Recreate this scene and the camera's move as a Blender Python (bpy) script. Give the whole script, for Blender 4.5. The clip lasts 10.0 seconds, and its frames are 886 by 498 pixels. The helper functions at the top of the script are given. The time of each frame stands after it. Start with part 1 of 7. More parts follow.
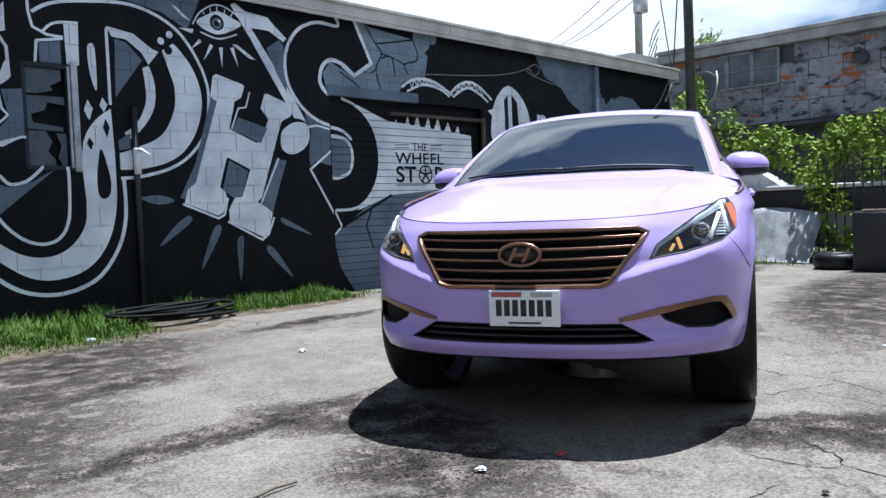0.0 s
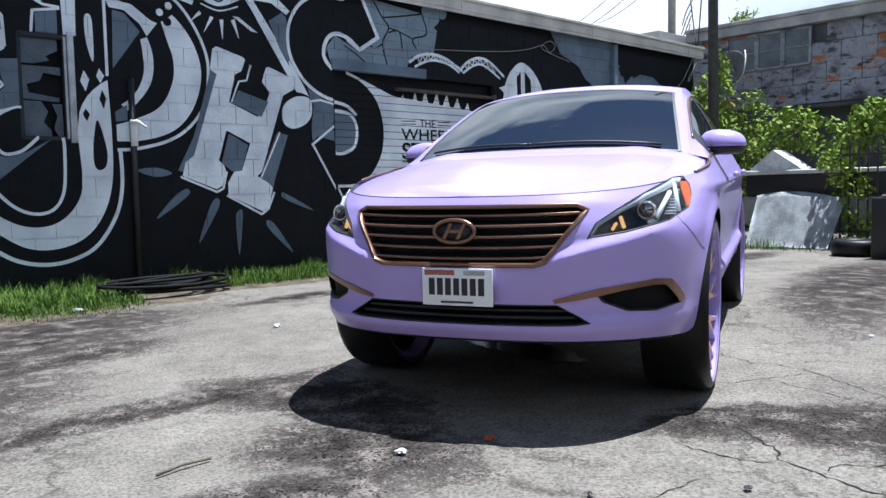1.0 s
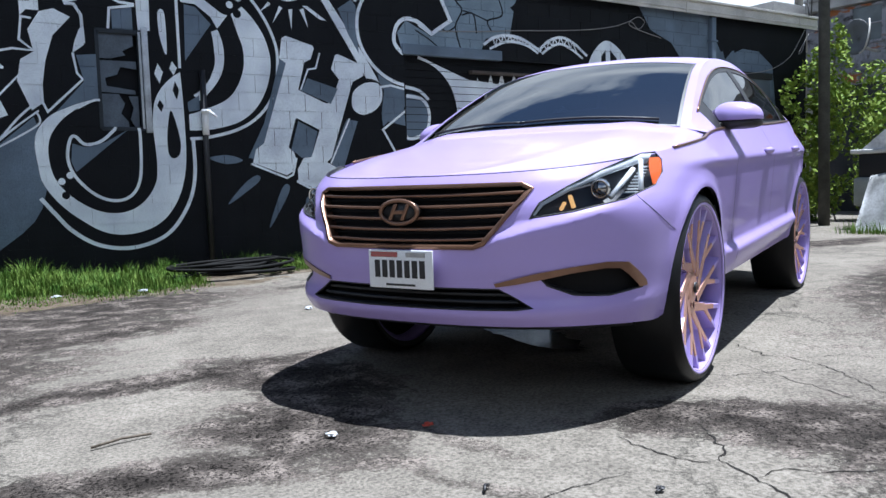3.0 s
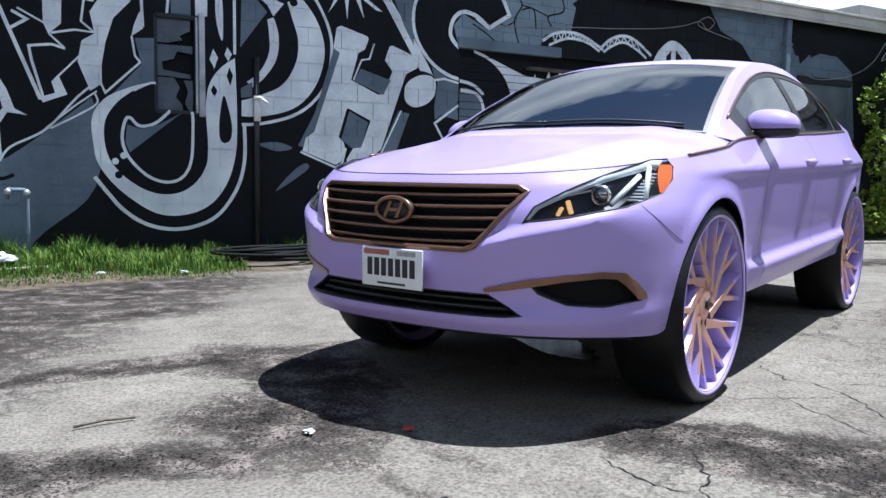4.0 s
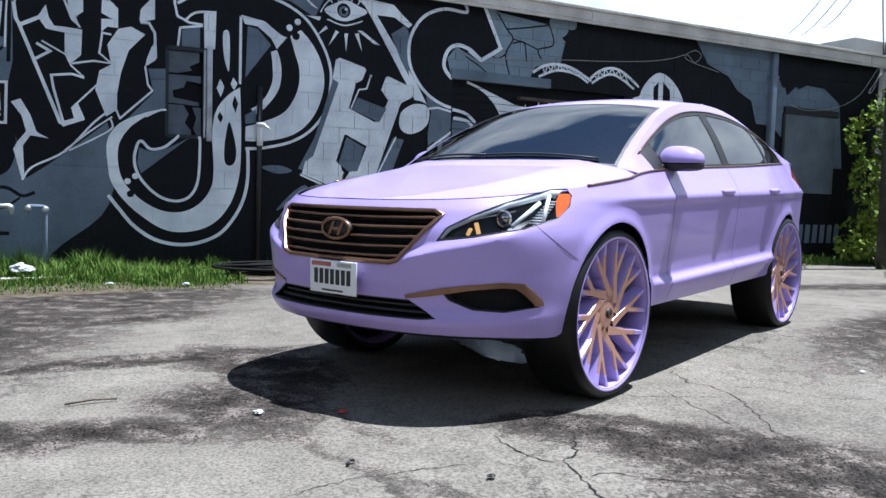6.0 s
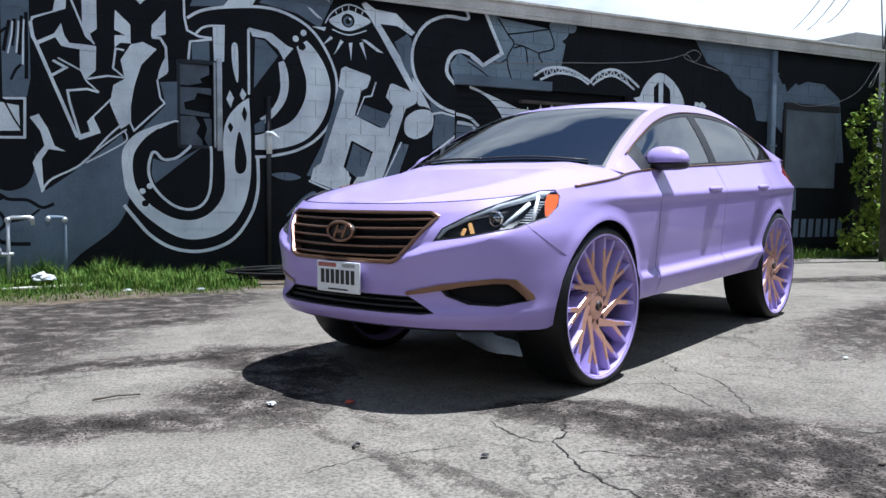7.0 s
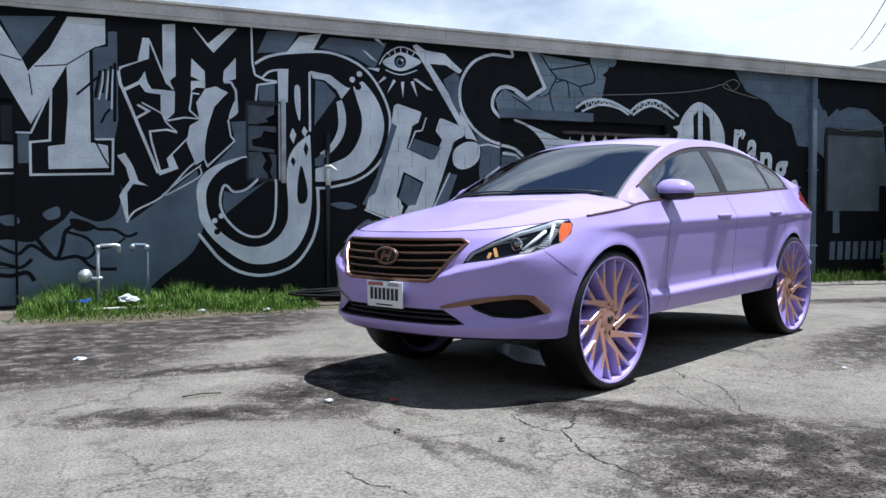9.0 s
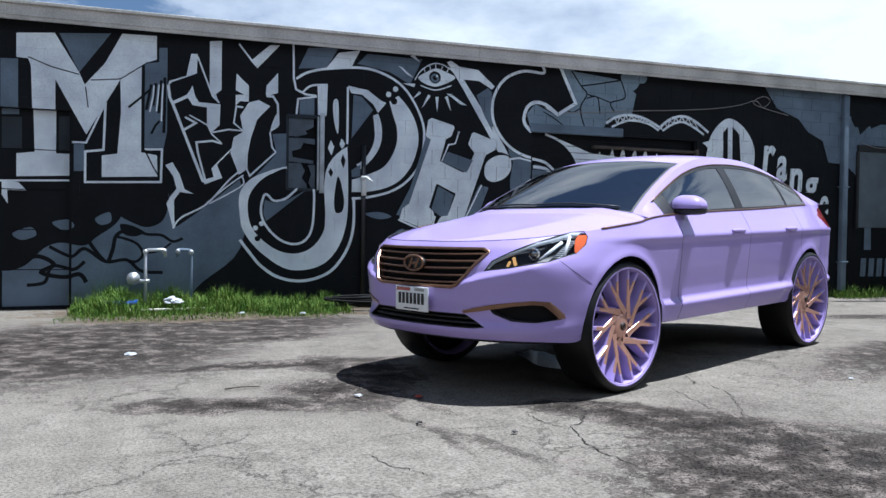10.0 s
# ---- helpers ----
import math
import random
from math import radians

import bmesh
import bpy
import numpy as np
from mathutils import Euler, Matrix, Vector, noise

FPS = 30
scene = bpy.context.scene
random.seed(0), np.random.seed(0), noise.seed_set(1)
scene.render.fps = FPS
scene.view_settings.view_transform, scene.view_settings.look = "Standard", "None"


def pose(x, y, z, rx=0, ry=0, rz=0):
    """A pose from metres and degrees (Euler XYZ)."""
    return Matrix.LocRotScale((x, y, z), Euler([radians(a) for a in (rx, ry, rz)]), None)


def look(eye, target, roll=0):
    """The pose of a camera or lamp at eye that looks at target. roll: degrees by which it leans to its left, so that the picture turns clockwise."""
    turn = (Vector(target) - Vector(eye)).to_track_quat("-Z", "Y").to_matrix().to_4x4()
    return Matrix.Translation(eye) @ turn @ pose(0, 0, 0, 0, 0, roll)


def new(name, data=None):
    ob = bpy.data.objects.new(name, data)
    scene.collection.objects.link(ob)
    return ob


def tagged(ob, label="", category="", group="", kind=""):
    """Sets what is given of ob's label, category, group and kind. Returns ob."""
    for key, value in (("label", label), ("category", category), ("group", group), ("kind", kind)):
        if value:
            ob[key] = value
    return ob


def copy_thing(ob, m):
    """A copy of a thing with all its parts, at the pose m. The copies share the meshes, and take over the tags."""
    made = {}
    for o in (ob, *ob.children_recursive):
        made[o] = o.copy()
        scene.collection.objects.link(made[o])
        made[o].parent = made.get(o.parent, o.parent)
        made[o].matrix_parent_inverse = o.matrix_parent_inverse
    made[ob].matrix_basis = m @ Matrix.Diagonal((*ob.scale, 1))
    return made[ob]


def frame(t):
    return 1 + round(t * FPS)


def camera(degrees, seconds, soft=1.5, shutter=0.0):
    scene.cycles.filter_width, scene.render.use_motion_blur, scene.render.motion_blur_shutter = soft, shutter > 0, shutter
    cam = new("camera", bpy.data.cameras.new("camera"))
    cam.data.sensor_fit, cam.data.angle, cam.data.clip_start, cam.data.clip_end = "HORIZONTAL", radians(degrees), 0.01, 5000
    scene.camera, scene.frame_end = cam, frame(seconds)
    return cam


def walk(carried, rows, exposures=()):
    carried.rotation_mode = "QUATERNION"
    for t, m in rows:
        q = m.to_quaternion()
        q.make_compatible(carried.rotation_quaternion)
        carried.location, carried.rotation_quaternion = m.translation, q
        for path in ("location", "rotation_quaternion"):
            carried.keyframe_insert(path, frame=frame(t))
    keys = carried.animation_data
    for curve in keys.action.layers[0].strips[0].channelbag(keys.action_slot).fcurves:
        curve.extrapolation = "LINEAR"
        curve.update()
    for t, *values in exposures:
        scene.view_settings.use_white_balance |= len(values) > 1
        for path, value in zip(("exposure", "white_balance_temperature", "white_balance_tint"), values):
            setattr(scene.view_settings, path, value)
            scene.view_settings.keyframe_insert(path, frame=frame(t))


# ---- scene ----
cam = camera(58.3, 10.0)
PATH = [
    (0, (-3.682, -8.175, 1.018), (-2.266, -6.766, 0.923), -2.1),
    (0.5, (-3.532, -8.331, 0.994), (-2.143, -6.897, 0.876), -2.1),
    (1, (-3.295, -8.383, 0.984), (-1.946, -6.913, 0.84), -1.1),
    (1.5, (-3.124, -8.449, 0.986), (-1.805, -6.955, 0.824), -1.7),
    (2, (-2.975, -8.593, 0.989), (-1.792, -6.989, 0.829), -1.3),
    (2.5, (-2.796, -8.65, 0.962), (-1.599, -7.057, 0.792), -1.5),
    (2.7, (-2.738, -8.713, 0.932), (-1.583, -7.089, 0.77), -1.4),
    (3.8, (-2.443, -8.808, 0.979), (-1.468, -7.072, 0.784), -1.1),
    (4, (-2.368, -8.836, 0.955), (-1.425, -7.082, 0.771), 0.9),
    (4.5, (-2.324, -8.959, 0.946), (-1.328, -7.233, 0.775), 0.4),
    (5, (-2.337, -9.137, 0.964), (-1.37, -7.393, 0.804), 0.4),
    (6.3, (-2.276, -9.611, 0.982), (-1.4, -7.817, 0.857), 1.7),
    (6.5, (-2.3, -9.648, 0.973), (-1.435, -7.849, 0.852), 1.5),
    (7, (-2.334, -9.791, 0.985), (-1.465, -7.994, 0.859), 0.4),
    (7.5, (-2.346, -9.963, 0.987), (-1.574, -8.122, 0.861), -0.0),
    (8, (-2.357, -10.146, 0.999), (-1.617, -8.291, 0.89), 1.4),
    (8.5, (-2.439, -10.305, 0.998), (-1.697, -8.449, 0.914), 1.0),
    (9, (-2.487, -10.476, 1.008), (-1.75, -8.617, 0.944), -0.1),
    (9.5, (-2.525, -10.691, 1.018), (-1.895, -8.794, 0.965), 0.2),
    (10, (-2.545, -10.832, 1.006), (-1.893, -8.942, 0.968), 0.8),
]
from mathutils import geometry
walk(cam, [(t, look(eye, target, roll)) for t, eye, target, roll in PATH],
     [(0.0, 1.08, 5680, 9), (2.5, 1.12, 5680, 9), (5.0, 1.12, 5680, 9), (7.5, 0.95, 5680, 9), (10.0, 0.86, 5680, 9)])

# ---- world and sun ----
SUN_TO = Vector((0.27, -0.04, 1.0)).normalized()
world = bpy.data.worlds.new("world")
scene.world = world
world.use_nodes = True
wn, wl = world.node_tree.nodes, world.node_tree.links
bg = wn["Background"]
sky = wn.new("ShaderNodeTexSky")
sky.sky_type = 'NISHITA'
sky.sun_disc = False
sky.sun_elevation = math.asin(SUN_TO.z)
sky.sun_rotation = math.atan2(SUN_TO.x, SUN_TO.y)
sky.air_density, sky.dust_density, sky.ozone_density = 1.0, 0.4, 3.0
tc = wn.new("ShaderNodeTexCoord")
mp = wn.new("ShaderNodeMapping")
mp.inputs["Scale"].default_value = (1.0, 1.0, 2.4)
mp.inputs["Location"].default_value = (-2.66, 5.46, 2.54)
wl.new(tc.outputs["Generated"], mp.inputs["Vector"])
cn = wn.new("ShaderNodeTexNoise")
cn.inputs["Scale"].default_value = 1.7
cn.inputs["Detail"].default_value = 7.0
cn.inputs["Roughness"].default_value = 0.58
wl.new(mp.outputs["Vector"], cn.inputs["Vector"])
cr = wn.new("ShaderNodeValToRGB")
cr.color_ramp.elements[0].position, cr.color_ramp.elements[1].position = 0.505, 0.548
# more cloud towards the horizon
zs = wn.new("ShaderNodeSeparateXYZ")
wl.new(tc.outputs["Generated"], zs.inputs[0])
zr = wn.new("ShaderNodeMapRange")
zr.interpolation_type = 'SMOOTHSTEP'
zr.inputs["From Min"].default_value, zr.inputs["From Max"].default_value = 0.60, 0.84
zr.inputs["To Min"].default_value, zr.inputs["To Max"].default_value = 0.095, -0.11
wl.new(zs.outputs["Z"], zr.inputs["Value"])
za = wn.new("ShaderNodeMath")
wl.new(cn.outputs["Fac"], za.inputs[0])
wl.new(zr.outputs["Result"], za.inputs[1])
wl.new(za.outputs[0], cr.inputs["Fac"])
cmix = wn.new("ShaderNodeMix")
cmix.data_type = 'RGBA'
wl.new(cr.outputs["Color"], cmix.inputs["Factor"])
wl.new(sky.outputs["Color"], cmix.inputs[6])
# clouds: thin and grey-blue at their rims, white where they are deep
cc = wn.new("ShaderNodeValToRGB")
cc.color_ramp.elements[0].position, cc.color_ramp.elements[1].position = 0.53, 0.70
cc.color_ramp.elements[0].color, cc.color_ramp.elements[1].color = (0.42, 0.49, 0.60, 1), (0.93, 0.97, 1.0, 1)
wl.new(za.outputs[0], cc.inputs["Fac"])
cg = wn.new("ShaderNodeVectorMath")
cg.operation = 'SCALE'
cg.inputs["Scale"].default_value = 14.0
wl.new(cc.outputs["Color"], cg.inputs[0])
wl.new(cg.outputs[0], cmix.inputs[7])
wl.new(cmix.outputs[2], bg.inputs["Color"])
bg.inputs["Strength"].default_value = 0.044
sun_data = bpy.data.lights.new("sun", 'SUN')
sun_data.energy, sun_data.angle, sun_data.color = 5.0, radians(0.53), (1.0, 0.985, 0.96)
sun = new("sun", sun_data)
sun.matrix_world = look(SUN_TO * 60, (0, 0, 0))


# ---- materials ----
def mat(name, color, rough=0.6, metal=0.0, vary=0.0, scale=6.0, bump=0.0, bscale=60.0, coat=0.0, second=None, spec=0.5, mask=(0.42, 0.62)):
    """A procedural material: base colour, a coarse and a fine variation, and fine relief."""
    m = bpy.data.materials.new(name)
    m.use_nodes = True
    n, l = m.node_tree.nodes, m.node_tree.links
    b = n["Principled BSDF"]
    b.inputs["Base Color"].default_value = (*color, 1)
    b.inputs["Roughness"].default_value = rough
    b.inputs["Metallic"].default_value = metal
    b.inputs["Coat Weight"].default_value = coat
    b.inputs["Coat Roughness"].default_value = 0.03
    b.inputs["Coat IOR"].default_value = 1.6
    b.inputs["Specular IOR Level"].default_value = spec
    if vary > 0 or bump > 0 or second:
        co = n.new("ShaderNodeNewGeometry")
        big = n.new("ShaderNodeTexNoise")
        big.inputs["Scale"].default_value, big.inputs["Detail"].default_value = scale, 6
        l.new(co.outputs["Position"], big.inputs["Vector"])
        fine = n.new("ShaderNodeTexNoise")
        fine.inputs["Scale"].default_value, fine.inputs["Detail"].default_value = bscale, 4
        l.new(co.outputs["Position"], fine.inputs["Vector"])
        if vary > 0 or second:
            ramp = n.new("ShaderNodeValToRGB")
            e = ramp.color_ramp.elements
            e[0].position, e[1].position = mask if second else (0.3, 0.7)
            if second:
                e[0].color, e[1].color = (*color, 1), (*second, 1)
            else:
                e[0].color = (*[c * (1 - vary) for c in color], 1)
                e[1].color = (*[min(1, c * (1 + vary)) for c in color], 1)
            l.new(big.outputs["Fac"], ramp.inputs["Fac"])
            mul = n.new("ShaderNodeMix")
            mul.data_type, mul.blend_type = 'RGBA', 'MULTIPLY'
            mul.inputs["Factor"].default_value = min(1.0, 0.35 + vary)
            r2 = n.new("ShaderNodeValToRGB")
            r2.color_ramp.elements[0].position, r2.color_ramp.elements[1].position = 0.25, 0.6
            r2.color_ramp.elements[0].color = (0.55, 0.55, 0.55, 1)
            l.new(fine.outputs["Fac"], r2.inputs["Fac"])
            l.new(ramp.outputs["Color"], mul.inputs[6])
            l.new(r2.outputs["Color"], mul.inputs[7])
            l.new(mul.outputs[2], b.inputs["Base Color"])
        if bump > 0:
            bp = n.new("ShaderNodeBump")
            bp.inputs["Strength"].default_value, bp.inputs["Distance"].default_value = bump, 0.01
            l.new(fine.outputs["Fac"], bp.inputs["Height"])
            l.new(bp.outputs["Normal"], b.inputs["Normal"])
    return m


def glass_mat(name, tint, gloss=0.02, ior=2.1):
    """Thin tinted glass: see-through by its tint, with a mirror gloss by Fresnel."""
    m = bpy.data.materials.new(name)
    m.use_nodes = True
    n, l = m.node_tree.nodes, m.node_tree.links
    n.remove(n["Principled BSDF"])
    tr, gl, fr, mx = n.new("ShaderNodeBsdfTransparent"), n.new("ShaderNodeBsdfGlossy"), n.new("ShaderNodeFresnel"), n.new("ShaderNodeMixShader")
    tr.inputs["Color"].default_value = (*tint, 1)
    gl.inputs["Roughness"].default_value = gloss
    fr.inputs["IOR"].default_value = ior
    l.new(fr.outputs["Fac"], mx.inputs["Fac"])
    l.new(tr.outputs["BSDF"], mx.inputs[1])
    l.new(gl.outputs["BSDF"], mx.inputs[2])
    l.new(mx.outputs["Shader"], n["Material Output"].inputs["Surface"])
    return m


PAINT = mat("lavender_paint", (0.385, 0.300, 0.63), 0.36, coat=0.5, spec=0.12, vary=0.02, scale=3, bscale=900)
PAINT.node_tree.nodes["Principled BSDF"].inputs["Coat IOR"].default_value = 1.5
PAINT.node_tree.nodes["Principled BSDF"].inputs["Coat Roughness"].default_value = 0.06
BRONZE = mat("copper_wheel_paint", (0.66, 0.37, 0.28), 0.27, metal=0.50, vary=0.06, scale=20, bscale=300)
COPPER = mat("copper_trim", (0.21, 0.118, 0.078), 0.30, metal=0.65, vary=0.06, scale=20, bscale=300)
BLACK = mat("black_plastic", (0.012, 0.012, 0.014), 0.5, vary=0.2, scale=30, bscale=400)
MESHBLACK = mat("black_mesh", (0.005, 0.005, 0.006), 0.7, spec=0.15)
RUBBER = mat("tyre_rubber", (0.0075, 0.0075, 0.008), 0.42, spec=0.25, vary=0.15, scale=20, bump=0.15, bscale=200)
SILVER = mat("silver_plastic", (0.74, 0.76, 0.79), 0.25, metal=0.1)
CHROME = mat("chrome", (0.75, 0.76, 0.78), 0.10, metal=1.0)
GLASS = glass_mat("tinted_glass", (0.035, 0.045, 0.055), 0.015, 4.2)
LENS = glass_mat("clear_lens", (0.88, 0.9, 0.92), 0.02, 1.4)
BULB = mat("lit_signal_bulb", (0.75, 0.36, 0.10), 0.2, metal=0.5)
BULB.node_tree.nodes["Principled BSDF"].inputs["Emission Color"].default_value = (1.0, 0.55, 0.2, 1)
BULB.node_tree.nodes["Principled BSDF"].inputs["Emission Strength"].default_value = 0.4
AMBER = mat("amber_reflector", (0.60, 0.12, 0.025), 0.25, coat=1.0)
RED = mat("red_lens", (0.26, 0.008, 0.014), 0.15, coat=1.0)
CABIN = mat("dark_cabin", (0.02, 0.02, 0.022), 0.8, vary=0.2, scale=12, bscale=200)
STEEL = mat("underbody_steel", (0.42, 0.43, 0.44), 0.40, metal=0.6, vary=0.3, scale=9, bscale=60)
WHITE = mat("white_enamel", (0.78, 0.79, 0.80), 0.4, vary=0.03, scale=30, bscale=300)


# ---- mesh helpers ----
def part(name, bm, material, parent=None, label="", smooth=True):
    me = bpy.data.meshes.new(name)
    bm.normal_update()
    bm.to_mesh(me)
    bm.free()
    for m in (material if isinstance(material, (list, tuple)) else [material]):
        me.materials.append(m)
    if smooth:
        me.shade_smooth()
    ob = new(name, me)
    if parent is not None:
        ob.parent = parent
    if label:
        ob["label"] = label
    return ob


def sharp(ob, degrees=35):
    """Keeps edges above an angle sharp on a smooth-shaded mesh."""
    bm = bmesh.new()
    bm.from_mesh(ob.data)
    lim = radians(degrees)
    for e in bm.edges:
        e.smooth = not (len(e.link_faces) == 2 and e.calc_face_angle(0) > lim)
    bm.to_mesh(ob.data)
    bm.free()
    return ob


def box(bm, x0, x1, y0, y1, z0, z1, bevel=0.0, m=None, mi=0):
    r = bmesh.ops.create_cube(bm, size=1)
    vs = r["verts"]
    for v in vs:
        v.co = Vector((x0 + (v.co.x + 0.5) * (x1 - x0), y0 + (v.co.y + 0.5) * (y1 - y0), z0 + (v.co.z + 0.5) * (z1 - z0)))
    fs = {f for v in vs for f in v.link_faces}
    if bevel > 0:
        es = {e for v in vs for e in v.link_edges}
        rb = bmesh.ops.bevel(bm, geom=list(es), offset=bevel, segments=2, affect='EDGES', profile=0.5)
        vs = list({v for f in rb["faces"] for v in f.verts} | {v for v in vs if v.is_valid})
        fs = {f for v in vs for f in v.link_faces}
    for f in fs:
        f.material_index = mi
    if m is not None:
        bmesh.ops.transform(bm, matrix=m, verts=vs)
    return vs


def cyl(bm, a, b, r0, r1=None, seg=12, caps=True):
    a, b = Vector(a), Vector(b)
    r1 = r0 if r1 is None else r1
    d = b - a
    r = bmesh.ops.create_cone(bm, cap_ends=caps, segments=seg, radius1=r0, radius2=r1, depth=d.length)
    bmesh.ops.transform(bm, matrix=Matrix.Translation((a + b) / 2) @ d.to_track_quat('Z', 'Y').to_matrix().to_4x4(), verts=r["verts"])
    return r["verts"]


def tube(bm, pts, r, seg=8, closed=False):
    """A round tube along a line of points."""
    pts = [Vector(p) for p in pts]
    n = len(pts)
    rings = []
    for i, p in enumerate(pts):
        a = pts[(i - 1) % n] if (closed or i > 0) else p
        b = pts[(i + 1) % n] if (closed or i < n - 1) else p
        t = (b - a).normalized()
        u = t.cross(Vector((0.31, 0.17, 0.94))).normalized()
        w = t.cross(u)
        rr = r[i] if isinstance(r, (list, tuple)) else r
        rings.append([bm.verts.new(p + u * (rr * math.cos(2 * math.pi * k / seg)) + w * (rr * math.sin(2 * math.pi * k / seg))) for k in range(seg)])
    for i in range(n if closed else n - 1):
        a, b = rings[i], rings[(i + 1) % n]
        for k in range(seg):
            bm.faces.new((a[k], a[(k + 1) % seg], b[(k + 1) % seg], b[k]))
    if not closed:
        bm.faces.new(rings[0][::-1])
        bm.faces.new(rings[-1])
    bmesh.ops.recalc_face_normals(bm, faces=bm.faces)


def grid(bm, rows, flip=False, mi=0):
    """Quads over rows of points; returns the rows of vertices."""
    vv = [[bm.verts.new(p) for p in r] for r in rows]
    for i in range(len(vv) - 1):
        for j in range(len(vv[0]) - 1):
            q = (vv[i][j], vv[i][j + 1], vv[i + 1][j + 1], vv[i + 1][j])
            if len({tuple(round(c, 6) for c in v.co) for v in q}) < 3:
                continue
            f = bm.faces.new(q[::-1] if flip else q)
            f.material_index = mi
    return vv


def table(x, *pts):
    """Straight lines through (x, value) pairs."""
    return float(np.interp(x, [p[0] for p in pts], [p[1] for p in pts]))


def soft_table(x, w, *pts):
    """The same, rounded over a width w."""
    xs, ys = [p[0] for p in pts], [p[1] for p in pts]
    return float(np.mean(np.interp(x + w * np.linspace(-1, 1, 9), xs, ys)))


# ---- the sedan: x runs back from the front axle, y to its right, z up from the ground ----
WB, ARCH_R, ARCH_RX, ARCH_Z = 2.805, 0.440, 0.412, 0.425
NOSE_T = ((0.28, -0.90), (0.36, -0.95), (0.400, -0.985), (0.425, -1.006), (0.450, -1.004), (0.485, -0.978), (0.52, -0.975), (0.60, -0.99), (0.72, -0.99), (0.84, -0.965), (0.92, -0.93), (0.97, -0.885), (1.1, -0.75))
XC_T = ((0.3, -0.12), (0.8, -0.08), (1.05, 0.22))
FRONT_W = ((0.28, 0.85), (0.36, 0.88), (0.44, 0.903), (0.62, 0.915), (0.8, 0.925), (0.95, 0.915), (1.05, 0.885), (1.2, 0.84))
SIDE_W = ((0.28, 0.85), (0.38, 0.885), (0.44, 0.914), (0.485, 0.932), (0.515, 0.938), (0.552, 0.902), (0.61, 0.902), (0.75, 0.917), (0.88, 0.928), (0.940, 0.931), (0.964, 0.941), (0.980, 0.940), (1.08, 0.882), (1.16, 0.838), (1.25, 0.795), (1.4, 0.74))
TAIL_T = ((0.3, 3.74), (0.5, 3.86), (0.8, 3.89), (1.0, 3.86), (1.15, 3.80), (1.25, 3.74))


def half_width(x, z):
    k = min(1.0, max(0.0, (x + 0.35) / 0.6))
    zz = z - 0.018 * max(0.0, x)
    w = (1 - k) * soft_table(z, 0.04, *FRONT_W) + k * soft_table(zz, 0.009, *SIDE_W) + 0.006
    # the sill blade fades out towards the wheels
    w -= k * 0.030 * math.exp(-((z - 0.50) / 0.05) ** 2) * (1 - min(1.0, max(0.0, (x - 0.40) / 0.25)) * min(1.0, max(0.0, (2.45 - x) / 0.2)))
    flare = 0.0
    for x0 in (0.0, WB):
        r = math.hypot((x - x0) * ARCH_R / ARCH_RX, z - ARCH_Z)
        flare = max(flare, 0.014 * math.exp(-((r - ARCH_R) / 0.045) ** 2))
    return w + flare


def front_params(z):
    return soft_table(z, 0.012, *NOSE_T), soft_table(z, 0.05, *XC_T), 2.5 - 0.25 * min(1, max(0, (z - 0.8) / 0.25))


def ridge(y, z):
    """The crease that runs from the grille under the headlamp: a sunlit ledge over an upright face."""
    y = abs(y)
    zc = table(y, (0.36, 0.682), (0.44, 0.713), (0.52, 0.738), (0.66, 0.772), (0.80, 0.822), (0.88, 0.866))
    k = min(1.0, max(0.0, (y - 0.30) / 0.14)) * min(1.0, max(0.0, (0.90 - y) / 0.13))
    d = z - zc
    return 0.034 * k * (math.exp(d / 0.11) if d < 0 else max(0.0, 1 - d / 0.046))


def nose_x(y, z):
    """How far ahead the front skin lies at a lateral place and height."""
    n, xc, p = front_params(z)
    w = half_width(-0.45, z)
    return xc - (xc - n) * max(0.0, 1 - min(1, abs(y) / w) ** p) ** (1 / p) - ridge(y, z)


def shell(c, z):
    """The skin's plan outline at height z: c 0..1 front corner, 1..2 side, 2..3 rear corner; returns x and half y."""
    n, xc, p = front_params(z)
    if c <= 1:
        th = c * math.pi / 2
        x = xc - (xc - n) * max(0.0, math.cos(th)) ** (2 / p)
        y = half_width(max(x, -0.45), z) * math.sin(th) ** (2 / p)
        return x - ridge(y, z), y
    xr = 3.15
    if c <= 2:
        xm = soft_table(0.6, 0.05, *XC_T)
        x = xm + (xr - xm) * (c - 1) + (xc - xm) * max(0.0, 1 - (c - 1) / 0.22) ** 2
        return x, half_width(x, z) * (1 - 0.07 * max(0, (x - 2.2) / 0.95) ** 3)
    th = (3 - c) * math.pi / 2
    tx = soft_table(z, 0.03, *TAIL_T)
    q = 2.7
    return xr + (tx - xr) * max(0.0, math.cos(th)) ** (2 / q), half_width(xr, z) * 0.93 * math.sin(th) ** (2 / q)


def top_z(x):
    return soft_table(x, 0.12, (-1.1, 0.945), (-0.93, 0.95), (-0.7, 0.972), (-0.2, 1.05), (0.4, 1.118), (0.9, 1.152), (2.0, 1.196), (2.9, 1.245), (3.4, 1.255), (3.9, 1.235))


def sill_z(x):
    return soft_table(x, 0.03, (-1.1, 0.385), (-0.7, 0.37), (-0.45, 0.352), (-0.3, 0.40), (0.4, 0.405), (2.4, 0.425), (3.3, 0.42), (3.9, 0.42))


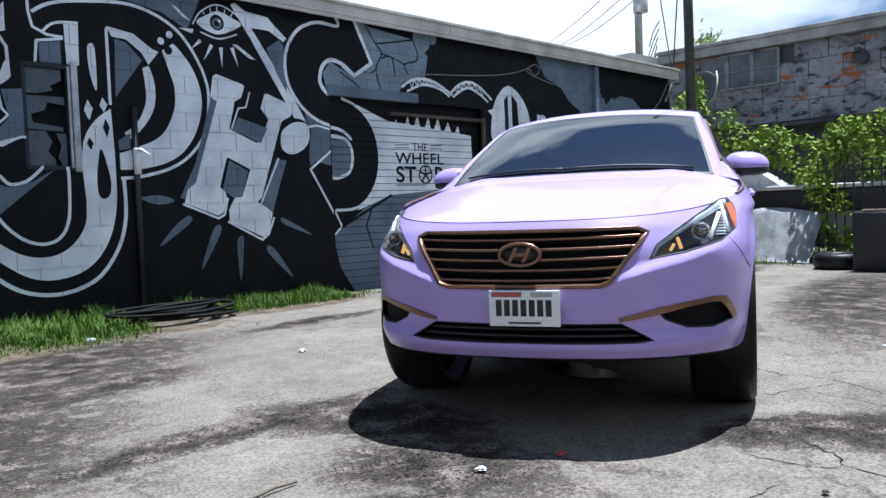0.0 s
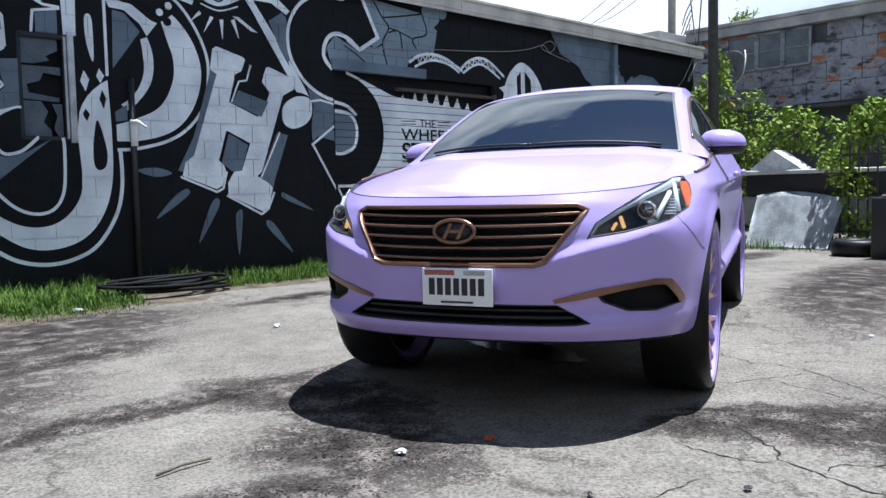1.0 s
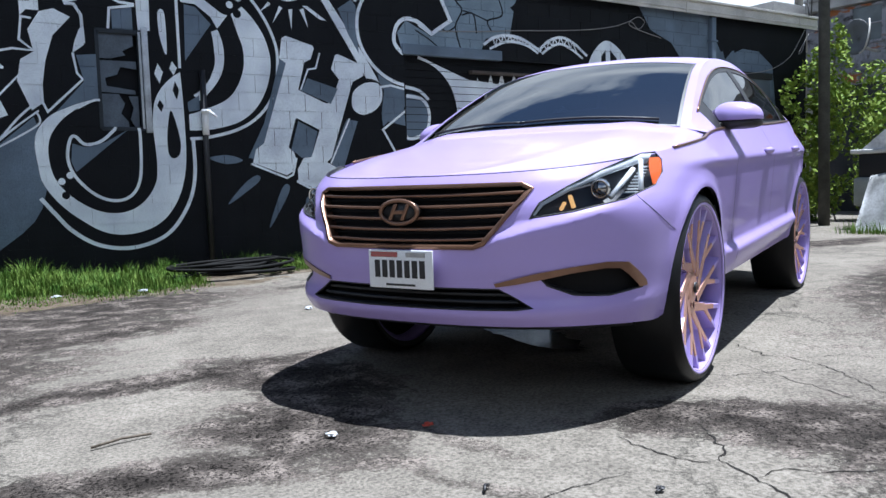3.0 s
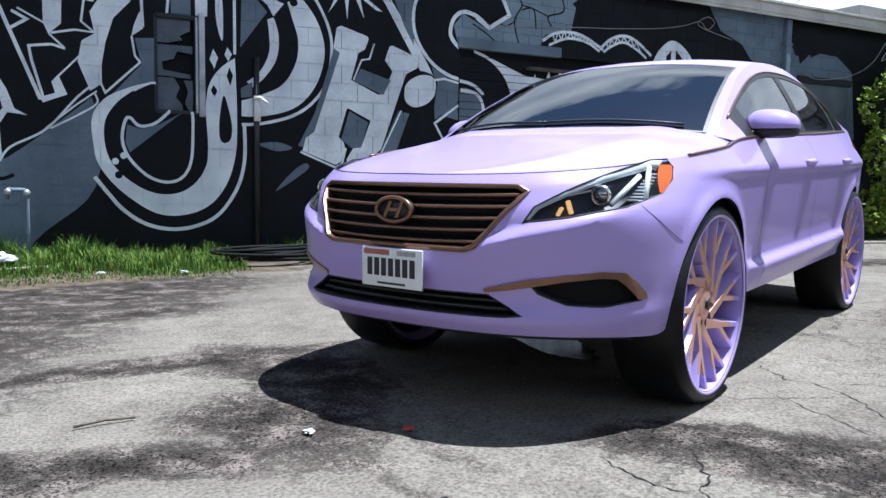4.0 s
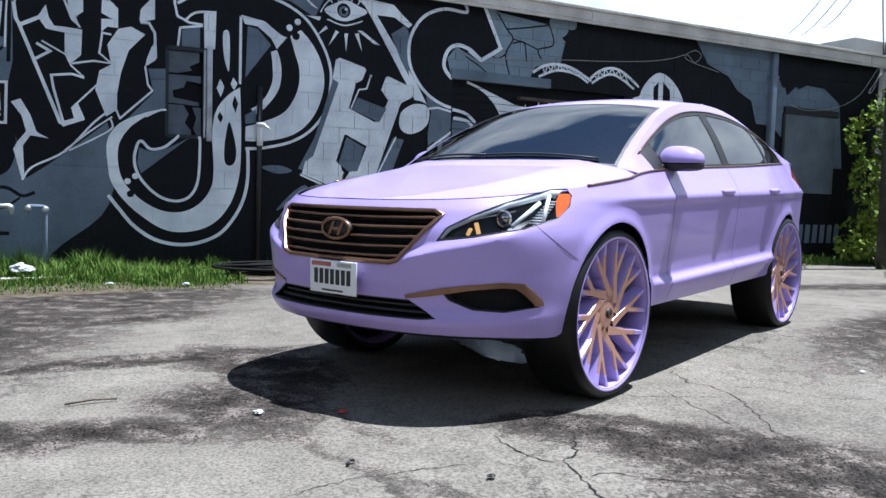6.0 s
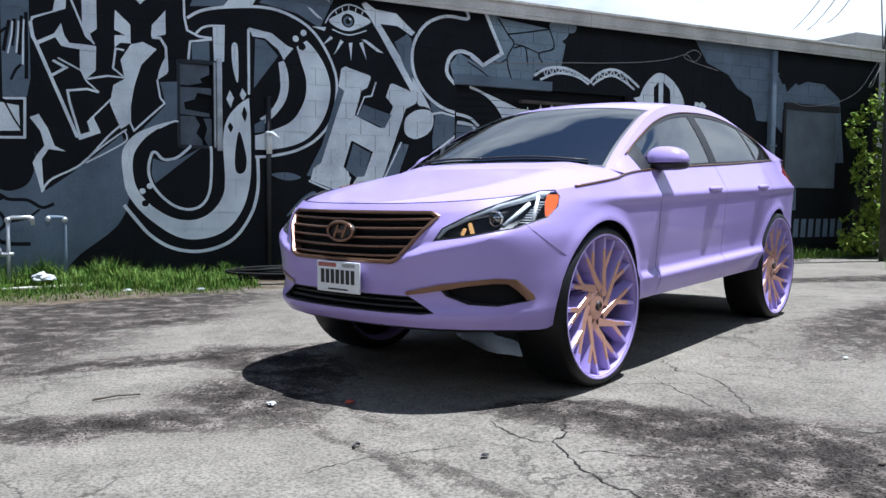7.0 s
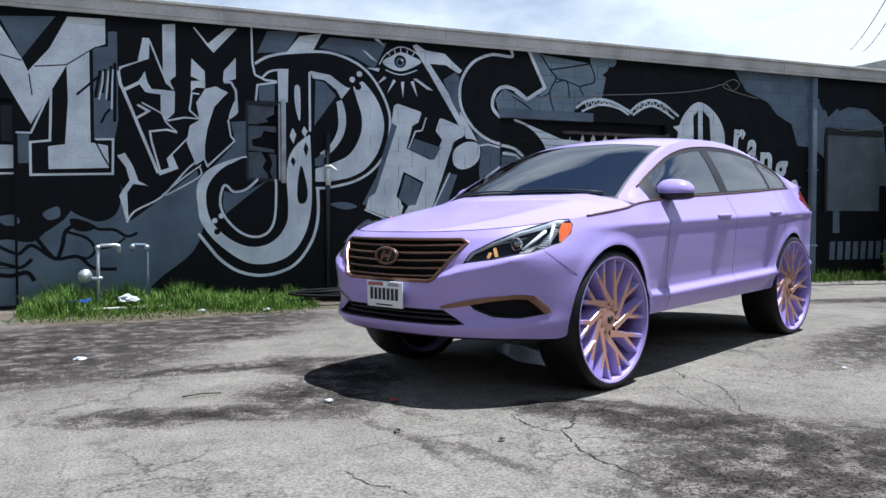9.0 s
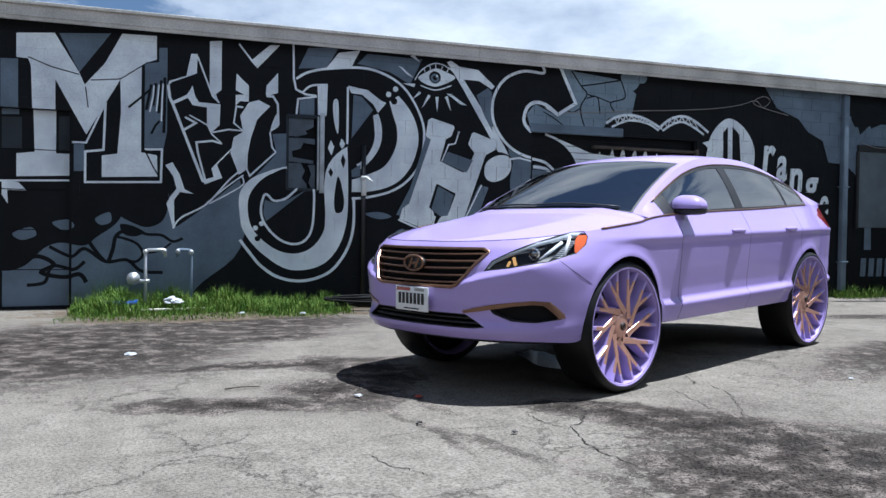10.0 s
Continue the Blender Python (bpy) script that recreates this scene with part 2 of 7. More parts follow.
def low_z(c):
    """The lower edge of the skin, which rises over the wheels."""
    z = 0.5
    for _ in range(14):
        x = shell(c, z)[0]
        t = sill_z(x)
        for x0 in (0.0, WB):
            d = ARCH_R ** 2 * (1 - ((x - x0) / ARCH_RX) ** 2)
            if d > 0:
                t = max(t, ARCH_Z + math.sqrt(d))
        z = 0.5 * z + 0.5 * t
    return z


def c_of_x(x, z=0.6):
    lo, hi = 0.0, 3.0
    for _ in range(40):
        m = (lo + hi) / 2
        if shell(m, z)[0] < x:
            lo = m
        else:
            hi = m
    return (lo + hi) / 2


def columns(xa, xb):
    """Places along the side between xa and xb, close together where the wheel openings turn down."""
    xs = {round(xa, 4), round(xb, 4)}
    for x0 in (0.0, WB):
        for k in range(37):
            xs.add(round(x0 - ARCH_RX * 0.9995 * math.cos(math.pi * k / 36), 4))
    xs |= {round(v, 4) for v in np.arange(-1.0, 3.9, 0.035)}
    return sorted(v for v in xs if xa - 1e-6 <= v <= xb + 1e-6)


def skin(bm, cs, sg, rows=64, off=0.0, z_hi=None):
    out = []
    for c in cs:
        zb = low_z(c)
        x = shell(c, 0.95)[0]
        zt = top_z(x) if z_hi is None else z_hi
        col = []
        for k in range(rows + 1):
            z = zb + (zt - zb) * k / rows
            px, py = shell(c, z)
            col.append((px + (off if c < 1 else 0), sg * (py - off), z))
        out.append(col)
    grid(bm, out, flip=sg < 0)


def carve(bm, poly, axis, test):
    """Cuts the outline poly (pairs of y, z) through the skin along the direction axis; returns the cut-out as a mesh of its own."""
    axis = Vector(axis).normalized()
    pts = [Vector((0, y, z)) for y, z in poly]
    cen = sum(pts, Vector()) / len(pts)
    planes = []
    for a, b in zip(pts, pts[1:] + pts[:1]):
        n = (b - a).cross(axis).normalized()
        if n.dot(cen - a) > 0:
            n = -n
        planes.append((a, n))
    def flat(p):
        return p - axis * (p.x / axis.x)
    for a, n in planes:
        fs = [f for f in bm.faces if test(f.calc_center_median()) and all((flat(f.calc_center_median()) - q).dot(m) < 0.09 for q, m in planes)]
        geom = list({v for f in fs for v in f.verts}) + list({e for f in fs for e in f.edges}) + fs
        bmesh.ops.bisect_plane(bm, geom=geom, dist=1e-5, plane_co=a, plane_no=n)
    ins = [f for f in bm.faces if test(f.calc_center_median()) and all((flat(f.calc_center_median()) - q).dot(m) < 1e-4 for q, m in planes)]
    cut = bmesh.new()
    vm = {}
    for f in ins:
        for v in f.verts:
            if v not in vm:
                vm[v] = cut.verts.new(v.co)
        cut.faces.new([vm[v] for v in f.verts])
    bmesh.ops.delete(bm, geom=ins, context='FACES')
    return cut


def outline(poly, sg, step=0.02, lift=0.0):
    """Points of a front outline, laid on the front skin."""
    pts = []
    for (y0, z0), (y1, z1) in zip(poly, poly[1:] + poly[:1]):
        k = max(1, int(math.hypot(y1 - y0, z1 - z0) / step))
        for i in range(k):
            y, z = y0 + (y1 - y0) * i / k, z0 + (z1 - z0) * i / k
            pts.append((nose_x(y, z) - lift, y, z))
    return pts


def ribbon(bm, pts, wide, deep, closed=True):
    """A bevelled flat band along points on the front, wide towards the inside of the outline."""
    n = len(pts)
    cen = sum((Vector(p) for p in pts), Vector()) / n
    rows = []
    for i in range(n):
        p = Vector(pts[i])
        t = (Vector(pts[(i + 1) % n]) - Vector(pts[i - 1])).normalized()
        w = t.cross(Vector((1, 0, 0))).normalized()
        if w.dot(cen - p) < 0:
            w = -w
        rows.append([p + Vector((0.012, 0, 0)), p + Vector((-deep * 0.7, 0, 0)), p + w * wide * 0.2 + Vector((-deep, 0, 0)), p + w * wide * 0.8 + Vector((-deep, 0, 0)), p + w * wide + Vector((-deep * 0.4, 0, 0)), p + w * wide + Vector((0.05, 0, 0))])
    if closed:
        rows.append(rows[0])
    grid(bm, rows)
    bmesh.ops.remove_doubles(bm, verts=bm.verts, dist=1e-5)
    bmesh.ops.recalc_face_normals(bm, faces=bm.faces)


GRILLE = [(-0.475, 0.925), (0.475, 0.925), (0.52, 0.902), (0.495, 0.855), (0.375, 0.692), (0.33, 0.676), (-0.33, 0.676), (-0.375, 0.692), (-0.495, 0.855), (-0.52, 0.902)]
INTAKE = [(-0.41, 0.527), (0.41, 0.527), (0.54, 0.452), (0.48, 0.445), (-0.48, 0.445), (-0.54, 0.452)]
HEADLAMP = [(0.52, 0.785), (0.546, 0.846), (0.62, 0.902), (0.70, 0.959), (0.785, 1.018), (0.818, 1.022), (0.845, 0.99), (0.862, 0.94), (0.858, 0.887), (0.80, 0.841), (0.66, 0.805)]
FOG = [(0.40, 0.545), (0.56, 0.588), (0.76, 0.617), (0.815, 0.610), (0.848, 0.545), (0.856, 0.503), (0.76, 0.487), (0.66, 0.497), (0.56, 0.536)]
FOG_INNER = [(0.55, 0.570), (0.75, 0.597), (0.797, 0.590), (0.843, 0.500), (0.76, 0.482), (0.66, 0.492), (0.575, 0.532)]


def mirrored(poly):
    return [(-y, z) for y, z in poly][::-1]


def build_sedan():
    car = new("car")
    # front bumper cover, one piece across the nose
    bm = bmesh.new()
    c_end = c_of_x(-0.403)
    half = [c_end * (k / 56) for k in range(57)]
    xs = [x for x in columns(-0.60, -0.403)]
    half = sorted({c for c in half if shell(c, 0.6)[0] < -0.62} | {c_of_x(x) for x in xs})
    for sg in (-1, 1):
        skin(bm, half, sg, rows=52)
    bmesh.ops.remove_doubles(bm, verts=bm.verts, dist=0.0008)
    front = lambda p: p.x < -0.1
    grille_cut = carve(bm, GRILLE, (1, 0, 0), front)
    intake_cut = carve(bm, INTAKE, (1, 0, 0), front)
    lens = []
    for sg in (-1, 1):
        lens.append(carve(bm, HEADLAMP if sg > 0 else mirrored(HEADLAMP), (1, 0, 0), lambda p, s=sg: p.x < 0.3 and p.y * s > 0.3))
        # the lamp's housing behind the lens, and its chrome and amber insides
    fogs = [carve(bm, FOG_INNER if sg > 0 else mirrored(FOG_INNER), (1, 0, 0), lambda p, s=sg: p.x < 0.1 and p.y * s > 0.3) for sg in (-1, 1)]
    for sg in (-1, 1):
        sb = bmesh.new()
        ca, cb = c_of_x(nose_x(0.822, 0.858), 0.858), c_of_x(-0.36, 0.71)
        pts = []
        for k in range(13):
            px, py = shell(ca + (cb - ca) * k / 12, 0.858 - 0.15 * (k / 12))
            pts.append((px, sg * (py + 0.0004), 0.858 - 0.15 * (k / 12)))
        tube(sb, pts, 0.0009, 6)
        part("panel_seam", sb, BLACK, car)
    bumper = part("front_bumper", bm, PAINT, car, "glossy lavender front bumper cover")
    # fenders, doors, quarters
    for sg in (-1, 1):
        for name, xa, xb in (("fender", -0.403, 0.638), ("front_door", 0.643, 1.645), ("rear_door", 1.650, 2.60), ("quarter_panel", 2.605, 3.30), ("rear_bumper_side", 3.304, 3.86)):
            bm = bmesh.new()
            cs = [c_of_x(x) for x in columns(xa, xb)]
            if name == "rear_bumper_side":
                c0 = cs[0]
                cs = [c0 + (3 - c0) * k / 40 for k in range(41)]
            skin(bm, cs, sg)
            if name == "fender":
                carve(bm, HEADLAMP if sg > 0 else mirrored(HEADLAMP), (1, 0, 0), lambda p, s=sg: p.x < 0.0 and p.y * s > 0.3 and p.z > 0.8)
            if name in ("quarter_panel", "rear_bumper_side"):
                lamp = [f for f in bm.faces if f.calc_center_median().x > 3.20 + 1.4 * abs(f.calc_center_median().z - 1.15) and 1.05 < f.calc_center_median().z < 1.23]
                for f in lamp:
                    f.material_index = 1
            part(name if name != "rear_bumper_side" else "rear_corner", bm, [PAINT, RED], car)
    # dark inner shell behind the gaps
    for sg in (-1, 1):
        bm = bmesh.new()
        skin(bm, [c_of_x(x) for x in columns(-0.35, 3.7)], sg, rows=10, off=0.018)
        part("inner_panel", bm, BLACK, car)
    # wheel-arch liners
    for x0 in (0.0, WB):
        for sg in (-1, 1):
            bm = bmesh.new()
            rows = []
            for k in range(25):
                a = math.pi * k / 24
                rows.append([(x0 - (ARCH_RX + 0.004) * math.cos(a), sg * y, ARCH_Z + (ARCH_R + 0.004) * math.sin(a)) for y in (0.895, 0.7, 0.52)])
            grid(bm, rows)
            rim = [bm.verts.new(p[-1]) for p in rows]
            bm.faces.new(rim)
            part("arch_liner", bm, BLACK, car)
    # hood
    bm = bmesh.new()
    rows = []
    for j in range(41):
        s = j / 40
        c_top = s * c_of_x(0.50, 1.12)
        x, _ = shell(c_top, 0.95)
        zt = top_z(x)
        x, y = shell(c_top, zt)
        y = max(0.0, y - 0.006)
        x += 0.006
        bow = 0.19 * s ** 3
        crown = table(x, (-0.95, 0.004), (-0.6, 0.030), (0.0, 0.056), (0.5, 0.084))
        row = []
        for i in range(33):
            f = -1 + i / 16
            crease = 0.006 * math.exp(-((abs(f) - 0.62) / 0.10) ** 2) * min(1, s * 2.5)
            row.append((x - bow * (1 - f * f), f * y, zt - 0.002 + crown * (1 - abs(f) ** 3.4) + crease - 0.012 * max(0, abs(f) - 0.9) / 0.1 * (s < 0.98)))
        rows.append(row)
    grid(bm, rows, flip=True)
    part("hood", bm, PAINT, car, "glossy lavender hood with two soft creases")
    bm = bmesh.new()
    pts = []
    for i in range(61):
        c = (i / 30 - 1) * 0.62
        x, _ = shell(abs(c), 0.95)
        z = top_z(x)
        x, y = shell(abs(c), z)
        pts.append((x + 0.004, math.copysign(y, c), z + 0.0005))
    tube(bm, pts, 0.0036, 6)
    part("hood_gap", bm, BLACK, car)
    # roof, windscreen and rear glass: one surface between the roof rails
    RAIL = ((0.22, 0.80, 1.055), (0.33, 0.79, 1.128), (0.45, 0.766, 1.205), (0.60, 0.736, 1.290), (0.75, 0.708, 1.362), (1.0, 0.664, 1.476), (1.25, 0.636, 1.552), (1.5, 0.618, 1.590), (1.8, 0.610, 1.607), (2.1, 0.610, 1.602), (2.4, 0.618, 1.566), (2.7, 0.636, 1.498), (3.0, 0.668, 1.405), (3.3, 0.708, 1.310), (3.55, 0.74, 1.248))
    def rail(x):
        return Vector((x, soft_table(x, 0.08, *[(p[0], p[1]) for p in RAIL]), soft_table(x, 0.10, *[(p[0], p[2]) for p in RAIL])))
    def bow_at(x):
        return soft_table(x, 0.1, (0.33, 0.18), (1.25, 0.11), (1.6, 0.03), (2.2, 0.0), (2.6, -0.06), (3.5, -0.14))
    def top(x, f):
        r = rail(x)
        crown = soft_table(x, 0.15, (0.4, 0.034), (1.2, 0.045), (1.9, 0.045), (3.5, 0.03))
        return Vector((x - bow_at(x) * (1 - abs(f) ** 2.4), f * r.y, r.z + crown * (1 - abs(f) ** 2.4)))
    def top_patch(name, xa, xb, fa, fb, material, nx=30, nf=20, lift=0.0, label=""):
        bm = bmesh.new()
        rows = [[top(xa + (xb - xa) * i / nx, fa + (fb - fa) * k / nf) + Vector((0, 0, lift)) for k in range(nf + 1)] for i in range(nx + 1)]
        grid(bm, rows, flip=True)
        return part(name, bm, material, car, label)
    top_patch("windshield", 0.36, 1.12, -0.925, 0.925, GLASS, label="dark tinted windscreen that mirrors clouds")
    top_patch("windshield_seal", 0.35, 0.36, -0.95, 0.95, BLACK, 2, 20, 0.001)
    top_patch("windshield_seal", 1.12, 1.14, -0.945, 0.945, BLACK, 2, 20, 0.001)
    for f in (-1, 1):
        top_patch("windshield_seal", 0.36, 1.12, f * 0.945, f * 0.925, BLACK, 30, 2, 0.001)
        top_patch("a_pillar", 0.335, 1.14, f * 1.0, f * 0.945, PAINT, 30, 4)
        top_patch("c_pillar", 2.62, 3.5, f * 1.0, f * 0.90, PAINT, 30, 4)
    top_patch("roof", 1.14, 2.62, -1.0, 1.0, PAINT, 40, 24, 0.0, "glossy lavender roof skin")
    top_patch("rear_window", 2.62, 3.30, -0.90, 0.90, GLASS, 20, 16)
    top_patch("trunk_lip", 3.30, 3.5, -0.90, 0.90, PAINT, 6, 16)
    bm = bmesh.new()
    rows = []
    for i in range(9):
        x = 3.40 + 0.42 * i / 8
        c = c_of_x(x, 1.2)
        px, py = shell(c, top_z(x))
        rows.append([(px, f * (py - 0.004), top_z(px) + 0.02 * (1 - f * f)) for f in np.linspace(-1, 1, 17)])
    grid(bm, rows, flip=True)
    part("trunk_lid", bm, PAINT, car)
    # side glass house: ruled between the belt and the roof rail
    def side(x, v, sg, out=0.0):
        r = rail(x)
        zb = top_z(x) - 0.004
        yb = shell(c_of_x(x, zb), zb)[1]
        b = Vector((x, yb, zb))
        p = b.lerp(r, v)
        p.y += 0.018 * math.sin(math.pi * v) * min(1, (r.z - zb) / 0.3) + out
        return Vector((p.x, sg * p.y, p.z))
    def side_patch(name, xa, xb, va, vb, material, sg, nx=24, nv=8, out=0.0, label="", lean=0.0):
        bm = bmesh.new()
        rows = []
        for i in range(nx + 1):
            rows.append([side(xa + (xb - xa) * i / nx + lean * (va + (vb - va) * k / nv), va + (vb - va) * k / nv, sg, out) for k in range(nv + 1)])
        grid(bm, rows, flip=sg < 0)
        return part(name, bm, material, car, label)
    for sg in (-1, 1):
        side_patch("a_pillar", 0.33, 0.52, 0.0, 1.0, PAINT, sg, 8, 6, 0.0005)
        side_patch("mirror_sail", 0.52, 0.66, 0.05, 0.80, BLACK, sg, 12, 6, -0.001)
        side_patch("door_window", 0.66, 1.58, 0.05, 0.80, GLASS, sg, 24, 8, 0.0, "dark tinted door glass")
        side_patch("pillar_cover", 1.58, 1.70, 0.05, 0.80, BLACK, sg, 3, 8, 0.003)
        side_patch("door_window", 1.70, 2.50, 0.05, 0.80, GLASS, sg, 24, 8, 0.0, "dark tinted door glass")
        side_patch("window_divider", 2.50, 2.54, 0.05, 0.80, BLACK, sg, 2, 8, 0.003)
        side_patch("quarter_window", 2.54, 2.96, 0.05, 0.80, GLASS, sg, 12, 8)
        side_patch("window_frame", 0.52, 3.00, 0.80, 0.86, BLACK, sg, 60, 2, 0.004)
        side_patch("window_frame", 2.96, 3.00, 0.05, 0.80, COPPER, sg, 2, 8, 0.004)
        side_patch("belt_seal", 0.52, 3.00, 0.0, 0.055, BLACK, sg, 60, 2, 0.002)
        bm = bmesh.new()
        tube(bm, [side(x, 0.865, sg, 0.004) for x in np.arange(0.50, 3.0, 0.05)], 0.006, 6)
        part("copper_strip", bm, COPPER, car, "thin copper strip round the window tops")
        side_patch("roof_rail", 0.48, 3.00, 0.86, 1.0, PAINT, sg, 60, 4)
        side_patch("c_pillar", 3.00, 3.50, 0.0, 1.0, PAINT, sg, 16, 6)
        # copper strip along the hood's edge and under the windows
        bm = bmesh.new()
        pts = []
        for x in np.arange(-0.45, 3.0, 0.04):
            c = c_of_x(x, 0.95)
            z = top_z(x)
            px, py = shell(c, z)
            if px > -0.225:
                pts.append((px, sg * (py + 0.001), z + 0.001))
        tube(bm, pts, 0.007, 6)
        part("copper_strip", bm, COPPER, car, "thin copper strip along the hood edge and window sill")
    # door handles with their cups
    for sg in (-1, 1):
        for x in (1.44, 2.36):
            z = 1.000 + 0.014 * x
            y = half_width(x, z)
            bm = bmesh.new()
            pts = [(x - 0.10 + 0.2 * k / 12, sg * (y + 0.003 + 0.012 * math.sin(math.pi * k / 12) ** 0.6), z + 0.004 * k / 12) for k in range(13)]
            tube(bm, pts, [0.011 + 0.008 * math.sin(math.pi * k / 12) for k in range(13)], 10)
            part("door_handle", bm, PAINT, car, "lavender pull handle")
            bm = bmesh.new()
            bmesh.ops.create_uvsphere(bm, u_segments=20, v_segments=10, radius=1)
            bmesh.ops.transform(bm, matrix=Matrix.Translation((x, sg * (y - 0.006), z - 0.028)) @ Matrix.Diagonal((0.042, 0.012, 0.034, 1)), verts=bm.verts)
            part("handle_cup", bm, PAINT, car)
    # mirrors: a lavender cap over a flat black foot, on a short stalk
    for sg in (-1, 1):
        mirror = new("side_mirror")
        mirror.parent = car
        bm = bmesh.new()
        bmesh.ops.create_uvsphere(bm, u_segments=32, v_segments=20, radius=1)
        for v in bm.verts:
            p = v.co
            k = 1.0 if p.x < 0 else 0.30
            tall = 0.092 - 0.012 * p.y * sg
            p.x = math.copysign(abs(p.x) ** 0.75, p.x) * 0.112 * k * (1 - 0.25 * max(0.0, p.z))
            p.y = math.copysign(abs(p.y) ** 0.8, p.y) * 0.124
            p.z = math.copysign(abs(p.z) ** 0.75, p.z) * (tall if p.z > 0 else 0.006)
        bmesh.ops.transform(bm, matrix=pose(0.775, sg * 0.912, 1.178, 0, 0, sg * -9), verts=bm.verts)
        part("mirror_shell", bm, PAINT, mirror, "lavender mirror cap")
        bm = bmesh.new()
        bmesh.ops.create_uvsphere(bm, u_segments=28, v_segments=12, radius=1)
        for v in bm.verts:
            p = v.co
            p.x = math.copysign(abs(p.x) ** 0.75, p.x) * 0.098 * (1.0 if p.x < 0 else 0.45)
            p.y = math.copysign(abs(p.y) ** 0.8, p.y) * 0.119
            p.z = math.copysign(abs(p.z) ** 0.6, p.z) * 0.030
        bmesh.ops.transform(bm, matrix=pose(0.778, sg * 0.912, 1.160, 0, 0, sg * -9), verts=bm.verts)
        box(bm, 0.655, 0.76, min(sg * 0.765, sg * 0.86), max(sg * 0.765, sg * 0.86), 1.128, 1.168, 0.012)
        part("mirror_base", bm, BLACK, mirror, "black mirror foot")
        bm = bmesh.new()
        bmesh.ops.create_circle(bm, cap_ends=True, segments=24, radius=1)
        bmesh.ops.transform(bm, matrix=Matrix.Translation((0.812, sg * 0.912, 1.205)) @ Matrix.Rotation(math.pi / 2, 4, 'Y') @ Matrix.Diagonal((0.042, 0.10, 1, 1)), verts=bm.verts)
        part("mirror_glass", bm, CHROME, mirror)
    # grille
    grille = new("grille")
    grille.parent = car
    for v in grille_cut.verts:
        v.co.x += 0.055
    part("grille_backing", grille_cut, MESHBLACK, grille)
    bm = bmesh.new()
    ribbon(bm, outline(GRILLE, 1), 0.019, 0.012)
    sharp(part("grille_frame", bm, COPPER, grille, "copper-painted grille surround"), 50)
    for k in range(5):
        z = 0.886 - 0.0425 * k
        hw = table(z, (0.676, 0.33), (0.692, 0.372), (0.855, 0.49), (0.915, 0.505)) - 0.012
        bm = bmesh.new()
        rows = []
        for i in range(29):
            y = -hw + 2 * hw * i / 28
            x = nose_x(y, z)
            zz = z - 0.006 * (1 - (y / hw) ** 2)
            rows.append([(x + 0.024, y, zz - 0.001), (x + 0.010, y, zz + 0.006), (x + 0.003, y, zz + 0.004), (x + 0.003, y, zz - 0.004), (x + 0.012, y, zz - 0.008), (x + 0.024, y, zz - 0.004)])
        grid(bm, rows)
        bmesh.ops.recalc_face_normals(bm, faces=bm.faces)
        part("grille_bar", bm, COPPER, grille)
        bm = bmesh.new()
        rows = []
        z2 = z - 0.0215
        hw2 = table(z2, (0.676, 0.33), (0.692, 0.372), (0.855, 0.49), (0.915, 0.505)) - 0.012
        for i in range(15):
            y = -hw2 + 2 * hw2 * i / 14
            x = nose_x(y, z2) + 0.03
            rows.append([(x, y, z2 + 0.003), (x, y, z2 - 0.003)])
        grid(bm, rows)
        part("grille_slat", bm, MESHBLACK, grille)
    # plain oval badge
    badge = new("badge")
    badge.parent = car
    bx = nose_x(0, 0.82) - 0.008
    bm = bmesh.new()
    pts = [(bx - 0.004, 0.088 * math.cos(a), 0.82 + 0.046 * math.sin(a)) for a in np.linspace(0, 2 * math.pi, 41)[:-1]]
    tube(bm, pts, 0.0085, 8, True)
    part("badge_ring", bm, COPPER, badge, "copper oval ring")
    bm = bmesh.new()
    cyl(bm, (bx + 0.03, 0, 0.82), (bx, 0, 0.82), 1.0, 1.0, 40)
    for v in bm.verts:
        v.co.y *= 0.088
        v.co.z = 0.82 + (v.co.z - 0.82) * 0.046
    part("badge_field", bm, BLACK, badge)
    bm = bmesh.new()
    for s in (-1, 1):
        box(bm, bx - 0.008, bx + 0.002, s * 0.030 - 0.009, s * 0.030 + 0.009, 0.787, 0.853, 0.003)
    box(bm, bx - 0.007, bx + 0.002, -0.030, 0.030, 0.812, 0.828, 0.003)
    for v in bm.verts:
        v.co.y -= (v.co.z - 0.82) * 0.5
    part("badge_mark", bm, COPPER, badge)
    # lower intake
    intake = new("lower_intake")
    intake.parent = car
    for v in intake_cut.verts:
        v.co.x += 0.06
    part("intake_backing", intake_cut, MESHBLACK, intake)
    bm = bmesh.new()
    ribbon(bm, outline(INTAKE, 1, lift=-0.004), 0.006, 0.004)
    part("intake_lip", bm, BLACK, intake)
    for z in (0.472, 0.50):
        hw = table(z, (0.445, 0.52), (0.527, 0.41)) - 0.01
        bm = bmesh.new()
        rows = []
        for i in range(21):
            y = -hw + 2 * hw * i / 20
            x = nose_x(y, z) + 0.022
            rows.append([(x + 0.03, y, z + 0.006), (x, y, z + 0.006), (x, y, z - 0.006), (x + 0.03, y, z - 0.006)])
        grid(bm, rows)
        bmesh.ops.recalc_face_normals(bm, faces=bm.faces)
        part("intake_bar", bm, BLACK, intake)
